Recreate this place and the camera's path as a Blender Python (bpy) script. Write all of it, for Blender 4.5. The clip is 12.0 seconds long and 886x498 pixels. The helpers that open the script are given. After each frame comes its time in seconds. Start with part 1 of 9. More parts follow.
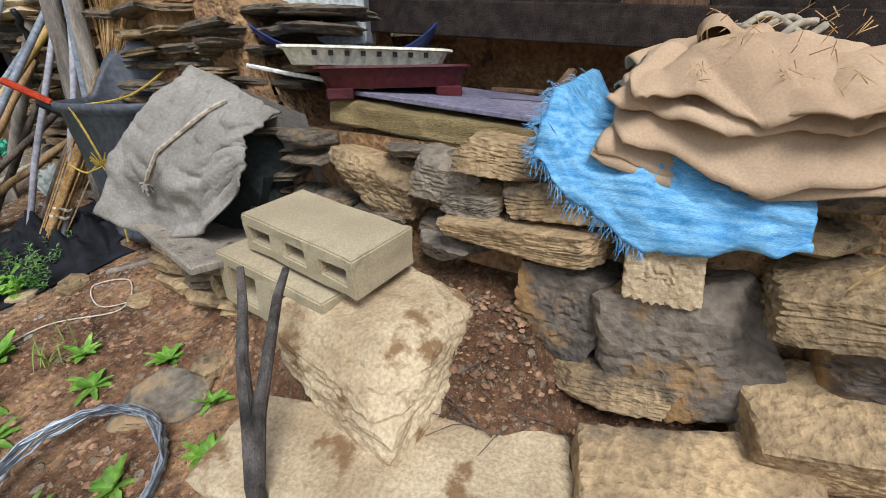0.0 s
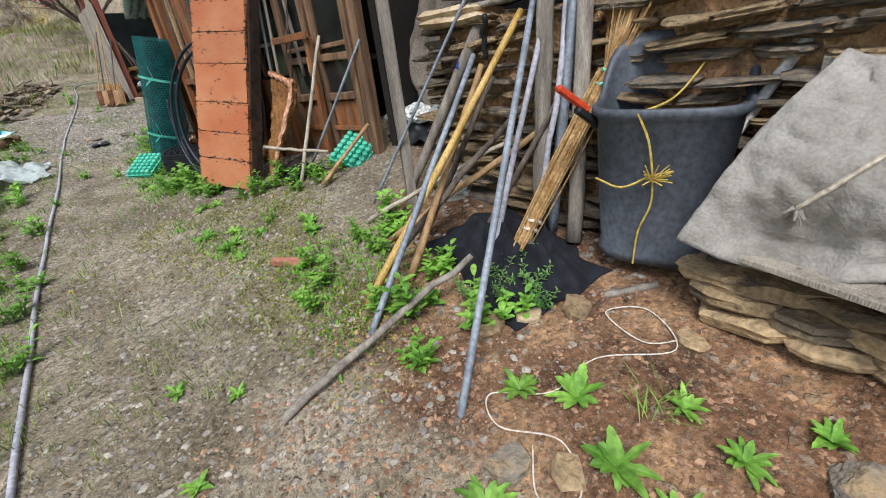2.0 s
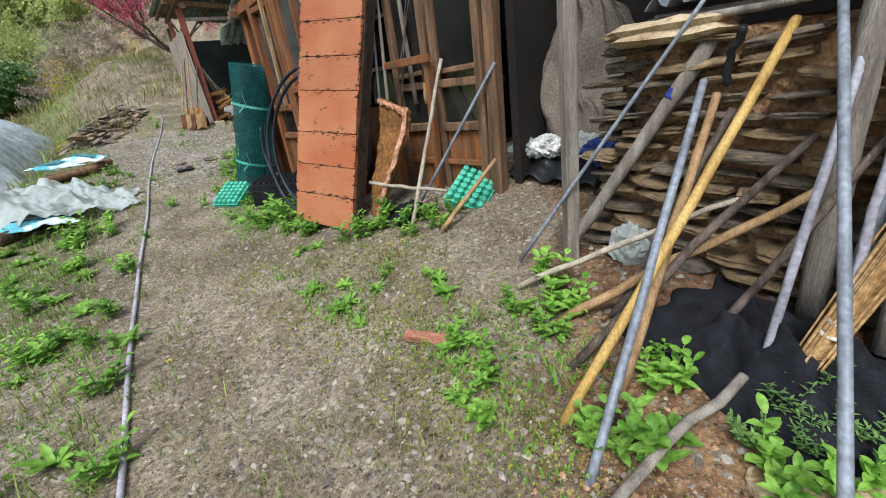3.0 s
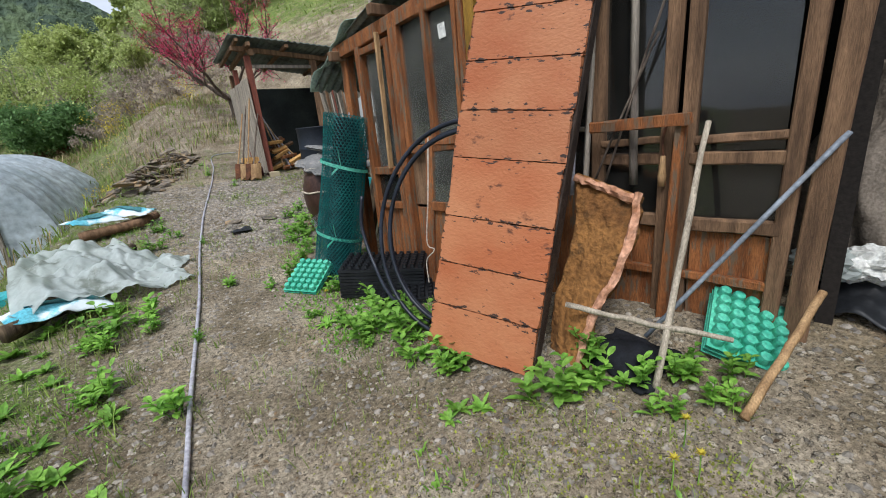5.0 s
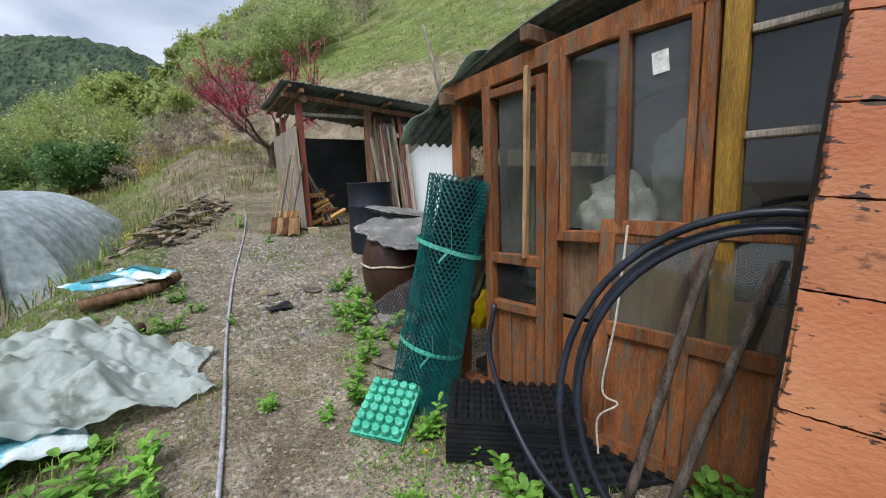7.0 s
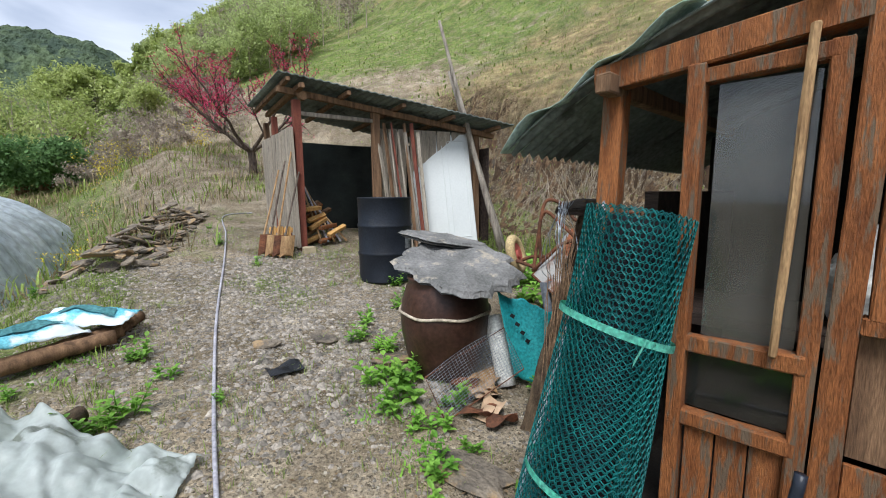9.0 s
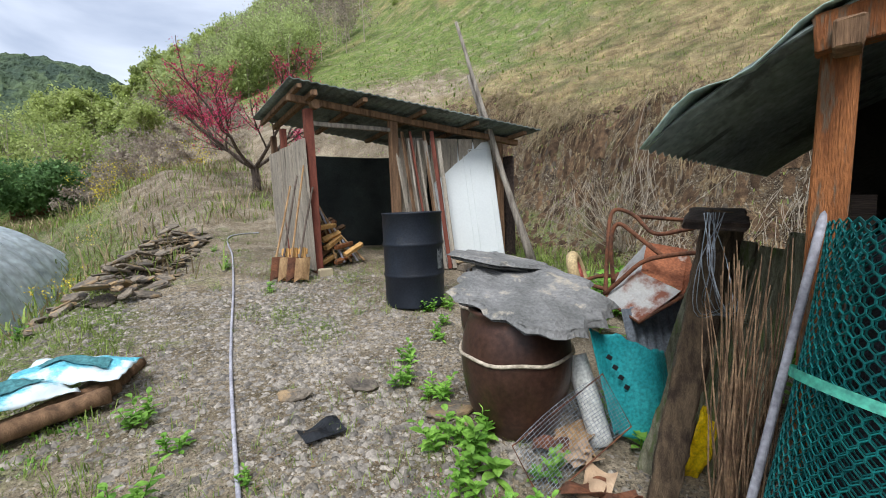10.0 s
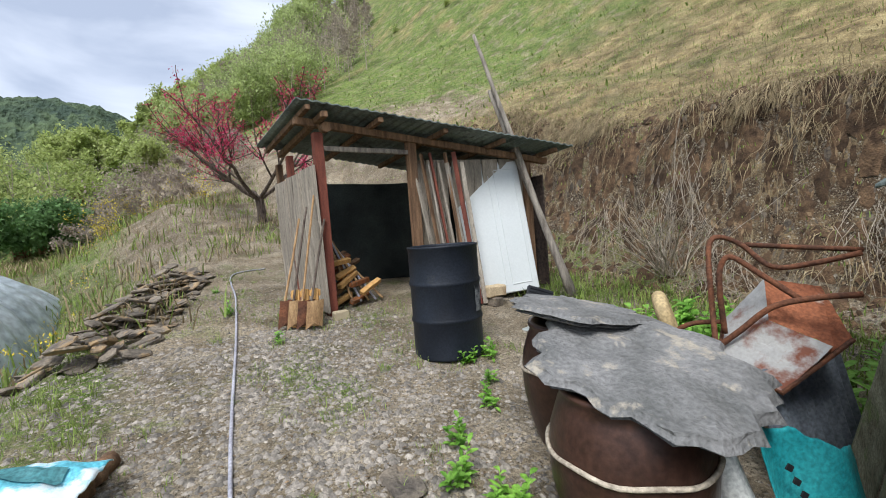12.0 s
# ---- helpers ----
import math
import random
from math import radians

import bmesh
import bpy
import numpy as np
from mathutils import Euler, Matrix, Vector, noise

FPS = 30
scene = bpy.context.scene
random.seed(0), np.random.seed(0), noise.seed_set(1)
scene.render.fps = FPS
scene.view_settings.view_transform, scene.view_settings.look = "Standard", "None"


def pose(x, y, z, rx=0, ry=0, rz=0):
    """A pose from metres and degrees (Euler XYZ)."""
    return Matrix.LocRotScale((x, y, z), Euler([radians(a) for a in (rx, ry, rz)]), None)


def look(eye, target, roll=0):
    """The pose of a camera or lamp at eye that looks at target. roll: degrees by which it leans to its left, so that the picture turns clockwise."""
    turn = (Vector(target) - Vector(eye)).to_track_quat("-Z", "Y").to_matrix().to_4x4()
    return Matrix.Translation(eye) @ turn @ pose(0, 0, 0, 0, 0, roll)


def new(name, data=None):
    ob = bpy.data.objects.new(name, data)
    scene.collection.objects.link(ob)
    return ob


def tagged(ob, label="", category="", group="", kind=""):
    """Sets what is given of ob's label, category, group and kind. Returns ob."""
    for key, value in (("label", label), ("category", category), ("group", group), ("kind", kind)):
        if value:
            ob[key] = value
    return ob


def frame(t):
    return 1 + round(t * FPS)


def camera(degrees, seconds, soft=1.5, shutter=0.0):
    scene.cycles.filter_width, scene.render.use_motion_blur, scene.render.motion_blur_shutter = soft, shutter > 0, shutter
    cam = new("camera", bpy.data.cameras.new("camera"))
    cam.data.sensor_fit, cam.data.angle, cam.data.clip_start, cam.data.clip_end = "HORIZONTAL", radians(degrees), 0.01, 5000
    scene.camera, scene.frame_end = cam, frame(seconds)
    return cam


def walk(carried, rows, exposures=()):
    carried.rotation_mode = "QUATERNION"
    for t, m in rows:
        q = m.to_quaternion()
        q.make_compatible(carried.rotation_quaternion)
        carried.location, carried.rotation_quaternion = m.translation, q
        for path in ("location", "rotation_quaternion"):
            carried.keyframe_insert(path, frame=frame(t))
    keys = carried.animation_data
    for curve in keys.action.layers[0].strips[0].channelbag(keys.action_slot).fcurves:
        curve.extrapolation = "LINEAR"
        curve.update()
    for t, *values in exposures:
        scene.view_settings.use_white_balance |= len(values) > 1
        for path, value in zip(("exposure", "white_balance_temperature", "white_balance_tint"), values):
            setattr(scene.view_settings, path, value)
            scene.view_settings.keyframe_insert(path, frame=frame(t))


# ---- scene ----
cam = camera(94.7, 12.0, soft=1.0)
METRES, EYE, TILT, LEAN, TURN = 6.9, 1.0, -26.0, 0.5, -62.8
ROWS = [
    (0.0, 0.0, 0.0, 0.0, 0.0, 0.0, -0.0),
    (0.5, -0.035, -0.016, -0.0031, 8.15, -1.01, -2.72),
    (1.0, -0.0851, -0.0134, -0.0002, 14.12, -2.65, -3.1),
    (1.5, -0.1385, -0.0068, 0.0058, 19.18, -3.19, -2.82),
    (2.0, -0.1863, 0.0067, 0.0153, 19.91, -2.59, -2.53),
    (2.5, -0.2326, 0.0166, 0.0254, 20.49, -1.87, -2.8),
    (3.0, -0.2821, 0.0372, 0.0403, 25.72, -0.37, -4.4),
    (3.5, -0.3295, 0.055, 0.0523, 29.04, -0.55, -5.51),
    (5.5, -0.4988, 0.1158, 0.1047, 27.67, 8.87, -8.86),
    (6.0, -0.5361, 0.1327, 0.12, 27.53, 10.8, -10.24),
    (6.5, -0.5742, 0.1437, 0.1303, 27.0, 11.8, -10.01),
    (7.0, -0.611, 0.1617, 0.1385, 29.25, 13.27, -11.43),
    (9.0, -0.7495, 0.2152, 0.1773, 25.27, 15.53, -11.76),
    (9.5, -0.7885, 0.2274, 0.1855, 22.88, 16.74, -10.35),
    (10.0, -0.8263, 0.2481, 0.196, 25.71, 17.06, -9.99),
    (10.5, -0.858, 0.2703, 0.2122, 28.04, 16.33, -8.45),
    (11.0, -0.8826, 0.2858, 0.2234, 26.98, 17.14, -6.39),
    (11.5, -0.8976, 0.2952, 0.2294, 28.85, 18.22, -8.18),
    (12.0, -0.8977, 0.2952, 0.233, 27.09, 19.88, -8.19),
]
walk(cam, [(t, pose(0, 0, EYE, TILT, LEAN, TURN) @ pose(METRES * x, METRES * y, METRES * z, 90 + pitch, roll, yaw)) for t, x, y, z, yaw, pitch, roll in ROWS], exposures=[(0.0, 0.37), (1.5, 0.56), (3.0, 0.60), (5.5, 0.33), (7.0, 0.32), (9.0, 0.54), (12.0, 0.53)])

# ---- world and light ----
world = bpy.data.worlds.new("overcast")
scene.world = world
world.use_nodes = True
wn = world.node_tree.nodes
wl = world.node_tree.links
bg = wn["Background"]
sky = wn.new("ShaderNodeTexSky")
sky.sky_type, sky.sun_disc = "NISHITA", False
sky.sun_elevation, sky.sun_rotation = radians(55), radians(-120)
skyk = wn.new("ShaderNodeVectorMath")
skyk.operation = "SCALE"
skyk.inputs["Scale"].default_value = 0.10
wl.new(sky.outputs[0], skyk.inputs[0])
wco = wn.new("ShaderNodeTexCoord")
wmap = wn.new("ShaderNodeMapping")
wmap.inputs["Scale"].default_value = (1.0, 1.0, 3.2)
wnoise = wn.new("ShaderNodeTexNoise")
wnoise.inputs["Scale"].default_value, wnoise.inputs["Detail"].default_value = 2.6, 7
wnoise.inputs["Distortion"].default_value = 0.4
wramp = wn.new("ShaderNodeValToRGB")
wramp.color_ramp.elements[0].position, wramp.color_ramp.elements[0].color = 0.36, (0.34, 0.395, 0.51, 1)
wramp.color_ramp.elements[1].position, wramp.color_ramp.elements[1].color = 0.66, (0.67, 0.725, 0.835, 1)
wmix = wn.new("ShaderNodeMix")
wmix.data_type = "RGBA"
wmix.inputs[0].default_value = 0.86
wl.new(wco.outputs["Generated"], wmap.inputs[0])
wl.new(wmap.outputs[0], wnoise.inputs["Vector"])
wl.new(wnoise.outputs["Fac"], wramp.inputs[0])
wl.new(skyk.outputs[0], wmix.inputs[6])
wl.new(wramp.outputs[0], wmix.inputs[7])
wl.new(wmix.outputs[2], bg.inputs[0])
bg.inputs[1].default_value = 1.15
sun = new("sun", bpy.data.lights.new("sun", "SUN"))
sun.data.energy, sun.data.angle, sun.data.color = 2.75, radians(25), (0.95, 0.965, 1.0)
sun.matrix_world = look((-6, -3, 12), (0, 2.5, 0))

# ---- helpers of this scene ----
rnd = random.Random(7)


def rgb(h, k=1.0):
    """Linear colour from a hex string."""
    v = [int(h[i:i + 2], 16) / 255 for i in (0, 2, 4)]
    return tuple(k * (c / 12.92 if c < 0.04045 else ((c + 0.055) / 1.055) ** 2.4) for c in v) + (1,)


def pmat(name, c1, c2, scale=6.0, rough=0.85, bump=0.4, metal=0.0, stain=None, stain_at=0.62, stain_scale=3.0, stretch=(1, 1, 1), fine=70.0, spec=0.3, vary=0.0, through_light=0.0, dist=0.01, alpha=1.0, grain=1.0):
    """A surface with two scales of grain, an optional stain and bump."""
    m = bpy.data.materials.new(name)
    m.use_nodes = True
    n, l = m.node_tree.nodes, m.node_tree.links
    b = n["Principled BSDF"]
    co = n.new("ShaderNodeTexCoord")
    mp = n.new("ShaderNodeMapping")
    mp.inputs["Scale"].default_value = stretch
    l.new(co.outputs["Object"], mp.inputs[0])
    if vary:
        oi = n.new("ShaderNodeObjectInfo")
        off = n.new("ShaderNodeVectorMath")
        off.operation = "SCALE"
        off.inputs[0].default_value = (31, 17, 23)
        l.new(oi.outputs["Random"], off.inputs["Scale"])
        l.new(off.outputs[0], mp.inputs["Location"])
    big = n.new("ShaderNodeTexNoise")
    big.inputs["Scale"].default_value, big.inputs["Detail"].default_value = scale, 6
    sm = n.new("ShaderNodeTexNoise")
    sm.inputs["Scale"].default_value, sm.inputs["Detail"].default_value = fine, 4
    l.new(mp.outputs[0], big.inputs["Vector"])
    l.new(mp.outputs[0], sm.inputs["Vector"])
    rp = n.new("ShaderNodeValToRGB")
    rp.color_ramp.elements[0].position, rp.color_ramp.elements[0].color = 0.32, c1
    rp.color_ramp.elements[1].position, rp.color_ramp.elements[1].color = 0.68, c2
    l.new(big.outputs["Fac"], rp.inputs[0])
    mul = n.new("ShaderNodeMix")
    mul.data_type, mul.blend_type = "RGBA", "MULTIPLY"
    mul.inputs[0].default_value = 1.0
    gr = n.new("ShaderNodeMapRange")
    gr.inputs["From Min"].default_value, gr.inputs["From Max"].default_value = 0.3, 0.7
    gr.inputs["To Min"].default_value, gr.inputs["To Max"].default_value = 1 - 0.34 * grain, 1 + 0.27 * grain
    l.new(sm.outputs["Fac"], gr.inputs[0])
    l.new(rp.outputs[0], mul.inputs[6])
    l.new(gr.outputs[0], mul.inputs[7])
    out = mul.outputs[2]
    if stain:
        st = n.new("ShaderNodeTexNoise")
        st.inputs["Scale"].default_value, st.inputs["Detail"].default_value = stain_scale, 9
        st.inputs["Roughness"].default_value = 0.65
        l.new(mp.outputs[0], st.inputs["Vector"])
        sr = n.new("ShaderNodeMapRange")
        sr.inputs["From Min"].default_value, sr.inputs["From Max"].default_value = stain_at - 0.04, stain_at + 0.04
        l.new(st.outputs["Fac"], sr.inputs[0])
        mx = n.new("ShaderNodeMix")
        mx.data_type = "RGBA"
        mx.inputs[7].default_value = stain
        l.new(sr.outputs[0], mx.inputs[0])
        l.new(out, mx.inputs[6])
        out = mx.outputs[2]
    if vary:
        hs = n.new("ShaderNodeHueSaturation")
        vr = n.new("ShaderNodeMapRange")
        vr.inputs["To Min"].default_value, vr.inputs["To Max"].default_value = 1 - vary, 1 + vary
        l.new(oi.outputs["Random"], vr.inputs[0])
        l.new(vr.outputs[0], hs.inputs["Value"])
        l.new(out, hs.inputs["Color"])
        out = hs.outputs[0]
    l.new(out, b.inputs["Base Color"])
    b.inputs["Roughness"].default_value, b.inputs["Metallic"].default_value = rough, metal
    b.inputs["Specular IOR Level"].default_value = spec
    b.inputs["Alpha"].default_value = alpha
    if bump:
        bp = n.new("ShaderNodeBump")
        bp.inputs["Strength"].default_value, bp.inputs["Distance"].default_value = bump, dist
        ad = n.new("ShaderNodeMath")
        ad.operation = "ADD"
        l.new(big.outputs["Fac"], ad.inputs[0])
        l.new(sm.outputs["Fac"], ad.inputs[1])
        l.new(ad.outputs[0], bp.inputs["Height"])
        l.new(bp.outputs[0], b.inputs["Normal"])
    if through_light:
        tr = n.new("ShaderNodeBsdfTranslucent")
        ms = n.new("ShaderNodeMixShader")
        ms.inputs[0].default_value = through_light
        l.new(out, tr.inputs[0])
        l.new(b.outputs[0], ms.inputs[1])
        l.new(tr.outputs[0], ms.inputs[2])
        l.new(ms.outputs[0], n["Material Output"].inputs[0])
    return m


def glass_mat(name, tint, dust=0.1):
    """A window pane: see-through, mirror-like at a slant, with patches of dust."""
    m = bpy.data.materials.new(name)
    m.use_nodes = True
    n, l = m.node_tree.nodes, m.node_tree.links
    tr = n.new("ShaderNodeBsdfTransparent")
    tr.inputs[0].default_value = tint
    gl_ = n.new("ShaderNodeBsdfGlossy")
    gl_.inputs["Roughness"].default_value = 0.04
    fr = n.new("ShaderNodeFresnel")
    fr.inputs["IOR"].default_value = 1.6
    mx = n.new("ShaderNodeMixShader")
    l.new(fr.outputs[0], mx.inputs[0])
    l.new(tr.outputs[0], mx.inputs[1])
    l.new(gl_.outputs[0], mx.inputs[2])
    df = n.new("ShaderNodeBsdfDiffuse")
    df.inputs[0].default_value = (0.32, 0.31, 0.28, 1)
    co = n.new("ShaderNodeTexCoord")
    no = n.new("ShaderNodeTexNoise")
    no.inputs["Scale"].default_value, no.inputs["Detail"].default_value = 2.2, 4
    l.new(co.outputs["Object"], no.inputs["Vector"])
    mr = n.new("ShaderNodeMapRange")
    mr.inputs["From Min"].default_value, mr.inputs["From Max"].default_value = 0.3, 0.75
    mr.inputs["To Min"].default_value, mr.inputs["To Max"].default_value = dust * 0.2, dust * 1.5
    l.new(no.outputs["Fac"], mr.inputs[0])
    m2 = n.new("ShaderNodeMixShader")
    l.new(mr.outputs[0], m2.inputs[0])
    l.new(mx.outputs[0], m2.inputs[1])
    l.new(df.outputs[0], m2.inputs[2])
    l.new(m2.outputs[0], n["Material Output"].inputs[0])
    return m


def part(name, bm, material, parent=None, label="", smooth=False):
    """Links a bmesh as one mesh object under a thing or a part."""
    me = bpy.data.meshes.new(name)
    bm.to_mesh(me)
    bm.free()
    if smooth:
        me.polygons.foreach_set("use_smooth", [True] * len(me.polygons))
    for m in (material if isinstance(material, (list, tuple)) else [material]):
        me.materials.append(m)
    ob = new(name, me)
    if parent is not None:
        ob.parent = parent
    return tagged(ob, label)


def thing(name, at, label, category, group="", kind=""):
    """An empty at the base of a thing; parts are built in its own space."""
    ob = new(name)
    ob.empty_display_size = 0.1
    ob.matrix_world = at if isinstance(at, Matrix) else pose(*at)
    return tagged(ob, label, category, group, kind)


def share(name, me, parent, m, label=""):
    """One more piece on a shared mesh."""
    ob = new(name, me)
    ob.parent = parent
    ob.matrix_basis = m
    return tagged(ob, label)


def add_box(bm, size, m=Matrix(), jit=0.0, bevel=0.0, cuts=0):
    """A box with worn, jittered corners, cut across its longest side."""
    k = max(range(3), key=lambda i: size[i])
    i, j = [q for q in range(3) if q != k]
    a, b, L = size[i] / 2, size[j] / 2, size[k] / 2
    c = min(bevel, a * 0.6, b * 0.6)
    loop = [(-a + c, -b), (a - c, -b), (a, -b + c), (a, b - c), (a - c, b), (-a + c, b), (-a, b - c), (-a, -b + c)] if c > 0 else [(-a, -b), (a, -b), (a, b), (-a, b)]
    rows = []
    ts = [-L] + ([-L + c] if c else []) + [-L + 2 * L * (q + 1) / (cuts + 1) for q in range(cuts)] + ([L - c] if c else []) + [L]
    for n_, t in enumerate(ts):
        end = c > 0 and n_ in (0, len(ts) - 1)
        row = []
        for p, q in loop:
            co = Vector((0, 0, 0))
            co[i], co[j], co[k] = p * ((a - c) / a if end else 1), q * ((b - c) / b if end else 1), t
            if jit:
                co += Vector((rnd.uniform(-jit, jit), rnd.uniform(-jit, jit), rnd.uniform(-jit, jit)))
            row.append(bm.verts.new(m @ co))
        rows.append(row)
    flip = (k == 1) != (m.determinant() < 0)
    n = len(loop)
    for r0, r1 in zip(rows, rows[1:]):
        for q in range(n):
            f = (r0[q], r0[(q + 1) % n], r1[(q + 1) % n], r1[q])
            bm.faces.new(f[::-1] if flip else f)
    for row, top in ((rows[0], False), (rows[-1], True)):
        bm.faces.new(row if top != flip else row[::-1])


def frame_of(a, b, spin=0.0):
    """A pose at a whose z axis runs to b."""
    a, b = Vector(a), Vector(b)
    q = (b - a).to_track_quat("Z", "Y")
    return Matrix.Translation(a) @ q.to_matrix().to_4x4() @ Matrix.Rotation(spin, 4, "Z")


def beam_between(bm, a, b, w, d, spin=0.0, jit=0.002, bevel=0.004):
    """A squared timber from a to b."""
    L = (Vector(b) - Vector(a)).length
    add_box(bm, (w, d, L), frame_of(a, b, spin) @ pose(0, 0, L / 2), jit, bevel, cuts=3)


def add_tube(bm, pts, r0, r1=None, seg=8, wob=0.0, cap=True):
    """A tube along points, tapering from r0 to r1."""
    pts = [Vector(p) for p in pts]
    r1 = r0 if r1 is None else r1
    rings = []
    up = Vector((0.31, 0.17, 0.93)).normalized()
    for i, p in enumerate(pts):
        d = (pts[min(i + 1, len(pts) - 1)] - pts[max(i - 1, 0)]).normalized()
        if abs(d.dot(up)) > 0.95:
            up = Vector((0.9, 0.3, 0.1)).normalized()
        x = d.cross(up).normalized()
        y = d.cross(x)
        up = -y if y.dot(up) < 0 else y
        r = r0 + (r1 - r0) * i / max(1, len(pts) - 1)
        y = d.cross(x)
        ring = []
        for k in range(seg):
            a = 2 * math.pi * k / seg
            rr = r * (1 + rnd.uniform(-wob, wob))
            ring.append(bm.verts.new(p + x * (rr * math.cos(a)) + y * (rr * math.sin(a))))
        rings.append(ring)
    for a, b in zip(rings, rings[1:]):
        for k in range(seg):
            bm.faces.new((a[k], a[(k + 1) % seg], b[(k + 1) % seg], b[k]))
    if cap and seg > 2:
        bm.faces.new(rings[0][::-1])
        bm.faces.new(rings[-1])


def curve_pts(ctrl, n=8):
    """Points of a smooth line through control points."""
    c = [Vector(p) for p in ctrl]
    c = [2 * c[0] - c[1]] + c + [2 * c[-1] - c[-2]]
    out = []
    for i in range(1, len(c) - 2):
        for k in range(n):
            t = k / n
            a, b, d, e = c[i - 1], c[i], c[i + 1], c[i + 2]
            out.append(0.5 * (2 * b + (d - a) * t + (2 * a - 5 * b + 4 * d - e) * t * t + (3 * b - a - 3 * d + e) * t ** 3))
    out.append(c[-2])
    return out


def stick_pts(a, b, bend=0.02, n=7, seed=0):
    r = random.Random(seed)
    a, b = Vector(a), Vector(b)
    side = Vector((r.uniform(-1, 1), r.uniform(-1, 1), r.uniform(-0.3, 0.3)))
    return [a.lerp(b, i / n) + side * bend * math.sin(math.pi * i / n) + Vector([r.uniform(-1, 1) * bend * 0.25 for _ in range(3)]) for i in range(n + 1)]


def add_slab(bm, rx, ry, h, m=Matrix(), n=10, layers=4, jag=0.12, seed=0, square=0.6, top=0.15, cover=1):
    """A split stone: a ragged outline built up in uneven layers."""
    r = random.Random(seed)
    ang = [2 * math.pi * (k + r.uniform(-0.3, 0.3)) / n for k in range(n)]
    rad = []
    for a in ang:
        c, s = abs(math.cos(a)), abs(math.sin(a))
        p = 2 + 4 * square
        rad.append((c ** p + s ** p) ** (-1 / p) * r.uniform(0.84, 1.08))
    rings = []
    for j in range(layers + 1):
        z = h * (j / layers - 0.5)
        k = 1 - jag * r.random() - (0.10 if j in (0, layers) else 0)
        ox, oy = r.uniform(-0.04, 0.04) * rx, r.uniform(-0.04, 0.04) * ry
        rings.append([bm.verts.new(m @ Vector((ox + rx * k * q * math.cos(a) * r.uniform(0.95, 1.05), oy + ry * k * q * math.sin(a) * r.uniform(0.95, 1.05), z + r.uniform(-0.3, 0.3) * h / layers))) for a, q in zip(ang, rad)])
    for a, b in zip(rings, rings[1:]):
        for k in range(n):
            bm.faces.new((a[k], a[(k + 1) % n], b[(k + 1) % n], b[k]))
    for ring, sgn in ((rings[0], -1), (rings[-1], 1)):
        last = ring
        for step in range(cover):
            kk = 1 - (step + 1) / (cover + 1)
            c = m.inverted() @ (sum((v.co for v in ring), Vector()) / n)
            nxt = []
            for v in ring:
                q = m.inverted() @ v.co
                w = c + (q - c) * kk
                w.z = q.z + sgn * top * h * r.uniform(-0.6, 1.0)
                nxt.append(bm.verts.new(m @ w))
            for k in range(n):
                f = (last[k], last[(k + 1) % n], nxt[(k + 1) % n], nxt[k])
                bm.faces.new(f if sgn > 0 else f[::-1])
            last = nxt
        bm.faces.new(last if sgn > 0 else last[::-1])


def add_boulder(bm, rx, ry, h, m=Matrix(), seed=0, sub=4, rough=0.16, facets=9):
    """A split block of stone: flat faces meeting in sharp edges, layered and chipped."""
    r = random.Random(seed)
    res = bmesh.ops.create_icosphere(bm, subdivisions=sub, radius=1.0)
    planes = []
    for ax in ((1, 0, 0), (-1, 0, 0), (0, 1, 0), (0, -1, 0), (0, 0, 1), (0, 0, -1)):
        t = 0.08 if ax[2] else 0.15
        d = (Vector(ax) + Vector((r.uniform(-t, t), r.uniform(-t, t), r.uniform(-t, t)))).normalized()
        planes.append((d, r.uniform(0.86, 1.0)))
    for i in range(facets):
        d = Vector((r.uniform(-1, 1), r.uniform(-1, 1), r.uniform(-0.7, 0.9))).normalized()
        planes.append((d, r.uniform(0.93, 1.22)))
    off = Vector((seed * 3.1, seed * 1.7, 0))
    tilt = Vector((r.uniform(-0.2, 0.2), r.uniform(-0.3, 0.3), 1)).normalized()
    for v in res["verts"]:
        d = v.co.normalized()
        c = d * min(p / d.dot(q) for q, p in planes if d.dot(q) > 0.05)
        lay = c.dot(tilt) * 5 + 1.5 * noise.noise(c * 1.3 + off)
        step = 0.5 - abs((lay % 1.0) - 0.5)
        side = 1 - min(1.0, abs(d.z) * 1.2)
        c += d * rough * (0.55 * noise.noise(c * 1.8 + off) + 0.40 * noise.noise(c * 5 + off) + 0.28 * noise.noise(c * 12 + off) + 0.22 * noise.noise(c * 27 + off) - 0.55 * side * (1 if step < 0.10 else 0))
        v.co = m @ Vector((c.x * rx, c.y * ry, c.z * h / 2))


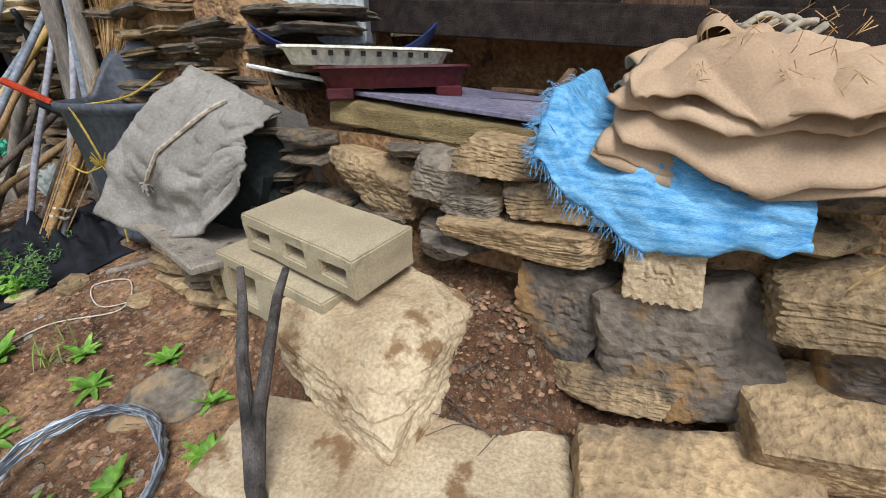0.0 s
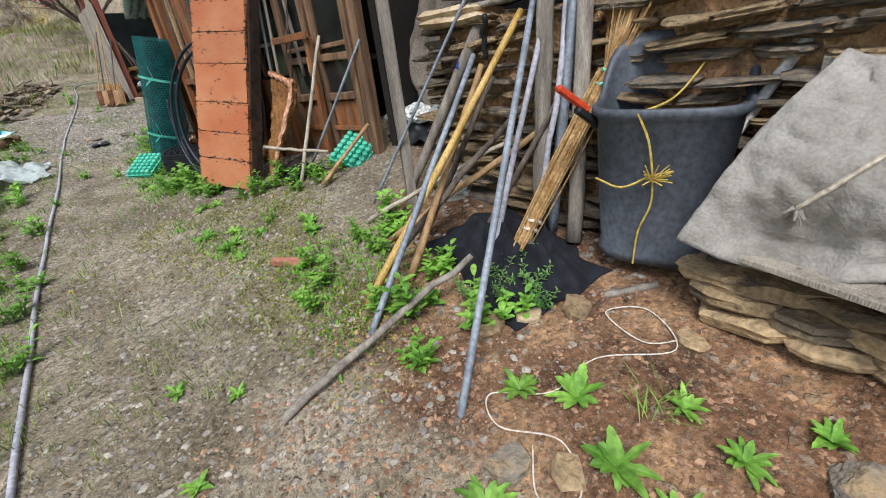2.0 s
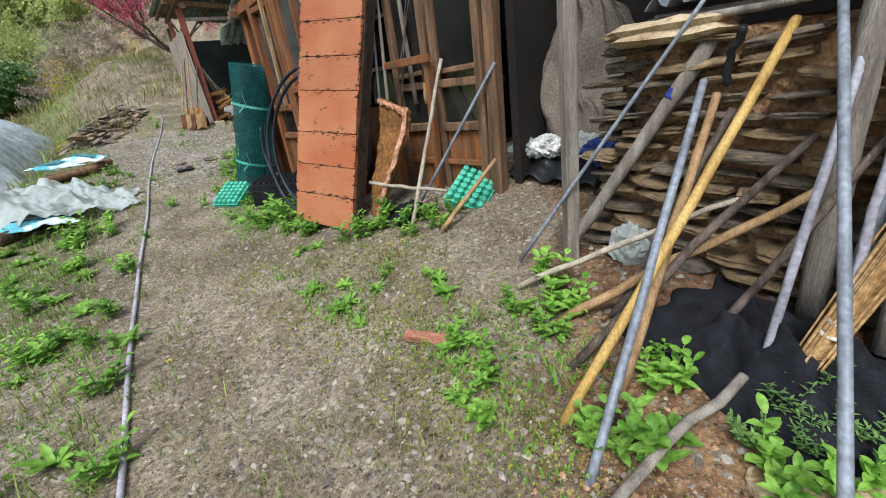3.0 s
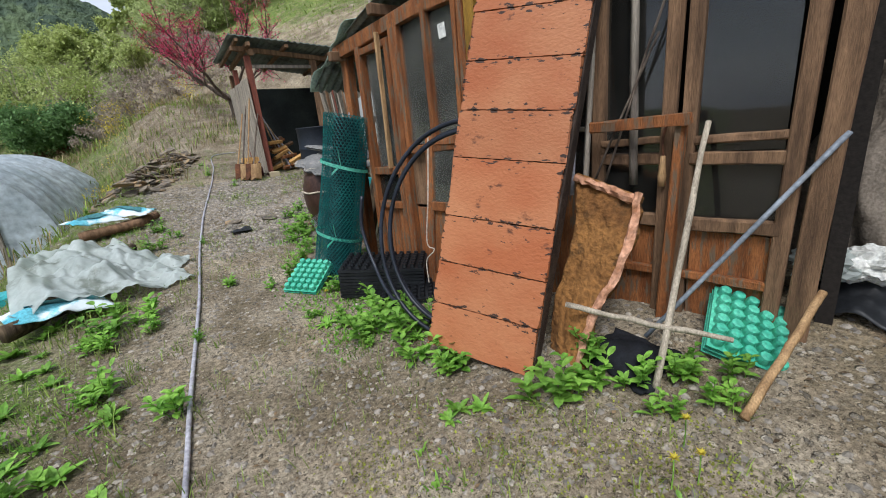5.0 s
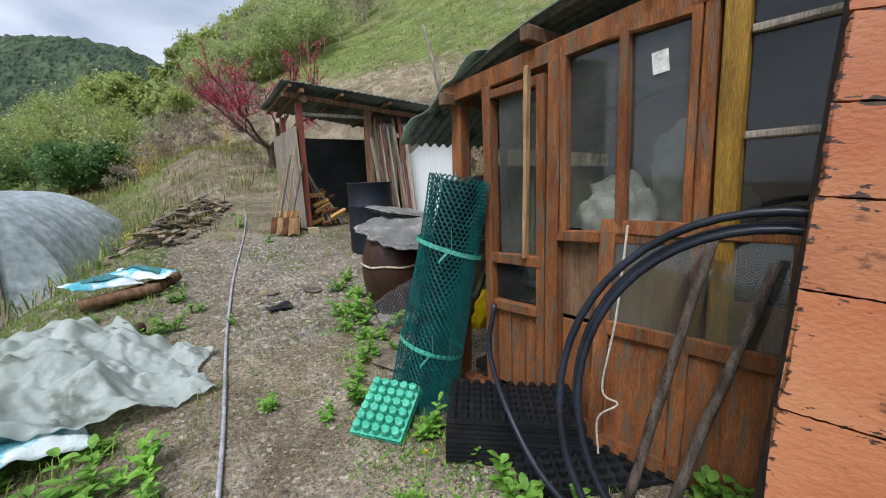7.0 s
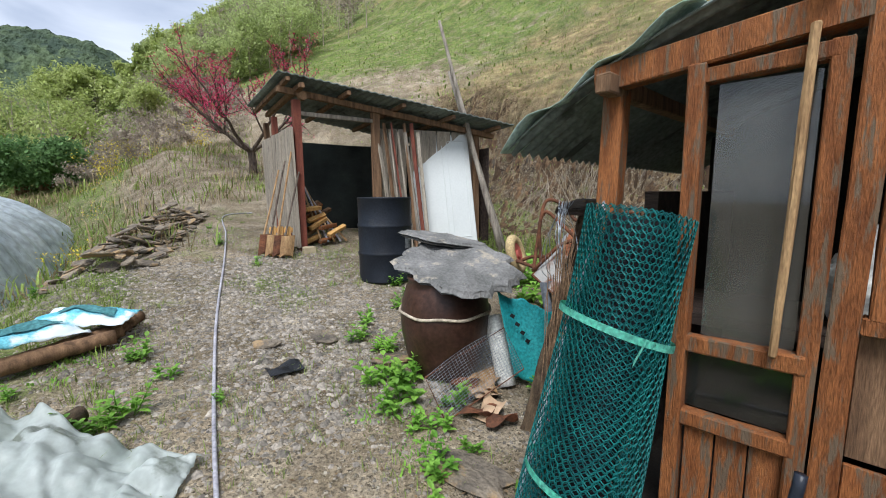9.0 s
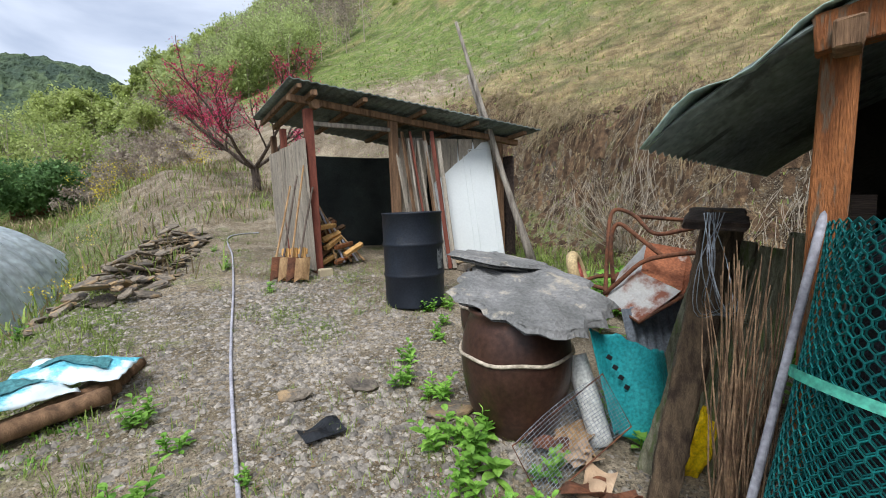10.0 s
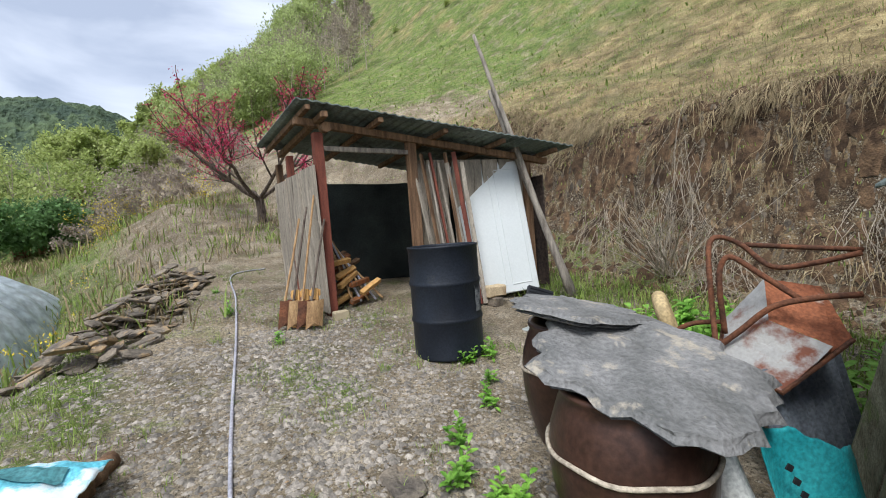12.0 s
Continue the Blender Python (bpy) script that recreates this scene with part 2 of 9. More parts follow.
def add_sheet(bm, nx, ny, fn, thick=0.0, uvless=True):
    """A grid whose points come from fn(u, v), u and v from 0 to 1."""
    vs = [[bm.verts.new(fn(i / nx, j / ny)) for i in range(nx + 1)] for j in range(ny + 1)]
    fs = [bm.faces.new((vs[j][i], vs[j][i + 1], vs[j + 1][i + 1], vs[j + 1][i])) for j in range(ny) for i in range(nx)]
    if thick:
        bm.normal_update()
        lo = [[bm.verts.new(v.co - v.normal * thick) for v in row] for row in vs]
        for j in range(ny):
            for i in range(nx):
                bm.faces.new((lo[j][i], lo[j + 1][i], lo[j + 1][i + 1], lo[j][i + 1]))
        rim = [(0, i) for i in range(nx)] + [(j, nx) for j in range(ny)] + [(ny, i) for i in range(nx, 0, -1)] + [(j, 0) for j in range(ny, 0, -1)]
        for (a, b), (c, d) in zip(rim, rim[1:] + rim[:1]):
            bm.faces.new((vs[c][d], vs[a][b], lo[a][b], lo[c][d]))
    return vs


def sst(a, b, v):
    t = min(1.0, max(0.0, (v - a) / (b - a)))
    return t * t * (3 - 2 * t)


def fbm(x, y, k=1.0, o=3):
    return sum(noise.noise(Vector((x * k * 2 ** i, y * k * 2 ** i, 3.7 + i))) / 2 ** i for i in range(o))


def hill(x, y):
    """How far the hillside stands above the yard."""
    far = max(y - 13.5, 0)
    toe = 4.1 - 0.57 * far + 0.0005 * far ** 2
    d = (x - toe) / (1 + 0.09 * sst(13, 20, y))
    bank = (0.80 * sst(0, 1.9, d) + 0.95 * sst(1.15, 1.75, d)) * (1 - 0.75 * sst(13, 18, y))
    return bank + 0.56 * max(d - 0.7, 0) - 0.0008 * min(max(d - 0.7, 0), 250) ** 2 + 0.45 * max(x - 8, 0) * sst(8, 20, x) if d > 0 else 0.0


def ground_z(x, y):
    """The ground's height: a yard that climbs, banked up to the house, falling away to the valley."""
    z = 0.03 + 0.0064 * min(y, 13.5) * abs(max(min(y, 13.5), -4)) + 0.30 * min(max(y - 13.5, 0), 5) + 0.04 * max(y - 18.5, 0)
    z += 0.2 * min(max(x + 0.5, 0), 2.2) * (1 - sst(4.0, 6.0, y))
    z += 0.20 * sst(0.42, 0.74, x) * sst(0.0, 0.22, y) * (1 - sst(0.85, 1.15, y)) * (1 - sst(1.2, 1.6, x))
    edge = -1.8 + 0.12 * math.sin(y * 0.9) + 0.30 * min(max(0, y - 9.0), 5.2)
    drop = max(edge - x, 0)
    z -= 0.62 * min(drop, 2.2) + 0.22 * min(max(drop - 2.2, 0), 25) * (1 - 0.4 * sst(10, 30, y))
    return z + hill(x, y)


def ground_at(x, y):
    h = hill(x, y)
    rag = 0.0
    if 0 < h < 6 and y < 24:
        m = sst(0.1, 0.6, h) * (1 - sst(2.2, 3.4, h)) * (1 - sst(14, 20, y))
        rag = m * (0.30 * fbm(x * 0.8, y * 1.0) - 0.26 * abs(fbm(x * 1.9 + 5, y * 2.2)) + 0.10)
    return rag + ground_z(x, y) + 0.012 * fbm(x, y, 1.7) + (0.05 + 0.25 * sst(0, 1, hill(x, y))) * 0.5 * fbm(x, y, 0.6) * sst(0.02, 0.6, hill(x, y) + max(-1.6 - x, 0))

# ---- materials ----
M = {}
M["wood_grey"] = pmat("weathered_wood", rgb("6b6259"), rgb("a39a8c"), 3, 0.9, 0.5, stretch=(9, 9, 0.8), fine=40, vary=0.15)
M["wood_brown"] = pmat("old_brown_wood", rgb("55402f"), rgb("8a6b50"), 3, 0.85, 0.5, stretch=(9, 9, 0.8), fine=40, vary=0.12)
# dark brown wood; also carries the shade of the shed's inner walls
M["wood_dark"] = pmat("dark_or_shaded_wood", rgb("2c2420"), rgb("4d4038"), 3, 0.8, 0.5, stretch=(1, 9, 9), fine=30)
M["wood_orange"] = pmat("orange_stained_wood", rgb("6e3f20"), rgb("9c6238"), 4, 0.75, 0.7, stain=rgb("6b5a48"), stain_at=0.555, stain_scale=7, stretch=(6, 6, 0.9), fine=50, vary=0.1)
M["paint_orange"] = pmat("peeling_orange_paint", rgb("a65f3a", 0.9), rgb("b27650", 0.92), 3, 0.6, 0.5, stain=rgb("4a2c1e"), stain_at=0.655, stain_scale=7, stretch=(1.0, 1.5, 2.6), fine=60, vary=0.08, dist=0.006, grain=0.15)
M["wood_yellow"] = pmat("yellow_varnished_wood", rgb("7a5a1e"), rgb("a9812f"), 3, 0.6, 0.4, stretch=(8, 8, 0.9), fine=40)
M["plank_grey"] = pmat("grey_plank", rgb("857c6f"), rgb("a89d8d"), 2, 0.9, 0.5, stretch=(8, 8, 0.7), fine=30, vary=0.12, stain=rgb("5f574d"), stain_at=0.62)
M["bark"] = pmat("bark", rgb("40362f"), rgb("75685c"), 9, 0.9, 0.8, stretch=(3, 3, 1), fine=60, vary=0.15)
M["stick_pale"] = pmat("pale_stick", rgb("8d8272"), rgb("b7ab97"), 7, 0.85, 0.5, stretch=(3, 3, 1), fine=60, vary=0.15)
M["stick_tan"] = pmat("tan_pole", rgb("8b6b49"), rgb("b6946a"), 6, 0.75, 0.4, stretch=(4, 4, 0.8), fine=50, vary=0.12)
M["bamboo"] = pmat("yellow_bamboo", rgb("a88545"), rgb("c9a864"), 3, 0.5, 0.2, stretch=(4, 4, 0.6), fine=40)
M["slate"] = pmat("grey_slate", rgb("59524a"), rgb("8c806f"), 7, 0.85, 0.8, stain=rgb("9a8262"), stain_at=0.56, stain_scale=6, fine=55, vary=0.22, dist=0.015)
M["slate_tan"] = pmat("tan_stone", rgb("857054"), rgb("b59a74"), 6, 0.9, 0.8, stain=rgb("645747"), stain_at=0.58, stain_scale=5, fine=60, vary=0.18, dist=0.015)
M["cream_stone"] = pmat("cream_boulder", rgb("a58f70"), rgb("cbb796"), 7, 0.95, 0.45, stain=rgb("86694a"), stain_at=0.60, stain_scale=9, grain=0.7, fine=130, vary=0.08, dist=0.010)
M["dark_stone"] = pmat("dark_stone", rgb("56504a"), rgb("7c7062"), 5, 0.85, 0.8, stain=rgb("98774e"), stain_at=0.54, stain_scale=4, fine=50, vary=0.12)
M["slate_blue"] = pmat("blue_grey_slate", rgb("62625f"), rgb("858380"), 5, 0.75, 0.9, grain=0.8, stain=rgb("a59c8c"), stain_at=0.62, stain_scale=7, fine=60, dist=0.012)
M["mud"] = pmat("mud_mortar", rgb("957050"), rgb("bb966e"), 7, 0.97, 1.0, fine=45, stain=rgb("6a5340"), stain_at=0.6, stain_scale=8, dist=0.03)
M["block"] = pmat("cement_block", rgb("a19278"), rgb("b8aa8c"), 5, 0.95, 0.5, grain=0.5, fine=180, stain=rgb("93876d"), stain_at=0.64, stain_scale=6, dist=0.004)
M["felt"] = pmat("grey_felt", rgb("7b756c"), rgb("9d978e"), 6, 1.0, 0.35, grain=0.5, fine=120, stain=rgb("746b60"), stain_at=0.6, stain_scale=4, dist=0.01)
M["bin"] = pmat("charcoal_plastic", rgb("3d4147"), rgb("53575d"), 4, 0.5, 0.1, fine=60, stain=rgb("5a5650"), stain_at=0.66, stain_scale=3)
M["black_plastic"] = pmat("black_plastic", rgb("17181a"), rgb("26282b"), 6, 0.45, 0.1, fine=60)
M["black_cloth"] = pmat("black_netting", rgb("101114"), rgb("22242a"), 20, 0.9, 0.6, fine=220, dist=0.006)
M["canvas"] = pmat("tan_canvas", rgb("ac8f72"), rgb("c6aa8c"), 3, 0.85, 0.25, grain=0.3, fine=260, stain=rgb("9a7752"), stain_at=0.66, stain_scale=2.5, dist=0.003)
M["blue_woven"] = pmat("blue_woven_plastic", rgb("3f8cc0"), rgb("86bfe2"), 5, 0.6, 0.4, stretch=(20, 2, 20), fine=50, dist=0.003)
M["straw"] = pmat("broom_straw", rgb("9a7547"), rgb("c9a674"), 20, 0.8, 0.2, fine=80)
M["red_plastic"] = pmat("red_plastic", rgb("b63a20"), rgb("d2502e"), 6, 0.5, 0.1)
M["steel"] = pmat("dull_steel", rgb("6f757c"), rgb("90979e"), 8, 0.6, 0.1, metal=0.15, fine=60)
M["galv"] = pmat("galvanised_wire", rgb("7d858c"), rgb("b0b8c0"), 20, 0.4, 0.1, metal=0.7)
M["rust"] = pmat("rust", rgb("4b3428"), rgb("7a4d35"), 12, 0.9, 0.6, fine=70)
M["white_plastic"] = pmat("white_plastic", rgb("c9c9c2"), rgb("e3e2dc"), 4, 0.5, 0.1, stain=rgb("a59d8a"), stain_at=0.68)
M["cream_plastic"] = pmat("cream_plastic", rgb("d8d2bd"), rgb("e8e3d2"), 5, 0.5, 0.1, stain=rgb("9e9378"), stain_at=0.64, stain_scale=8)
M["maroon"] = pmat("maroon_plastic", rgb("3a1518"), rgb("571f22"), 5, 0.5, 0.1)
M["navy"] = pmat("navy_sheet", rgb("1b2a5c"), rgb("2c4184"), 4, 0.55, 0.2)
M["mauve"] = pmat("mauve_board", rgb("69657a"), rgb("8a8594"), 3, 0.8, 0.3)
M["carton"] = pmat("white_carton", rgb("c5c9c6"), rgb("dfe2de"), 3, 0.85, 0.1)
M["teal_ink"] = pmat("teal_print", rgb("3c6f72"), rgb("4b8386"), 5, 0.7, 0.1)
M["green_net"] = pmat("dark_green_wire", rgb("0a4a4c"), rgb("17706c"), 15, 0.5, 0.1)
M["mint"] = pmat("mint_plastic", rgb("3fae90"), rgb("66cfae"), 8, 0.45, 0.1, through_light=0.15)
M["mint_tape"] = pmat("mint_tape", rgb("55c9ad"), rgb("80dcc6"), 8, 0.5, 0.1)
M["hose_black"] = pmat("black_pipe", rgb("1a1d24"), rgb("2b303a"), 6, 0.35, 0.05)
M["hose_grey"] = pmat("grey_hose", rgb("8d8b92"), rgb("b0aeb4"), 6, 0.55, 0.1)
M["foam_skin"] = pmat("rotten_fibreboard", rgb("6b4726"), rgb("9a6c3c"), 5, 0.95, 0.8, stain=rgb("4d3822"), stain_at=0.58, stain_scale=6, fine=50, dist=0.02)
M["film"] = pmat("plastic_film", rgb("c3ccc6"), rgb("dfe5e1"), 4, 0.3, 0.3, grain=0.25, fine=40, through_light=0.35, stain=rgb("9aa196"), stain_at=0.6, alpha=0.66)
M["gh_film"] = pmat("greenhouse_film", rgb("b0bcc2"), rgb("d8e1e6"), 1.5, 0.28, 0.25, fine=9, through_light=0.3, alpha=0.8, dist=0.03)
M["aqua_bag"] = pmat("aqua_sack", rgb("4aa7b8"), rgb("86cdd8"), 3, 0.5, 0.3, stain=rgb("d5dfe0"), stain_at=0.52, stain_scale=4)
M["teal_bag"] = pmat("teal_sack", rgb("1f8c90"), rgb("3fb0b2"), 4, 0.5, 0.3)
M["yellow_bag"] = pmat("yellow_sack", rgb("d3b00a"), rgb("ecca1c"), 4, 0.45, 0.2)
M["roof_sheet"] = pmat("fibre_cement_roof", rgb("5b6460"), rgb("7d8681"), 2, 0.85, 0.3, stain=rgb("474c48"), stain_at=0.58, fine=40)
M["roof_green"] = pmat("green_sheet", rgb("86a094"), rgb("a9bbb0"), 3, 0.5, 0.2, stain=rgb("4d5a50"), stain_at=0.62)
M["drum"] = pmat("drum_paint", rgb("14181f"), rgb("222831"), 3, 0.5, 0.2, fine=60, stain=rgb("3a3a38"), stain_at=0.66)
M["jar"] = pmat("glazed_jar", rgb("33211a"), rgb("4d352a"), 2.5, 0.38, 0.15, fine=40, stain=rgb("65503f"), stain_at=0.66, stain_scale=2)
M["rope"] = pmat("rope", rgb("9a8d7b"), rgb("c4b7a2"), 30, 0.95, 0.4)
M["door_white"] = pmat("white_door", rgb("cdd1ce"), rgb("d6d9d6"), 1.2, 0.45, 0.03, fine=40, grain=0.1)
M["barrow"] = pmat("rusty_white_tray", rgb("8f908e"), rgb("b0aca4"), 3, 0.6, 0.2, grain=0.3, stain=rgb("74412b"), stain_at=0.52, stain_scale=2.6)
M["barrow_rust"] = pmat("rusted_tray_end", rgb("6d3d28"), rgb("9c6142"), 5, 0.85, 0.5, stain=rgb("a8a298"), stain_at=0.62, stain_scale=4)
M["rotten"] = pmat("rotten_brown_wood", rgb("352a21"), rgb("6b5a46"), 4, 0.95, 0.7, stretch=(9, 9, 0.8), fine=40)
M["tyre"] = pmat("pale_tyre", rgb("a08a62"), rgb("bfa97e"), 6, 0.8, 0.2)
M["hub_red"] = pmat("faded_red_hub", rgb("9c4a40"), rgb("b8655a"), 6, 0.7, 0.2)
M["pallet"] = pmat("fresh_pallet_wood", rgb("b98b52"), rgb("d2a668"), 4, 0.8, 0.3, stretch=(6, 6, 1), vary=0.1)
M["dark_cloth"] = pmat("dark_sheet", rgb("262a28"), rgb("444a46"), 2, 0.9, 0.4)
M["burlap"] = pmat("dusty_tarpaulin", rgb("675d51"), rgb("8b8073"), 3, 0.95, 0.5, fine=90)
M["leaf"] = pmat("weed_leaf", rgb("5a8c30"), rgb("97c457"), 9, 0.55, 0.2, fine=60, vary=0.18, through_light=0.35)
M["leaf_grey"] = pmat("grey_green_leaf", rgb("54803f"), rgb("86a964"), 9, 0.6, 0.2, fine=60, vary=0.18, through_light=0.3)
M["moss"] = pmat("moss", rgb("6f742c"), rgb("969a44"), 12, 0.95, 0.8, fine=80)
M["bank_soil"] = pmat("bank_soil", rgb("3a2c20"), rgb("6b553f"), 9, 0.97, 1.0, fine=60, dist=0.02)
M["charred"] = pmat("charred_wood", rgb("2b2724"), rgb("6d6660"), 5, 0.9, 0.8, stretch=(6, 6, 0.8), fine=60)
M["straw_grass"] = pmat("dry_grass", rgb("77684d"), rgb("ab9a78"), 5, 0.9, 0.1, through_light=0.2)
M["green_grass"] = pmat("green_grass", rgb("657c36"), rgb("94a456"), 5, 0.7, 0.1, through_light=0.3)
M["yellow_flower"] = pmat("yellow_blossom", rgb("c2ad2c"), rgb("dccb55"), 9, 0.7, 0.1, through_light=0.3)
M["pink_blossom"] = pmat("pink_blossom", rgb("b02a52"), rgb("d8597c"), 9, 0.7, 0.1, through_light=0.3)
M["gravel"] = pmat("gravel_stone", rgb("6b655d"), rgb("9a9184"), 20, 0.9, 0.4, fine=90)
M["gravel_dark"] = pmat("dark_slate_chip", rgb("453d35"), rgb("776b5b"), 20, 0.9, 0.4, fine=90)
M["red_gravel"] = pmat("red_clod", rgb("705340"), rgb("a07e62"), 20, 0.95, 0.6, fine=90)
M["pane"] = glass_mat("dusty_pane", (0.72, 0.75, 0.73, 1), 0.10)
# the same glass with a darker tint and less dust
M["pane_dark"] = glass_mat("dark_pane", (0.45, 0.47, 0.45, 1), 0.035)
# near-black colour stands in for the shade inside the unlit rooms
M["room_shade"] = pmat("interior_shade", rgb("1d1a17"), rgb("2b2622"), 2, 0.95, 0.3)
M["string_yellow"] = pmat("yellow_string", rgb("a98d3a"), rgb("c9b05c"), 30, 0.9, 0.2)
M["string_white"] = pmat("white_string", rgb("c0b3a2"), rgb("d8cdbe"), 30, 0.9, 0.2)
M["brick"] = pmat("brick_bit", rgb("9a6550"), rgb("b9826b"), 12, 0.9, 0.4)
M["straw_twig"] = pmat("dry_twig", rgb("5a4535"), rgb("94785c"), 20, 0.9, 0.3, fine=80)
M["pink_string"] = pmat("pink_string", rgb("c9607a"), rgb("df8ba0"), 20, 0.6, 0.1)
M["ink"] = pmat("black_ink", rgb("1b1c1e"), rgb("2a2b2d"), 9, 0.7, 0.0)

# paint flakes off along the edges of each plank
pn, pl = M["paint_orange"].node_tree.nodes, M["paint_orange"].node_tree.links
pb = pn["Principled BSDF"]
psrc = pb.inputs["Base Color"].links[0].from_socket
pco = pn.new("ShaderNodeTexCoord")
pmp = pn.new("ShaderNodeMapping")
pmp.inputs["Scale"].default_value = (14, 38, 14)
pl.new(pco.outputs["Object"], pmp.inputs[0])
pno = pn.new("ShaderNodeTexNoise")
pno.inputs["Scale"].default_value, pno.inputs["Detail"].default_value, pno.inputs["Roughness"].default_value = 1.6, 6, 0.6
pl.new(pmp.outputs[0], pno.inputs["Vector"])
pat = pn.new("ShaderNodeAttribute")
pat.attribute_name = "wear"
psum = pn.new("ShaderNodeMath")
psum.operation = "MULTIPLY_ADD"
psum.inputs[1].default_value = 0.135
pl.new(pat.outputs["Fac"], psum.inputs[0])
pl.new(pno.outputs["Fac"], psum.inputs[2])
pcut = pn.new("ShaderNodeMapRange")
pcut.inputs["From Min"].default_value, pcut.inputs["From Max"].default_value = 0.675, 0.695
pl.new(psum.outputs[0], pcut.inputs[0])
pmx = pn.new("ShaderNodeMix")
pmx.data_type = "RGBA"
pmx.inputs[7].default_value = rgb("3a2a22")
pl.new(pcut.outputs[0], pmx.inputs[0])
pl.new(psrc, pmx.inputs[6])
pl.new(pmx.outputs[2], pb.inputs["Base Color"])

# ground: gravelly earth, red earth, moss and grass by zone
gm = bpy.data.materials.new("earth")
gm.use_nodes = True
gn, gl = gm.node_tree.nodes, gm.node_tree.links
gb = gn["Principled BSDF"]
gco = gn.new("ShaderNodeTexCoord")


def gnoise(scale, detail=7, rough=0.6):
    t = gn.new("ShaderNodeTexNoise")
    t.inputs["Scale"].default_value, t.inputs["Detail"].default_value, t.inputs["Roughness"].default_value = scale, detail, rough
    gl.new(gco.outputs["Object"], t.inputs["Vector"])
    return t


def gramp(src, stops):
    r = gn.new("ShaderNodeValToRGB")
    while len(r.color_ramp.elements) < len(stops):
        r.color_ramp.elements.new(0.5)
    for e, (p, c) in zip(r.color_ramp.elements, stops):
        e.position, e.color = p, c
    gl.new(src, r.inputs[0])
    return r.outputs[0]


def gmix(fac, a, b, kind="MIX"):
    x = gn.new("ShaderNodeMix")
    x.data_type, x.blend_type = "RGBA", kind
    if isinstance(fac, float):
        x.inputs[0].default_value = fac
    else:
        gl.new(fac, x.inputs[0])
    gl.new(a, x.inputs[6])
    gl.new(b, x.inputs[7])
    return x.outputs[2]


def gzone(name, scale, lo, hi):
    """A painted zone whose edge is broken up by noise."""
    a = gn.new("ShaderNodeAttribute")
    a.attribute_name = name
    t = gnoise(scale)
    s = gn.new("ShaderNodeMath")
    s.operation = "ADD"
    gl.new(a.outputs["Fac"], s.inputs[0])
    gl.new(t.outputs["Fac"], s.inputs[1])
    r = gn.new("ShaderNodeMapRange")
    r.inputs["From Min"].default_value, r.inputs["From Max"].default_value = lo, hi
    gl.new(s.outputs[0], r.inputs[0])
    return r.outputs[0]


earth = gramp(gnoise(3.0).outputs["Fac"], [(0.3, rgb("6c6049")), (0.5, rgb("938570")), (0.7, rgb("b2a691"))])
red = gramp(gnoise(4.0).outputs["Fac"], [(0.3, rgb("4a3325")), (0.48, rgb("77563f")), (0.62, rgb("a78360"))])
green = gramp(gnoise(6.0).outputs["Fac"], [(0.3, rgb("495c29")), (0.5, rgb("697d3c")), (0.68, rgb("847f54"))])
brown = gramp(gnoise(3.4, 10, 0.75).outputs["Fac"], [(0.36, rgb("2a2019")), (0.5, rgb("5d4b39")), (0.64, rgb("94805f"))])
straw_soil = gramp(gnoise(2.6, 9, 0.7).outputs["Fac"], [(0.34, rgb("574933")), (0.5, rgb("857552")), (0.66, rgb("a8996f"))])
col = gmix(gzone("red", 2.5, 0.85, 1.15), earth, red)
col = gmix(gzone("bank", 1.2, 0.85, 1.15), col, brown)
col = gmix(gzone("green", 2.2, 0.88, 1.12), col, green)
col = gmix(gzone("dry", 0.45, 0.92, 1.14), col, straw_soil)
col = gmix(1.0, col, gramp(gnoise(0.9, 9, 0.7).outputs["Fac"], [(0.36, (0.62, 0.60, 0.56, 1)), (0.5, (0.95, 0.95, 0.95, 1)), (0.64, (1.22, 1.2, 1.15, 1))]), "MULTIPLY")
grain = gnoise(45.0, 5)
col = gmix(1.0, col, gramp(grain.outputs["Fac"], [(0.3, (0.42, 0.42, 0.42, 1)), (0.52, (1, 1, 1, 1)), (0.72, (1.5, 1.5, 1.5, 1))]), "MULTIPLY")


def gmath(kind, a, b):
    x = gn.new("ShaderNodeMath")
    x.operation = kind
    for k, v in enumerate((a, b)):
        if isinstance(v, float):
            x.inputs[k].default_value = v
        else:
            gl.new(v, x.inputs[k])
    return x.outputs[0]


def chips(scale, share_, size, low, high):
    """Stones bedded in the earth: which cells hold one, and its own shade."""
    v = gn.new("ShaderNodeTexVoronoi")
    v.inputs["Scale"].default_value = scale
    warp = gmix(0.04, gco.outputs["Object"], gnoise(scale * 0.7, 3).outputs["Color"])
    gl.new(warp, v.inputs["Vector"])
    sp = gn.new("ShaderNodeSeparateColor")
    gl.new(v.outputs["Color"], sp.inputs[0])
    r = gn.new("ShaderNodeMapRange")
    r.inputs["From Min"].default_value, r.inputs["From Max"].default_value = size, size - 0.10
    gl.new(v.outputs["Distance"], r.inputs[0])
    mask = gmath("MULTIPLY", r.outputs[0], gmath("GREATER_THAN", sp.outputs[0], 1.0 - share_))
    return mask, gramp(sp.outputs[1], [(0.1, low), (0.9, high)])


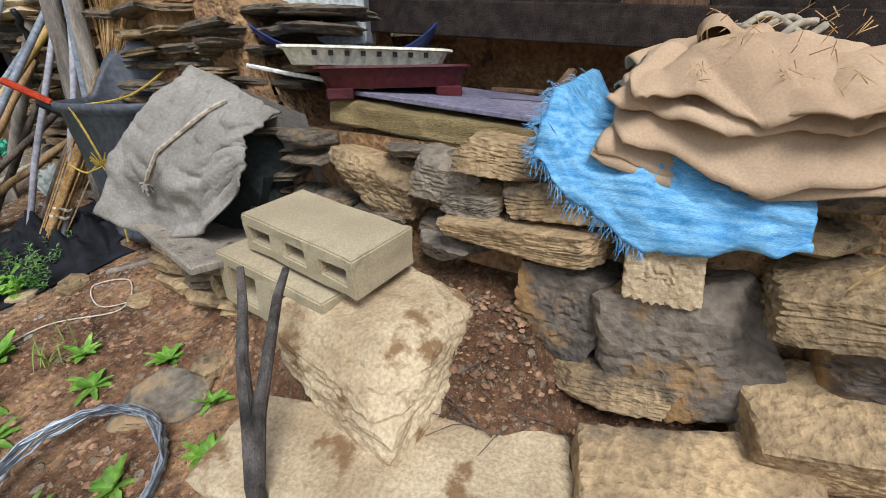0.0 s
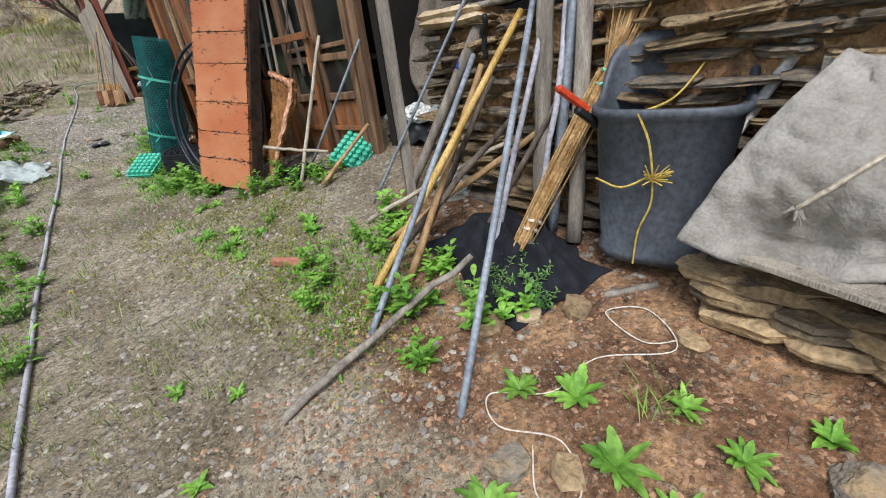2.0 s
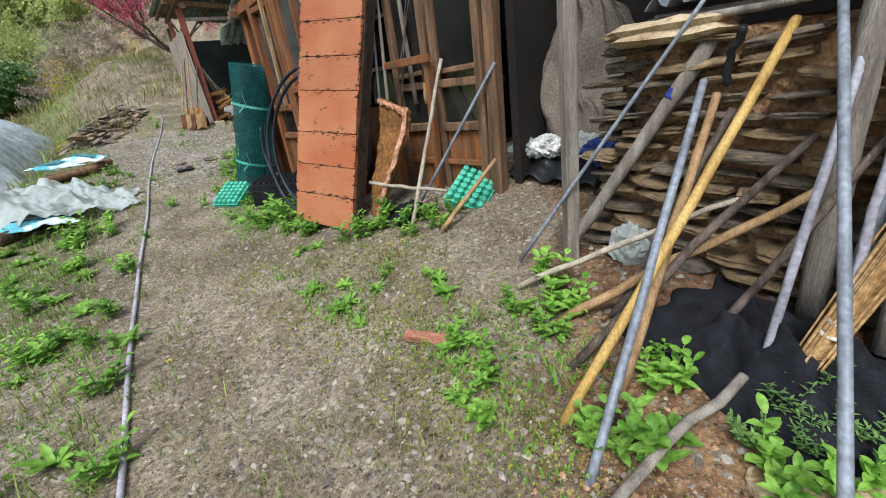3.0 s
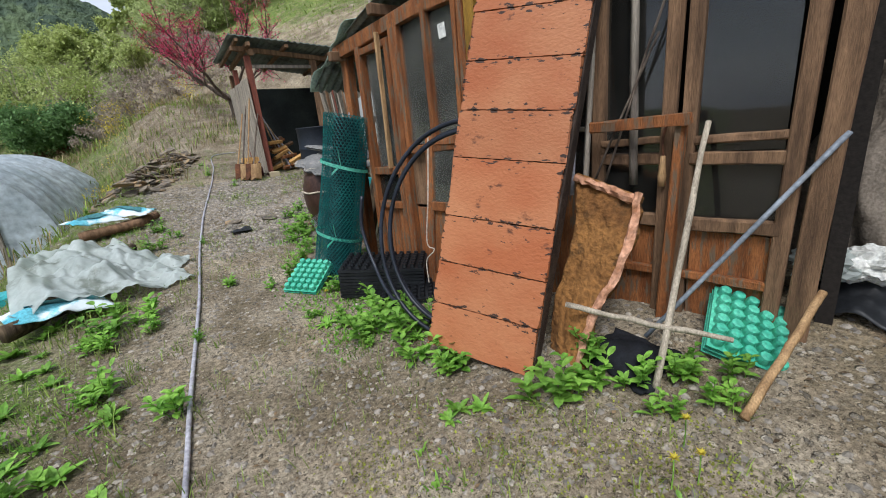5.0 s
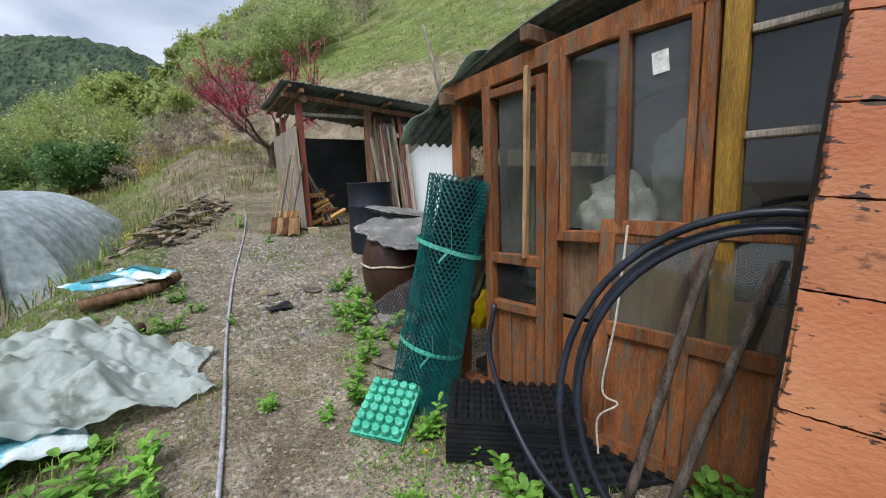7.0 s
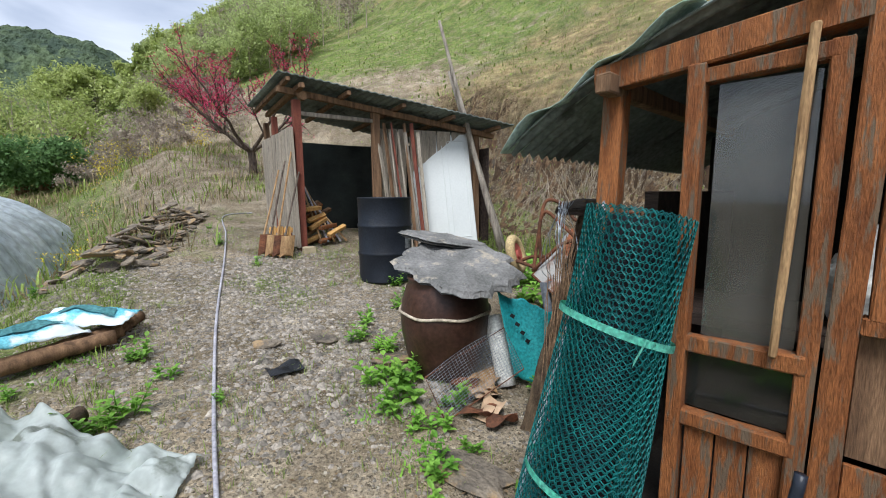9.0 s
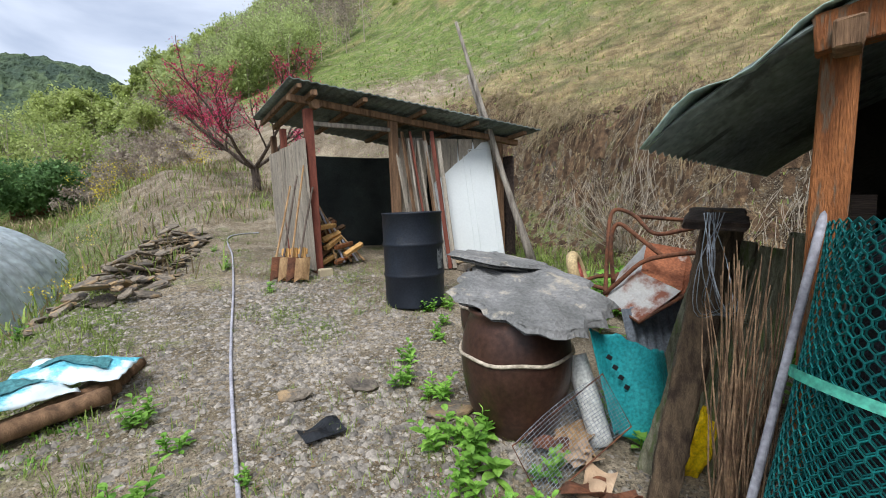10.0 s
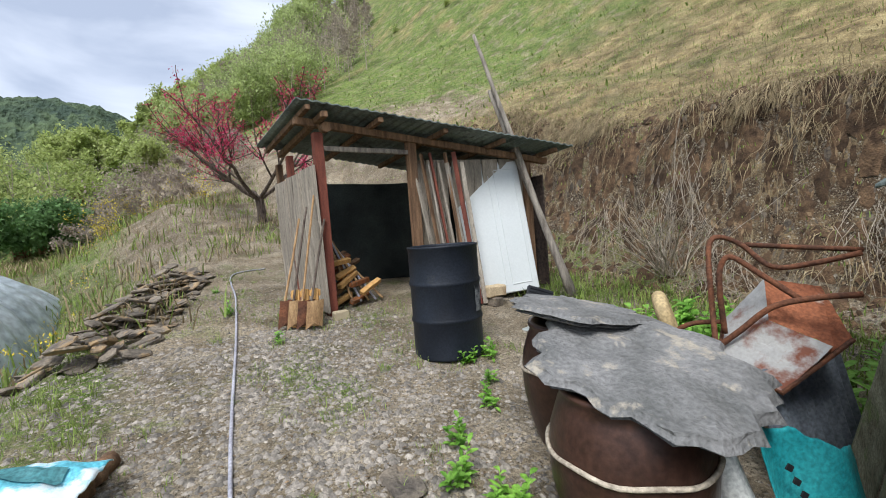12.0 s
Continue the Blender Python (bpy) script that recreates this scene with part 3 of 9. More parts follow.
stones = None
for scale, share_, size, low, high in ((34.0, 0.30, 0.44, rgb("5c564c"), rgb("b8ae9c")), (75.0, 0.42, 0.46, rgb("4d453a"), rgb("b3a68f")), (150.0, 0.5, 0.5, rgb("4a4035"), rgb("a89a80"))):
    mask, shade = chips(scale, share_, size, low, high)
    bare = gn.new("ShaderNodeAttribute")
    bare.attribute_name = "bare"
    mask = gmath("MULTIPLY", mask, bare.outputs["Fac"])
    col = gmix(mask, col, shade)
    lift = gmath("MULTIPLY", mask, 22.0 / scale)
    stones = lift if stones is None else gmath("MAXIMUM", stones, lift)
gl.new(col, gb.inputs["Base Color"])
gb.inputs["Roughness"].default_value = 0.95
gb.inputs["Specular IOR Level"].default_value = 0.2
gbump = gn.new("ShaderNodeBump")
gbump.inputs["Strength"].default_value, gbump.inputs["Distance"].default_value = 1.0, 0.022
gl.new(gmath("ADD", grain.outputs["Fac"], stones), gbump.inputs["Height"])
gl.new(gbump.outputs[0], gb.inputs["Normal"])
M["ground"] = gm

# ---- ground: one sheet to the horizon ----


def spaced(lo, hi, a, b, fine, grow=1.18):
    """Grid lines, fine between a and b, wider outside."""
    v = list(np.arange(a, b, fine))
    s, x = fine, a
    left = []
    while x > lo:
        s *= grow
        x -= s
        left.append(x)
    s, x = fine, v[-1]
    right = []
    while x < hi:
        s *= grow
        x += s
        right.append(x)
    return left[::-1] + v + right


def zones(x, y):
    """Red earth, bare bank and greenery, each 0 to 1."""
    h = hill(x, y)
    redz = (1 - sst(1.8, 3.0, y + 0.8 * (-x))) * sst(-0.5, 0.3, x) + 0.35 * (1 - sst(-1.6, -0.9, x)) * (1 - sst(6, 9, y)) * 0.9
    toe = sst(0.05, 0.5, h) * (1 - sst(2.3, 3.6, h)) * (1 - sst(13, 17, y))
    grn = 0.56 * (1 - sst(-1.6, -0.7, x)) * sst(2, 5, y) + 0.50 * sst(2.2, 4.5, h) + 0.25 * sst(14, 22, y) + 0.30 * math.exp(-((x - 0.25) / 0.35) ** 2) * sst(3.2, 4.2, y) * (1 - sst(9.5, 11, y)) + 0.34 * sst(8.0, 10.0, y) * (1 - sst(14, 17, y)) + 0.2 * sst(2.9, 3.6, x) * (1 - sst(0.2, 0.8, h))
    dry = 0.62 * sst(2.1, 2.6, h) * (1 - sst(5.0, 9.0, h)) * (1 - sst(14, 22, y)) + 0.42 * sst(5.0, 9.0, h)
    bare = (1 - 0.6 * min(1, redz)) * (1 - 0.75 * sst(1.8, 2.6, h)) * (1 - 0.7 * sst(16, 24, y))
    return min(1, redz), toe, min(0.62, grn), dry, bare


gx = spaced(-420, 420, -2.6, 7.4, 0.08, 1.13)
gy = spaced(-60, 600, -1.0, 15.0, 0.08, 1.13)
gv = [(x, y, ground_at(x, y)) for y in gy for x in gx]
nx = len(gx)
gf = [(j * nx + i, j * nx + i + 1, (j + 1) * nx + i + 1, (j + 1) * nx + i) for j in range(len(gy) - 1) for i in range(nx - 1)]
gme = bpy.data.meshes.new("ground")
gme.from_pydata(gv, [], gf)
gme.polygons.foreach_set("use_smooth", [True] * len(gme.polygons))
zz = np.array([zones(x, y) for x, y, z in gv], dtype=np.float32)
for k, nm in enumerate(("red", "bank", "green", "dry", "bare")):
    at = gme.attributes.new(nm, "FLOAT", "POINT")
    at.data.foreach_set("value", zz[:, k].copy())
gme.materials.append(M["ground"])
ground = tagged(new("ground", gme), "sloping farmyard earth with gravel, moss and grass", "ground", kind="structure")

# ---- the stone terrace under the house ----


def wall_x(y, z=0.5):
    """The face of the dry-stone wall, leaning back a little."""
    return 0.80 + 0.06 * y + 0.10 * (z - 0.5)


terrace = thing("wall_terrace", (0, 0, 0), "rubble terrace wall of slate laid in brown mud", "wall", kind="structure")
bm = bmesh.new()


def mud_face(u, v):
    y = -1.9 + 4.75 * u
    top = 0.80 + 0.36 * sst(0.95, 1.25, y)
    z = 0.0 + top * v
    x = wall_x(y, z) + 0.045 + 0.035 * fbm(y * 3, z * 3, 1.5)
    return Vector((x, y, z))


add_sheet(bm, 150, 36, mud_face)
part("mud_bed", bm, M["mud"], terrace, "crumbly brown mud mortar")
bm = bmesh.new()


def shelf_fn(u, v):
    y = -1.9 + 4.75 * u
    top = 0.80 + 0.36 * sst(0.95, 1.25, y)
    x = wall_x(y, top) + 0.04 + v * 0.75
    return Vector((x, y, top + 0.02 * fbm(x * 4, y * 4)))


add_sheet(bm, 110, 18, shelf_fn)
part("earth_shelf", bm, M["mud"], terrace)
bm = bmesh.new()


def end_face(u, v):
    return Vector((wall_x(2.85, v) + 0.05 + u * 0.7, 2.85 + 0.03 * fbm(u * 5, v * 5), 1.16 * v))


add_sheet(bm, 14, 20, end_face)
part("end_face", bm, M["mud"], terrace)

stone_meshes = []
for k in range(16):
    bm = bmesh.new()
    add_slab(bm, 0.5, 0.5, 0.5, n=11, layers=4, jag=0.14, seed=k + 40, square=0.7, top=0.1)
    me = bpy.data.meshes.new("stone")
    bm.to_mesh(me)
    bm.free()
    me.materials.append(M["slate"] if k % 3 else M["slate_tan"])
    stone_meshes.append(me)
wr = random.Random(3)


def lay_stone(y, z, L, h, depth=0.16, proud=0.0, tilt=0.0, me=None):
    m = pose(wall_x(y, z) + depth / 2 - 0.035 - proud, y, z, wr.uniform(-6, 6) + tilt, wr.uniform(-7, 7), wr.uniform(-8, 8))
    share("stone", me or wr.choice(stone_meshes), terrace, m @ Matrix.Diagonal((depth * 1.05, L * 1.02, h, 1)))


# large faced stones of the lower wall
for y, z, L, h, mk, tilt, pr in ((0.105, 0.49, 0.20, 0.23, "dark_stone", 4, 0.02), (-0.12, 0.475, 0.30, 0.27, "dark_stone", -14, 0.02), (-0.05, 0.665, 0.145, 0.16, "cream_stone", -4, 0.03),
                                 (0.62, 0.69, 0.26, 0.15, "slate_tan", 4, 0.0), (0.21, 0.645, 0.37, 0.075, "slate_tan", -3, 0.06), (0.13, 0.735, 0.28, 0.075, "slate_tan", -8, 0.04), (-0.40, 0.655, 0.38, 0.10, "slate_tan", -9, 0.05),
                                 (-0.40, 0.545, 0.20, 0.11, "dark_stone", -10, 0.01), (0.42, 0.735, 0.19, 0.12, "slate", 5, 0.01), (-0.55, 0.745, 0.34, 0.09, "slate_tan", -6, 0.05), (-0.85, 0.52, 0.4, 0.2, "dark_stone", 4, 0.03),
                                 (-0.02, 0.375, 0.26, 0.07, "slate_tan", -8, 0.05), (0.26, 0.80, 0.22, 0.075, "slate_tan", 6, 0.02), (0.40, 0.575, 0.16, 0.06, "slate", 2, 0.03), (0.34, 0.69, 0.16, 0.05, "slate", -5, 0.03)):
    bm = bmesh.new()
    add_boulder(bm, 0.10, L / 2, h, seed=int(1000 * abs(y * z)) % 97 + 1, sub=5, rough=0.085, facets=7)
    ob = part("stone", bm, M[mk], terrace)
    ob.matrix_basis = pose(wall_x(y, z) + 0.045 - pr, y, z, tilt, 0, 0)
for row in range(16):
    z0 = 0.26 + row * 0.058
    y = -1.9 + wr.uniform(0, 0.1)
    while y < 2.83:
        thin = y > 0.9
        L = wr.uniform(0.09, 0.22) * (1.35 if thin else 1.0)
        top = 0.84 + 0.36 * sst(0.95, 1.25, y)
        low = -0.55 < y < 0.45 and z0 < 0.60
        if z0 < top and z0 > ground_z(0.8, y) - 0.05 and not low and wr.random() < (0.97 if thin else 0.62):
            lay_stone(y + L / 2, z0 + wr.uniform(-0.01, 0.01), L, wr.uniform(0.035, 0.062) if thin else wr.uniform(0.04, 0.085), wr.uniform(0.12, 0.2), wr.uniform(-0.02, 0.03))
        y += L * 0.97
for row in range(15):
    z0 = 0.42 + row * 0.055
    x = 0.98
    while x < 1.6:
        L = wr.uniform(0.1, 0.25)
        share("stone", wr.choice(stone_meshes), terrace, pose(x + L / 2, 2.86, z0, wr.uniform(-5, 5), wr.uniform(-5, 5), wr.uniform(-10, 10)) @ Matrix.Diagonal((L, 0.14, 0.055, 1)))
        x += L
# stones standing on the shelf beside the sill
for k in range(34):
    y, z = 0.95 + 0.5 * wr.random(), 0
    z = 0.86 + 0.05 * (k % 6)
    share("stone", wr.choice(stone_meshes), terrace, pose(0.98 + 0.12 * wr.random() + 0.05 * (k % 3), y, z, wr.uniform(-5, 5), wr.uniform(-5, 5), wr.uniform(-30, 30)) @ Matrix.Diagonal((wr.uniform(0.15, 0.3), wr.uniform(0.12, 0.3), 0.05, 1)))

# ---- the house: sill beam and boards above the terrace ----
house_back = thing("wall_house", (0, 0, 0), "dark timber house wall above a heavy sill beam", "wall", kind="structure")
bm = bmesh.new()
beam_between(bm, (1.50, -2.4, 0.885), (1.50, 1.25, 1.135), 0.12, 0.11, spin=radians(0))
part("sill_beam", bm, M["wood_dark"], house_back, "weathered dark brown squared beam")
for k in range(16):
    y = -2.3 + k * 0.225
    bm = bmesh.new()
    add_box(bm, (0.022, 0.218, 1.3), pose(1.50 + wr.uniform(-0.004, 0.004), y + 0.11, 1.70 + 0.068 * (y + 0.5)), 0.002, 0.003)
    part("board", bm, M["wood_dark"] if k % 5 else M["wood_brown"], house_back)
bm = bmesh.new()
add_box(bm, (0.05, 4.2, 0.40), pose(1.85, -0.4, 0.86))
part("footing", bm, M["mud"], house_back)
# walls behind the open bay; the dark void is in their colour
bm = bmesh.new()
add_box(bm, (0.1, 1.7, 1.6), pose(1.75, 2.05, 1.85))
part("inner_wall", bm, M["room_shade"], house_back)
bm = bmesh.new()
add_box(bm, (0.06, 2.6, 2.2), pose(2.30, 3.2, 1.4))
part("back_wall", bm, M["room_shade"], house_back)
bm = bmesh.new()
add_box(bm, (3.4, 5.6, 0.05), pose(2.35, -0.0, 2.42, 0, 6, 0))
part("eaves_roof", bm, M["wood_dark"], house_back)

# ---- the glazed timber front ----
HO = pose(1.04, 4.03, 0, 0, 0, 101.0)
front = thing("wall_front", HO, "glazed timber house front of reused orange-stained sashes", "wall", kind="structure")


def timber(u0, z0, u1, z1, w=0.05, d=0.05, out=0.0, mk="wood_orange", name="timber", parent=None):
    """A length of frame in the plane of the front, from (u0, z0) to (u1, z1)."""
    bm = bmesh.new()
    beam_between(bm, (u0, out, z0), (u1, out, z1), d, w, jit=0.0025, bevel=0.005) if abs(z1 - z0) < abs(u1 - u0) else beam_between(bm, (u0, out, z0), (u1, out, z1), w, d, jit=0.0025, bevel=0.005)
    return part(name, bm, M[mk], parent or front)


def pane(u0, z0, u1, z1, out=0.0, mk="pane", parent=None):
    bm = bmesh.new()
    add_box(bm, (u1 - u0, 0.004, z1 - z0), pose((u0 + u1) / 2, out, (z0 + z1) / 2))
    ob = part("glass_pane", bm, M[mk], parent or front, "dusty window glass")
    ob.visible_shadow = False
    return ob


def panel(u0, z0, u1, z1, out=0.0, mk="wood_orange", parent=None):
    bm = bmesh.new()
    add_box(bm, (u1 - u0, 0.014, z1 - z0), pose((u0 + u1) / 2, out, (z0 + z1) / 2), 0.001, 0.003)
    return part("wood_panel", bm, M[mk], parent or front)


# corner post, head beam and posts
timber(2.35, 0.2, 2.31, 1.92, 0.075, 0.07, -0.045)
timber(-0.42, 2.10, 1.12, 1.99, 0.09, 0.07)
timber(1.12, 1.99, 2.36, 1.87, 0.085, 0.07)
timber(1.70, 0.2, 1.68, 1.95, 0.07, 0.06)
timber(1.115, 0.3, 1.115, 1.98, 0.045, 0.06)
timber(1.045, 0.3, 1.045, 1.99, 0.07, 0.05, 0.01, "wood_yellow")
timber(0.36, 0.3, 0.36, 2.03, 0.06, 0.05, 0, "wood_brown")
timber(0.01, 0.35, 0.01, 2.05, 0.05, 0.05, 0.0, "wood_brown")
timber(0.08, 0.35, 0.075, 2.05, 0.04, 0.05, 0.02, "wood_brown")
timber(-0.38, 0.40, -0.42, 2.08, 0.075, 0.07, 0, "wood_brown")
timber(-0.30, 0.40, -0.33, 2.08, 0.05, 0.05, 0.01, "wood_brown")
# sash with two tall panes
pane(1.14, 1.20, 1.375, 1.93)
pane(1.40, 1.20, 1.65, 1.93)
timber(1.14, 1.945, 1.66, 1.935, 0.05, 0.045, 0.012)
timber(1.387, 1.18, 1.387, 1.95, 0.035, 0.05, 0.014)
timber(1.14, 1.185, 1.66, 1.165, 0.05, 0.05, 0.012)
timber(1.155, 1.18, 1.155, 1.94, 0.03, 0.045, 0.015)
timber(1.635, 1.18, 1.635, 1.94, 0.03, 0.045, 0.015)
panel(1.14, 0.80, 1.66, 1.14, -0.02, "wood_brown")
panel(1.14, 0.30, 1.66, 0.78, -0.02)
# narrow leaf by the corner
pane(1.78, 1.06, 2.00, 1.80)
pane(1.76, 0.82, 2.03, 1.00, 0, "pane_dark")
for a in ((1.755, 0.34, 1.75, 1.86, 0.045), (2.055, 0.34, 2.05, 1.86, 0.07)):
    timber(a[0], a[1], a[2], a[3], a[4], 0.045, 0.012)
timber(1.75, 1.835, 2.05, 1.825, 0.045, 0.045, 0.014)
timber(1.75, 1.035, 2.06, 1.03, 0.05, 0.05, 0.016)
timber(1.75, 0.79, 2.06, 0.785, 0.05, 0.045, 0.012)
for k in range(3):
    panel(1.775 + k * 0.085, 0.36, 1.855 + k * 0.085, 0.765, 0.0)
timber(1.82, 1.05, 1.80, 1.90, 0.035, 0.02, 0.05, "stick_tan", "batten")
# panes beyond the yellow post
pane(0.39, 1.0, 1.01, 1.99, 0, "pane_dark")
for z in (1.52, 1.83, 1.22):
    timber(0.39, z, 1.01, z, 0.025, 0.03, 0.01, "plank_grey")
timber(0.70, 1.0, 0.70, 1.99, 0.03, 0.03, 0.01, "wood_brown")
panel(0.39, 0.36, 1.01, 0.98, -0.01)
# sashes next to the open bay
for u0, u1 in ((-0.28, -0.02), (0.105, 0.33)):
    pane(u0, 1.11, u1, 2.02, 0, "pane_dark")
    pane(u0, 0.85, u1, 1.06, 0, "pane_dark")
    timber(u0 - 0.02, 1.085, u1 + 0.02, 1.085, 0.045, 0.045, 0.01, "wood_brown")
    timber(u0 - 0.02, 1.16, u1 + 0.02, 1.15, 0.03, 0.03, 0.012, "wood_brown")
    timber(u0 - 0.02, 0.835, u1 + 0.02, 0.83, 0.05, 0.05, 0.01, "wood_brown")
    panel(u0, 0.63, u1, 0.80, 0)
    timber(u0 - 0.02, 0.615, u1 + 0.02, 0.615, 0.035, 0.045, 0.01)
    panel(u0, 0.40, u1, 0.60, 0)
timber(-0.4, 0.375, 2.30, 0.27, 0.06, 0.08, -0.01)
timber(0.05, 0.40, 0.02, 1.22, 0.05, 0.035, 0.07, "wood_orange", "door_stile")
timber(-0.02, 1.235, 0.36, 1.225, 0.045, 0.03, 0.10, "wood_orange", "cross_bar")

# roof of the front, corrugated, bending down at the far end
bm = bmesh.new()


def roof_z(u):
    return 1.64 + 0.62 * (1 - math.exp(-max(2.72 - u, 0) * 1.25)) + 0.05 * max(1.5 - u, 0)


def roof_fn(i, j):
    u = -0.75 + 3.47 * i
    return Vector((u, 0.03 - 3.0 * j, roof_z(u) + 0.02 + 0.35 * min(j, 0.5) * 2 * (0.0 + 0.35 * (2.72 - u) / 2.7) + 0.012 * math.sin(j * 3.0 * 2 * math.pi / 0.075)))


add_sheet(bm, 30, 320, roof_fn, 0.006)
roof1 = part("roof_front", bm, M["roof_sheet"], None)
roof1.matrix_world = HO
tagged(roof1, "grey corrugated fibre-cement roof sheets sagging at the end", "roof", kind="structure")
bm = bmesh.new()


def flap_fn(i, j):
    u = 2.05 + 0.67 * i
    return Vector((u, 0.06 - 0.75 * j + 0.02 * math.sin(9 * i), roof_z(u) - 0.0 + 0.035 + 0.02 * math.sin(17 * i + 5 * j) + (0.05 * j)))


add_sheet(bm, 16, 16, flap_fn, 0.003)
ob = part("roof_flap", bm, M["roof_green"], None, smooth=True)
ob.matrix_world = HO
tagged(ob, "pale green plastic sheet laid over the roof edge", "roofing sheet", kind="structure")
# rafters, far end wall and the room behind the glass, its shade painted near-black
for k in range(6):
    u = -0.3 + k * 0.52
    bm = bmesh.new()
    beam_between(bm, (u, 0.10, roof_z(u) - 0.05), (u, -2.4, roof_z(u) + 0.02), 0.05, 0.06)
    part("rafter", bm, M["wood_brown"], front)
bm = bmesh.new()
add_box(bm, (0.05, 1.55, 1.3), pose(2.25, -1.05, 0.85))
part("end_wall", bm, M["wood_dark"], front)
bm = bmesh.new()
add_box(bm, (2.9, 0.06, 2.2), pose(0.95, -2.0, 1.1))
part("room_back", bm, M["room_shade"], front)
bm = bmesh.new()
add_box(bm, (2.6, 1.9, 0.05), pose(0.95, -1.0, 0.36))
part("room_floor", bm, M["room_shade"], front)
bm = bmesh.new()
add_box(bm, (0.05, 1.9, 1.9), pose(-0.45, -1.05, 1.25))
part("side_wall", bm, M["room_shade"], front)

# ---- open shed ----
sz = ground_z(0.85, 10.85)
shed = thing("shed", (0.85, 10.85, sz, 0, 0, 3), "small open timber shed with a grey sheet roof", "shed")


def shed_beam(name, a, b, w, d, mk, label=""):
    bm = bmesh.new()
    beam_between(bm, a, b, w, d)
    return part(name, bm, M[mk], shed, label)


M["red_oxide"] = pmat("red_oxide_paint", rgb("5d2f24"), rgb("7c4434"), 4, 0.7, 0.3, stretch=(6, 6, 1))
shed_beam("post", (0.0, 0.0, -0.05), (0, 0.0, 1.9), 0.085, 0.085, "red_oxide", "red-painted corner post")
shed_beam("post", (0.98, 0.05, -0.05), (0.98, 0.05, 1.84), 0.09, 0.08, "wood_brown")
shed_beam("post", (2.45, 0.1, -0.05), (2.45, 0.1, 1.60), 0.09, 0.08, "wood_brown")
shed_beam("post", (0.0, 1.35, -0.05), (0.0, 1.35, 1.8), 0.07, 0.07, "wood_brown")
shed_beam("post", (-0.05, 0.75, -0.05), (-0.05, 0.75, 1.8), 0.07, 0.07, "red_oxide")
shed_beam("head_beam", (-0.2, 0.0, 2.02), (2.7, 0.06, 1.58), 0.08, 0.07, "wood_brown")
shed_beam("rail", (0, 0.0, 1.74), (1.0, 0.05, 1.70), 0.05, 0.05, "wood_grey")
shed_beam("side_beam", (0.0, -0.25, 2.03), (0.0, 1.25, 1.9), 0.06, 0.06, "wood_brown")
bm = bmesh.new()
bmesh.ops.create_cone(bm, cap_ends=True, segments=12, radius1=0.05, radius2=0.05, depth=0.09, matrix=pose(0.05, -0.10, 1.93, 90, 0, 0))
part("pole_end", bm, M["wood_brown"], shed)
bm = bmesh.new()


def shed_roof(i, j):
    x = -0.25 + 3.0 * i
    y = -0.28 - 0.05 * i + (1.55 + 0.3 * i) * j
    return Vector((x, y, 2.13 - 0.155 * x - 0.09 * (y + 0.3) + 0.007 * math.sin(x * 2 * math.pi / 0.09)))


add_sheet(bm, 150, 8, shed_roof, 0.012)
part("roof", bm, M["roof_sheet"], shed, "weathered grey corrugated roof sheets")
for k in range(5):
    shed_beam("rafter", (-0.15 + k * 0.68, -0.26, 2.09 - 0.105 * k), (-0.15 + k * 0.68, 1.25, 1.95 - 0.105 * k), 0.05, 0.05, "wood_brown")
sr = random.Random(5)
for k in range(3):
    bm = bmesh.new()
    add_box(bm, (0.024, 0.41, 1.52), pose(-0.07 - 0.01 * k, 0.12 + 0.43 * k, 0.80 - 0.02 * k, 0, -1, 0), 0.003, 0.003)
    part("side_plank", bm, M["plank_grey"], shed, "wide weathered grey board")
for k, (x, w) in enumerate(((1.10, 0.13), (1.24, 0.12), (1.37, 0.11), (2.42, 0.2), (2.2, 0.2), (1.98, 0.2), (1.76, 0.2), (1.58, 0.18))):
    bm = bmesh.new()
    add_box(bm, (w, 0.022, 1.55), pose(x, 0.12, 0.85), 0.003, 0.003)
    part("front_plank", bm, M["plank_grey"], shed)
bm = bmesh.new()


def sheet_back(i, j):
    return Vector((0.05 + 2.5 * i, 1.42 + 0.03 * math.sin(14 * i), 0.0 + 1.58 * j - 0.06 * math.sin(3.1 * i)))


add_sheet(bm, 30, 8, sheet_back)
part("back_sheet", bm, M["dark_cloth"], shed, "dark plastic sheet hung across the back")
# walls that close the shed, with its inner shade in their dark colour
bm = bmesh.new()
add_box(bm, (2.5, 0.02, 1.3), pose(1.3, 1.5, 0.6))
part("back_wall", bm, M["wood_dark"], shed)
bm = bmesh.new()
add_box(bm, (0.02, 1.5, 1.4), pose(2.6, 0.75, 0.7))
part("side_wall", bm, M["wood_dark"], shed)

shear = Matrix(((1, 0, 0, 0), (-0.30, 1, 0, 0), (0, 0, 1, 0), (0, 0, 0, 1)))
for o in shed.children:
    o.data.transform(shear)

# ---- oil drum ----
drum = thing("oil_drum", (1.32, 9.42, ground_z(1.32, 9.42) - 0.01, 0, 0, 0), "dark blue-black steel oil drum with a torn white label", "drum")
bm = bmesh.new()
prof = [(0.0, 0.012), (0.275, 0.012), (0.287, 0.0), (0.290, 0.012), (0.284, 0.03), (0.284, 0.27), (0.291, 0.285), (0.294, 0.297), (0.291, 0.309), (0.284, 0.324), (0.284, 0.56), (0.291, 0.575), (0.294, 0.587), (0.291, 0.599), (0.284, 0.614), (0.284, 0.86), (0.291, 0.87), (0.291, 0.882), (0.281, 0.884), (0.277, 0.872), (0.275, 0.70), (0.0, 0.69)]


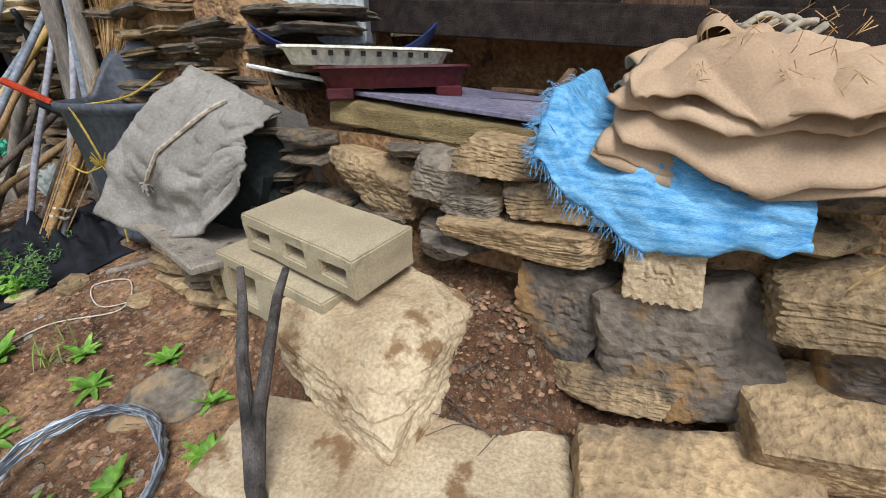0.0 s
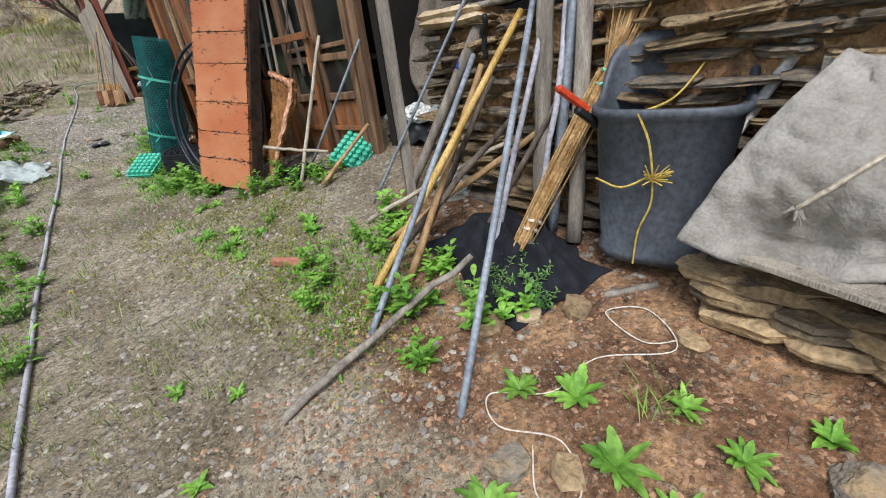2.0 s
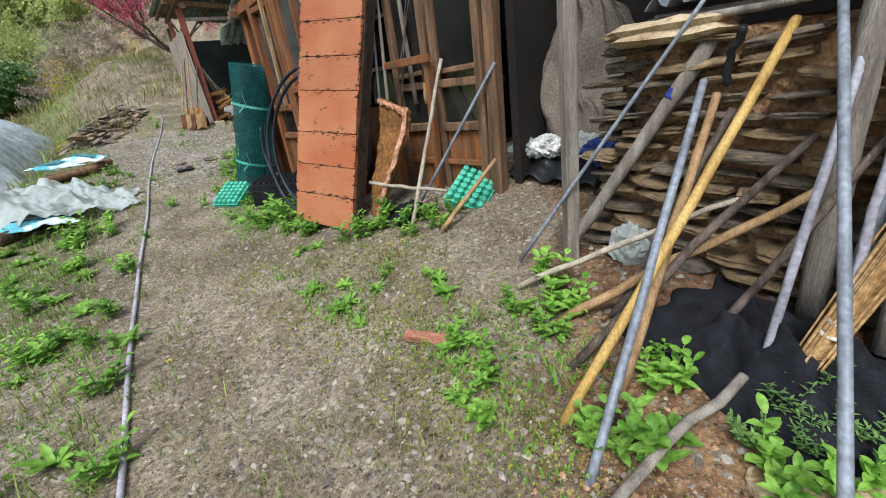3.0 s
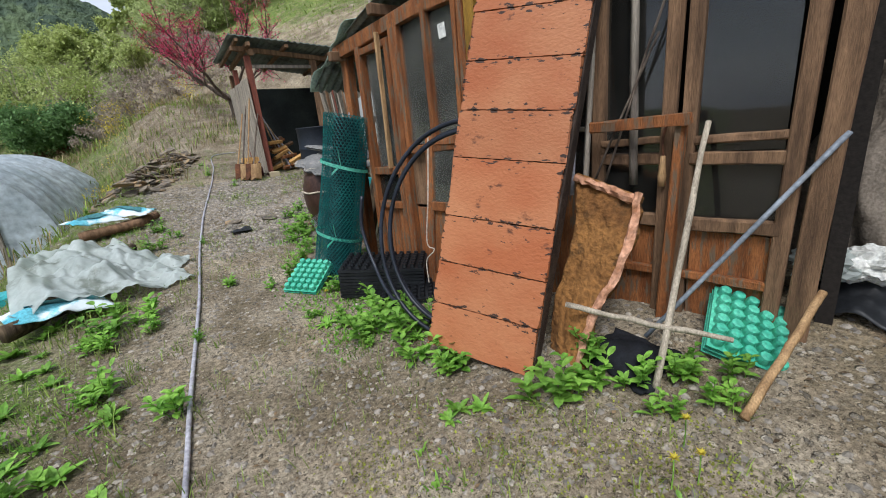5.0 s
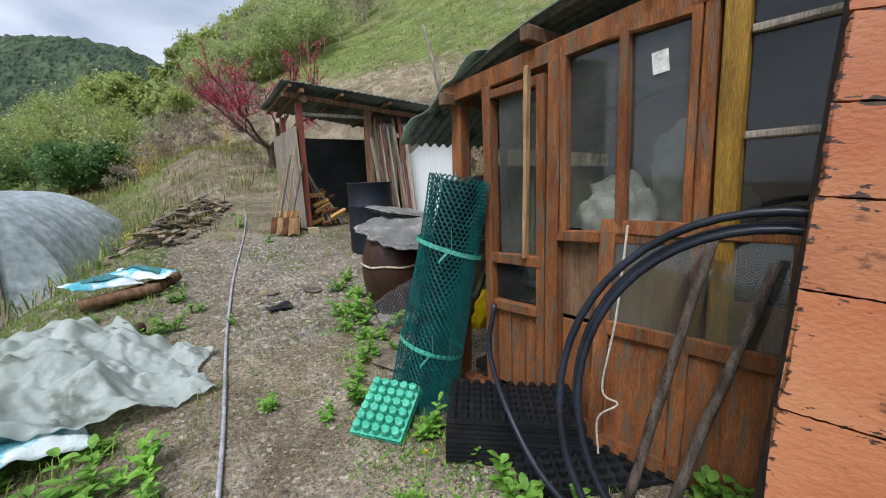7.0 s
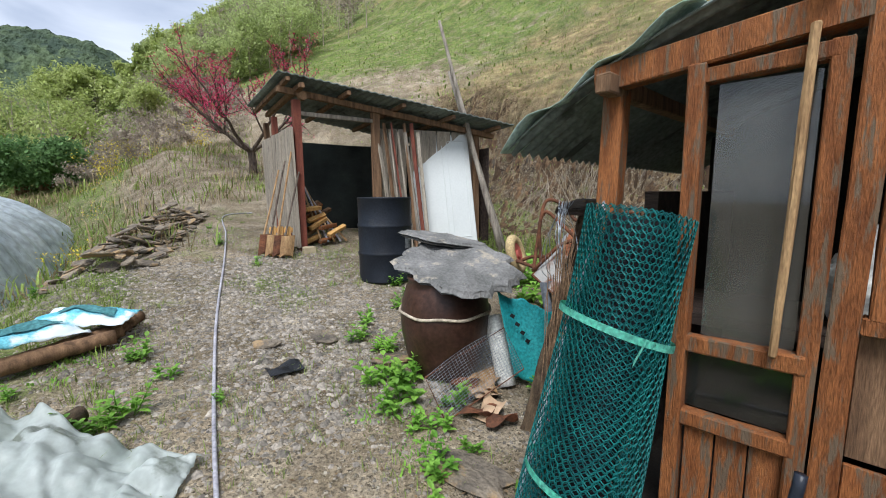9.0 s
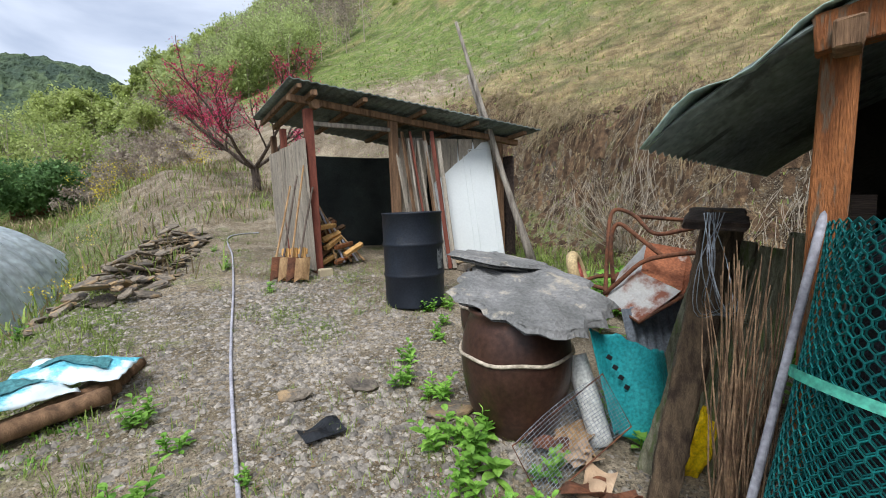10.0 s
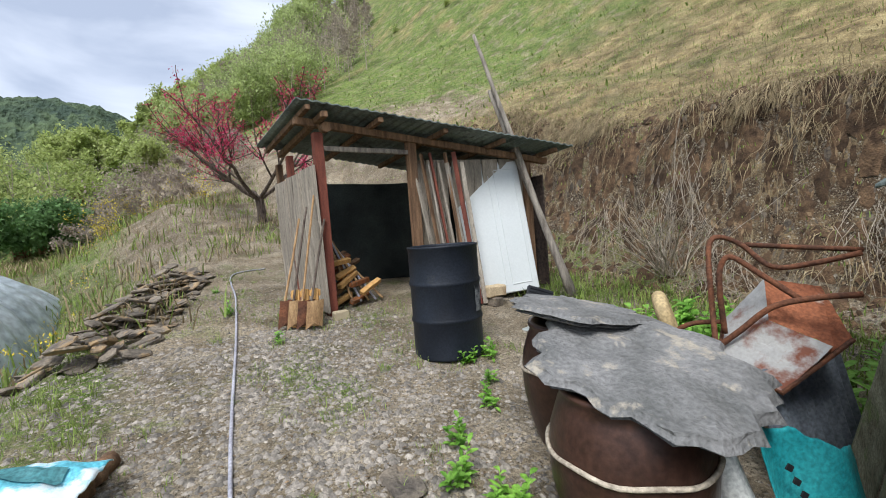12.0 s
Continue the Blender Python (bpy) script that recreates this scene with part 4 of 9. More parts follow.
def lathe(bm, prof, seg=40, m=Matrix(), wob=0.0):
    rings = []
    for r, z in prof:
        rings.append([bm.verts.new(m @ Vector(((r + wob * fbm(math.cos(6.283 * k / seg), math.sin(6.283 * k / seg) + 3 * z, 1.5)) * math.cos(2 * math.pi * k / seg), (r + wob * fbm(math.cos(6.283 * k / seg), math.sin(6.283 * k / seg) + 3 * z, 1.5)) * math.sin(2 * math.pi * k / seg), z))) for k in range(seg)] if r > 0 else [bm.verts.new(m @ Vector((0, 0, z)))])
    for a, b in zip(rings, rings[1:]):
        for k in range(seg):
            f = [a[k % len(a)], a[(k + 1) % len(a)], b[(k + 1) % len(b)], b[k % len(b)]]
            u = list(dict.fromkeys(f))
            if len(u) > 2:
                bm.faces.new(u)


lathe(bm, prof)
part("shell", bm, M["drum"], drum, smooth=True)
bm = bmesh.new()
add_sheet(bm, 8, 6, lambda u, v: Vector((0.2875 * math.cos(-1.25 + 0.42 * u), 0.2875 * math.sin(-1.25 + 0.42 * u), 0.35 + (0.20 - 0.04 * math.sin(9 * u)) * v)))
part("label", bm, pmat("torn_label", rgb("4a4d50"), rgb("8a8d8e"), 14, 0.7, 0.1, stain=rgb("1d2228"), stain_at=0.55, stain_scale=12), drum, "torn grey-white paper label")

# ---- onggi jars with slate lids ----


def jar(at, r, h, rope=True):
    j = thing("clay_jar", at, "dark brown glazed clay storage jar tied round with cord", "jar", "storage jars")
    bm = bmesh.new()
    lathe(bm, [(0.0, 0.0), (0.68 * r, 0.0), (0.74 * r, 0.03), (0.88 * r, 0.22 * h), (0.98 * r, 0.45 * h), (1.0 * r, 0.60 * h), (0.96 * r, 0.76 * h), (0.86 * r, 0.90 * h), (0.80 * r, 0.95 * h), (0.84 * r, 0.975 * h), (0.84 * r, h), (0.74 * r, h), (0.72 * r, 0.93 * h), (0.0, 0.9 * h)], 48)
    part("body", bm, M["jar"], j, smooth=True)
    if rope:
        bm = bmesh.new()
        add_tube(bm, [(1.0 * r * math.cos(a * 0.15) + 0.004 * math.cos(a * 0.15), 1.0 * r * math.sin(a * 0.15) + 0.004 * math.sin(a * 0.15), 0.66 * h + 0.006 * math.sin(a)) for a in range(43)], 0.009, seg=6)
        part("cord", bm, M["rope"], j, "pale twisted cord", True)
    return j


jz = ground_z(0.75, 7.5)
jar((0.75, 7.50, jz - 0.02), 0.28, 0.63)
jar((1.15, 8.02, ground_z(1.15, 8.02) - 0.02), 0.28, 0.66, True)


def slate_lid(at, rx, ry, h, seed, rot):
    ob_bm = bmesh.new()
    r = random.Random(seed)
    n = 46
    rad = [0.95 + 0.34 * noise.noise(Vector((2.2 * math.cos(6.283 * k / n), 2.2 * math.sin(6.283 * k / n), seed))) + 0.13 * noise.noise(Vector((7 * math.cos(6.283 * k / n), 7 * math.sin(6.283 * k / n), seed))) for k in range(n)]
    rings = []
    for z, s in ((-0.5, 0.84), (-0.25, 0.95), (-0.1, 0.90), (0.1, 1.0), (0.32, 0.955), (0.5, 0.93)):
        rings.append([ob_bm.verts.new((rx * s * q * r.uniform(0.985, 1.015) * math.cos(6.283 * k / n), ry * s * q * r.uniform(0.985, 1.015) * math.sin(6.283 * k / n), h * z)) for k, q in enumerate(rad)])
    for s in (0.75, 0.5, 0.25):
        rings.append([ob_bm.verts.new((rx * s * q * math.cos(6.283 * k / n), ry * s * q * math.sin(6.283 * k / n), h * (0.5 + 0.45 * fbm(3 * s * math.cos(6.283 * k / n), 3 * s * math.sin(6.283 * k / n))))) for k, q in enumerate(rad)])
    for a, b in zip(rings, rings[1:]):
        for k in range(n):
            ob_bm.faces.new((a[k], a[(k + 1) % n], b[(k + 1) % n], b[k]))
    ob_bm.faces.new(rings[-1])
    ob_bm.faces.new(rings[0][::-1])
    for v in ob_bm.verts:
        v.co.z -= 1.6 * max(0.0, -v.co.y - 0.25) ** 2 + 0.5 * max(0.0, v.co.x - 0.2) ** 2 - 0.012 * fbm(v.co.x * 3, v.co.y * 3 + seed)
    ob = part("slate_slab", ob_bm, M["slate_blue"], None)
    ob.matrix_world = pose(*at, *rot)
    return tagged(ob, "broken grey slate slab lying on a jar as a lid", "slate slab", "slate lids")


slate_lid((0.84, 7.48, jz + 0.660), 0.39, 0.43, 0.055, 3, (11, -7, 6))
slate_lid((1.07, 7.94, ground_z(0.88, 8.04) + 0.715), 0.40, 0.33, 0.045, 8, (9, 4, 40))

# ---- orange plank panel leaning on the front ----
PB0 = Vector((0.17, 4.70, 0.345))
along = Vector((0.25, -0.51, 0.01)).normalized()
upv = Vector((0.34, 0.03, 1.11)).normalized()
along = (along - upv * along.dot(upv)).normalized()
nrm = along.cross(upv).normalized()
PM = Matrix.Translation(PB0) @ Matrix((along, upv, nrm)).transposed().to_4x4()
boards = thing("plank_panel", PM, "orange-painted plank panel with peeling paint leaning on the house", "panel")
br = random.Random(11)
v = 0.0
W = 0.485
for k, hgt in enumerate((0.20, 0.19, 0.205, 0.255, 0.20, 0.205, 0.20, 0.20, 0.20)):
    bm = bmesh.new()
    nxx, cuts_ = 40, (0.0, 0.05, 0.11, 0.2, 0.5, 0.8, 0.89, 0.95, 1.0)
    lo = [v + 0.001 + 0.0025 * br.random() for _ in range(nxx + 1)]
    hi = [v + hgt - 0.001 - 0.003 * br.random() for _ in range(nxx + 1)]
    edge = bm.verts.layers.float.new("wear")
    loops = [(0.0, -0.012)] + [(q, 0.012) for q in cuts_] + [(1.0, -0.012)]
    vs = []
    for q, zc in loops:
        row = []
        for i in range(nxx + 1):
            w = bm.verts.new((W * i / nxx + (br.uniform(-0.007, 0.007) if i in (0, nxx) else 0), lo[i] + (hi[i] - lo[i]) * q, zc))
            w[edge] = max(0.0, 1 - min(q * hgt / 0.030, (1 - q) * hgt / 0.045, i / nxx * W / 0.03, (nxx - i) / nxx * W / 0.03))
            row.append(w)
        vs.append(row)
    for r0, r1 in zip(vs, vs[1:]):
        for i in range(nxx):
            bm.faces.new((r0[i], r0[i + 1], r1[i + 1], r1[i]))
    for i in (0, nxx):
        f = [r[i] for r in vs]
        bm.faces.new(f if i else f[::-1])
    part("plank", bm, M["paint_orange"], boards)
    v += hgt
PH = v
for x in (0.02, W - 0.012):
    bm = bmesh.new()
    add_box(bm, (0.035, PH, 0.10), pose(x, PH / 2, -0.064), 0.003, 0.004, cuts=3)
    part("stile", bm, M["wood_dark"], boards, "black tarred edge timber")

# ---- stepping stones and boulders at the foot of the terrace ----


def boulder(at, rx, ry, h, mk, seed, rot=(0, 0, 0), label="", rough=0.13, facets=10, name="boulder"):
    bm = bmesh.new()
    add_boulder(bm, rx, ry, h, seed=seed, sub=5, rough=rough, facets=facets)
    ob = part(name, bm, M[mk], None)
    ob.matrix_world = pose(*at, *rot)
    return tagged(ob, label, "stone", "stones by the terrace")


boulder((0.61, 0.475, 0.395), 0.185, 0.195, 0.21, "cream_stone", 21, (0, -5, -8), "rough cream boulder used as a step", 0.085, 7)
boulder((0.415, 0.31, 0.215), 0.175, 0.37, 0.20, "cream_stone", 33, (0, -2, 14), "broad flat cream stone set in the earth", 0.05, 5)
boulder((0.585, -0.165, 0.27), 0.115, 0.20, 0.18, "slate_tan", 12, (0, -8, 19), "large tan stone set in the earth", 0.06, 6)
boulder((0.75, -0.37, 0.40), 0.10, 0.155, 0.20, "slate_tan", 44, (-12, -18, 4), "pale tan boulder under the wall", 0.07, 7)
boulder((0.36, 0.98, 0.19), 0.09, 0.12, 0.09, "slate", 52, (0, -15, 30), "flat grey stone half buried in earth", 0.08)
boulder((-0.10, 0.78, 0.03), 0.14, 0.17, 0.16, "cream_stone", 71, (0, -6, 20), "flat pale stone half buried in earth", 0.05)


def block(at, m_rot, holes, label):
    """A three-hole cement block on its side, its holes going through."""
    b = thing("cement_block", pose(*at, *m_rot), label, "cement block", "cement blocks")
    bm = bmesh.new()
    L, D, H = 0.39, 0.19, 0.10 if holes == 3 else 0.15
    n, hw = holes, (0.075 if holes == 3 else 0.105)
    hh = 0.036 if holes == 3 else 0.085
    xs = [-L / 2]
    for k in range(n):
        c = -L / 2 + L * (k + 0.5) / n
        xs += [c - hw / 2, c + hw / 2]
    xs.append(L / 2)
    zs = [-H / 2, -hh / 2, hh / 2, H / 2]
    vv = {}

    def vert(i, j, y):
        if (i, j, y) not in vv:
            vv[i, j, y] = bm.verts.new((xs[i] + rnd.uniform(-0.002, 0.002), y * D / 2 + rnd.uniform(-0.002, 0.002), zs[j] + rnd.uniform(-0.002, 0.002)))
        return vv[i, j, y]

    for i in range(len(xs) - 1):
        for j in range(3):
            if j == 1 and i % 2 == 1:
                for a, c in (((i, 1), (i + 1, 1)), ((i + 1, 1), (i + 1, 2)), ((i + 1, 2), (i, 2)), ((i, 2), (i, 1))):
                    bm.faces.new((vert(*a, -1), vert(*c, -1), vert(*c, 1), vert(*a, 1)))
                continue
            bm.faces.new((vert(i, j, -1), vert(i + 1, j, -1), vert(i + 1, j + 1, -1), vert(i, j + 1, -1)))
            bm.faces.new((vert(i, j, 1), vert(i, j + 1, 1), vert(i + 1, j + 1, 1), vert(i + 1, j, 1)))
        for j in (0, 3):
            f = (vert(i, j, -1), vert(i, j, 1), vert(i + 1, j, 1), vert(i + 1, j, -1))
            bm.faces.new(f if j == 0 else f[::-1])
    for i in (0, len(xs) - 1):
        for j in range(3):
            f = (vert(i, j, -1), vert(i, j + 1, -1), vert(i, j + 1, 1), vert(i, j, 1))
            bm.faces.new(f if i == 0 else f[::-1])
    bmesh.ops.recalc_face_normals(bm, faces=bm.faces)
    es = [e for e in bm.edges if e.calc_face_angle(0) > 0.8]
    bmesh.ops.bevel(bm, geom=es, offset=0.004, segments=2, affect="EDGES")
    for v in bm.verts:
        v.co += v.co.normalized() * 0.0025 * noise.noise(v.co * 30)
    part("block_body", bm, M["block"], b)
    return b


block((0.672, 0.668, 0.592), (3, 3, 82 + 180), 3, "tan hollow cement block lying tilted on another block")
block((0.64, 0.755, 0.455), (0, 4, 84 + 180), 2, "tan hollow cement block under another block")

# ---- on the terrace shelf ----
bm = bmesh.new()
add_box(bm, (0.26, 0.66, 0.062), pose(0, 0, 0), 0.004, 0.008, cuts=14)
for v in bm.verts:
    v.co.x += 0.012 * fbm(v.co.y * 6, v.co.z * 9)
    v.co.z += 0.006 * fbm(v.co.x * 12, v.co.y * 8)
ob = part("stone_slab", bm, pmat("yellow_slab", rgb("8f7c55"), rgb("b9a272"), 3, 0.9, 1.0, stretch=(14, 2, 14), fine=50, dist=0.015), None)
ob.matrix_world = pose(1.01, 0.475, 0.832, 3.5, 0, -2)
tagged(ob, "long yellow-brown stone slab bedded on the terrace wall", "stone slab")
bm = bmesh.new()
add_box(bm, (0.40, 0.70, 0.012), pose(0, 0, 0), 0.001, 0.002, cuts=4)
ob = part("board", bm, M["mauve"], None)
ob.matrix_world = pose(1.10, 0.42, 0.874, 4.0, 1, -4)
tagged(ob, "faded mauve-grey board lying on the stone slab", "board")


def tray(at, L, W_, H, mk, label, cat, feet=False):
    t = thing("planter_tray", at, label, cat, "trays on the terrace")
    bm = bmesh.new()
    lv = [(1.0, H), (1.04, H), (1.05, H - 0.006), (0.98, H - 0.008), (0.88, 0.0)]
    inner = [(0.97, H), (0.86, 0.012)]
    rings = []
    for s, z in inner[::-1] + lv:
        ring = []
        for k in range(40):
            a = 2 * math.pi * k / 40
            c, sn = math.cos(a), math.sin(a)
            q = (abs(c) ** 7 + abs(sn) ** 7) ** (-1 / 7)
            d = (W_ + L) / 4 * (s - 1)
            ring.append(bm.verts.new(((L / 2 + d) * q * c, (W_ / 2 + d) * q * sn, z)))
        rings.append(ring)
    for a, b in zip(rings, rings[1:]):
        for k in range(40):
            bm.faces.new((a[k], b[k], b[(k + 1) % 40], a[(k + 1) % 40]))
    bm.faces.new(rings[0])
    bm.faces.new(rings[-1][::-1])
    bmesh.ops.recalc_face_normals(bm, faces=bm.faces)
    part("shell", bm, M[mk], t)
    if feet:
        for sx in (-1, 1):
            for sy in (-1, 1):
                bm = bmesh.new()
                add_box(bm, (0.07, 0.03, 0.03), pose(sx * L * 0.36, sy * W_ * 0.38, -0.012), 0.001, 0.004)
                part("foot", bm, M[mk], t)
    return t


tray((1.06, 0.71, 0.905, 3, 0, 128), 0.40, 0.27, 0.055, "maroon", "dark maroon bonsai planter tray with feet", "planter", True)
t2 = tray((1.04, 0.775, 0.958, 3, -2, 126), 0.44, 0.28, 0.045, "cream_plastic", "cream plastic tray with dark side slots and scraps in it", "tray")
for k in range(8):
    bm = bmesh.new()
    add_box(bm, (0.012, 0.004, 0.012), pose(-0.15 + 0.04 * k, 0.137, 0.028))
    part("slot", bm, M["ink"], t2)
bm = bmesh.new()
add_box(bm, (0.16, 0.12, 0.008), pose(-0.03, 0.0, 0.035, 4, 3, 10), 0.001, 0.001)
part("cardboard_scrap", bm, M["stick_tan"], t2)
for k in range(5):
    bm = bmesh.new()
    add_box(bm, (0.14, 0.012, 0.012), pose(0.10, -0.05 + 0.03 * k, 0.04, 0, 4, 20 - 9 * k), 0.002, 0.002)
    part("wood_scrap", bm, M["bark"], t2)
bm = bmesh.new()
add_sheet(bm, 20, 14, lambda u, v: Vector((0.5 * (u - 0.5), 0.42 * (v - 0.5), 0.035 + 0.10 * (2 * u - 1) ** 2 * (0.6 + 0.4 * v) + 0.06 * v * v + 0.012 * math.sin(7 * u + 4 * v))), 0.004)
ob = part("basin_sheet", bm, M["navy"], None, smooth=True)
ob.matrix_world = pose(1.17, 0.93, 0.885, 0, 0, 125)
tagged(ob, "dark blue curved plastic sheet lying under the trays", "plastic sheet")
carton = thing("carton", (1.34, 1.22, 1.02, 0, 0, 118), "white cardboard carton with grey-green print", "carton")
bm = bmesh.new()
add_box(bm, (0.40, 0.26, 0.26), pose(0, 0, 0.13), 0.002, 0.004)
part("box_body", bm, M["carton"], carton)
for k, (x, w) in enumerate(((-0.10, 0.09), (0.09, 0.13))):
    for j in range(2):
        bm = bmesh.new()
        add_box(bm, (w, 0.003, 0.008), pose(x, 0.132, 0.05 + 0.025 * j))
        part("print_bar", bm, M["ink"], carton)
bm = bmesh.new()
add_box(bm, (0.36, 0.003, 0.09), pose(0, 0.132, 0.19))
part("print_panel", bm, M["teal_ink"], carton)
for a, b, w, nm in (((1.10, 0.42, 0.905), (1.22, 0.18, 0.885), 0.018, "batten"), ((1.05, 0.10, 0.885), (1.35, 0.02, 0.92), 0.03, "wood_strip"), ((1.16, 0.26, 0.9), (1.2, 0.23, 0.95), 0.03, "wood_chip")):
    bm = bmesh.new()
    beam_between(bm, a, b, w, w * 0.6)
    tagged(part(nm, bm, M["wood_brown"], None), "offcut of old brown wood on the terrace shelf", "wood offcut", "wood offcuts")
bm = bmesh.new()
add_tube(bm, stick_pts((0.88, 1.08, 0.965), (0.98, 0.72, 0.905), 0.004, 6, 2), 0.006, seg=6)
tagged(part("white_rod", bm, M["white_plastic"], None), "thin white plastic rod on the terrace wall", "rod")

# blue woven sack hanging over the edge
bm = bmesh.new()


def blue_fn(u, v):
    """u along the wall, v from the shelf over the edge and down."""
    y = 0.17 - 0.38 * u + 0.05 * v * (0.5 - u)
    hang = max(0.0, v - 0.42)
    length = 0.185 * (1 - abs(u - 0.48) * 0.95)
    x = 1.12 - 0.33 * min(v / 0.42, 1) - 0.035 * math.sin(min(hang * 3, 1.5)) - 0.05 * hang
    z = 0.90 - 0.09 * u - length * hang / 0.58 + 0.028 * abs(fbm(u * 3.3, v * 3.3, 1.5)) + 0.05 * math.exp(-((u - 0.03) / 0.07) ** 2) * (1 - 0.5 * v)
    return Vector((x + 0.012 * fbm(u * 5 + 9, v * 5), y, z))


add_sheet(bm, 60, 44, blue_fn, 0.002)
ob = part("woven_sack", bm, M["blue_woven"], None, smooth=True)
tagged(ob, "frayed pale blue woven plastic sack hanging over the wall", "sack")
bm = bmesh.new()
fr = random.Random(2)
for k in range(260):
    e = fr.random()
    if k % 2:
        p = blue_fn(0.0, e)
        d = Vector((fr.uniform(-0.02, 0.01), fr.uniform(0.0, 0.03), fr.uniform(-0.02, 0.02)))
    else:
        p = blue_fn(fr.uniform(0, 0.5), 1.0)
        d = Vector((fr.uniform(-0.015, 0.01), fr.uniform(-0.01, 0.015), fr.uniform(-0.03, 0.0)))
    add_tube(bm, [p, p + d * 0.6, p + d + Vector((0, 0, -0.006))], 0.0007, 0.0004, seg=3, cap=False)
tagged(part("frayed_threads", bm, M["blue_woven"], ob), "frayed blue threads", kind="stuff")

# folded canvas: layers stacked and creased
canvas = thing("folded_canvas", (0.935, -0.18, 0.905, 0, 0, 0), "folded heap of tan canvas with frayed edges", "canvas cloth")
cr = random.Random(4)
for k in range(6):
    bm = bmesh.new()
    L, D_ = 0.50 - 0.03 * k + 0.03 * cr.random(), 0.39 - 0.025 * k
    ph = cr.uniform(0, 6)
    z0 = 0.011 * k
    yaw = cr.uniform(-14, 14)

    def lay(u, v, L=L, D_=D_, ph=ph, z0=z0, k=k):
        a, b = (u - 0.5) * 2, (v - 0.5) * 2
        edge = max(abs(a), abs(b)) ** 6
        lift = 0.03 * (1 - a * a) * (1 - b * b)
        fold = 0.016 * abs(math.sin(3 * a + 2 * b + ph)) ** 0.6 + 0.018 * abs(math.sin(4 * a - 5 * b + 2 * ph + fbm(a, b + ph))) ** 0.5 + 0.030 * abs(fbm(a * 1.6 + ph, b * 1.6))
        sag = 0.16 * max(0, -b - 0.35) ** 1.3 * (0.6 + 0.4 * math.sin(2.3 * a + 1.2)) + 0.02 * edge
        return Vector((D_ / 2 * b + 0.02 * math.sin(4 * a + ph), L / 2 * a + 0.015 * math.sin(5 * b + ph), z0 + lift * (0.2 + 0.1 * k) + fold * (0.5 + 0.06 * k) - sag * (1.15 if k < 3 else 0.6)))

    add_sheet(bm, 64, 48, lay, 0.004)
    ob = part("fold", bm, M["canvas"], canvas, smooth=True)
    ob.matrix_basis = pose(-0.01 * k, 0.01 * k, 0, 0, -4, yaw)
bm = bmesh.new()
add_tube(bm, [(-0.10 + 0.06 * t, 0.13 - 0.03 * t + 0.02 * math.sin(t * 2), 0.105 + 0.015 * math.sin(3 * t)) for t in (0, 0.5, 1, 1.5, 2)], 0.022, 0.032, seg=14, cap=False)
part("rolled_corner", bm, M["canvas"], canvas, smooth=True)
bm = bmesh.new()
for k in range(170):
    a = cr.random()
    p = Vector((-0.19 + 0.05 * math.sin(9 * a), 0.16 - 0.42 * a, 0.05 + 0.09 * cr.random()))
    d = Vector((cr.uniform(-0.03, 0), cr.uniform(-0.02, 0.02), cr.uniform(-0.02, 0.015)))
    add_tube(bm, [p, p + d * 0.5, p + d], 0.0008, 0.0005, seg=3, cap=False)
tagged(part("frayed_threads", bm, M["straw"], canvas), "frayed tan threads", kind="stuff")
bm = bmesh.new()
for k in range(5):
    c0 = [(0.10 + 0.035 * math.cos(t * 1.3 + k), 0.06 - 0.05 * t + 0.01 * k, 0.125 + 0.022 * math.sin(t * 2.1 + k) + 0.006 * k) for t in (0, 0.6, 1.2, 1.8, 2.4, 3.0)]
    add_tube(bm, curve_pts(c0, 5), 0.007, seg=6)
ob = part("rope_bundle", bm, M["rope"], None, smooth=True)
ob.matrix_world = pose(0.95, -0.15, 0.885)
tagged(ob, "bundle of pale rope lying on the canvas", "rope")
bm = bmesh.new()
add_tube(bm, curve_pts([(0.76, -0.30, 0.84), (0.735, -0.33, 0.75), (0.73, -0.29, 0.66), (0.70, -0.30, 0.58)], 6), 0.0022, seg=4)
tagged(part("straw_stalk", bm, M["straw"], None), "dry straw stalk hanging down the wall", "straw")

# ---- felt-covered bundle, bin and tools ----
felt = thing("felt_cover", (0, 0, 0), "dirty grey felt blanket draped over a heap and tied with cord", "blanket")
bm = bmesh.new()


def felt_fn(u, v):
    """u from the bin side to the blocks, v from the top down."""
    top = Vector((0.86, 1.30 - 0.36 * u, 0.965 - 0.11 * u - 0.03 * (u - 0.3) ** 2))
    bot = Vector((0.575 + 0.06 * u, 1.50 - 0.60 * u, 0.55 - 0.05 * math.sin(math.pi * min(1, u * 1.4)) + 0.15 * sst(0.72, 1.0, u)))
    p = top.lerp(bot, v)
    bulge = 0.07 * math.sin(math.pi * min(v * 1.15, 1)) * (0.5 + 0.5 * math.sin(math.pi * u))
    p.x -= bulge
    p.z += 0.05 * math.sin(math.pi * v) * (1 - 0.4 * u)
    f = 0.020 * math.sin(22 * u + 3 * v) * v * v * sst(0.15, 0.8, u) + 0.034 * fbm(u * 2.5, v * 2.5 + 7) + 0.020 * abs(fbm(u * 4, v * 5)) + 0.010 * fbm(u * 9, v * 9)
    p.x -= f
    p.z += 0.4 * f
    return p


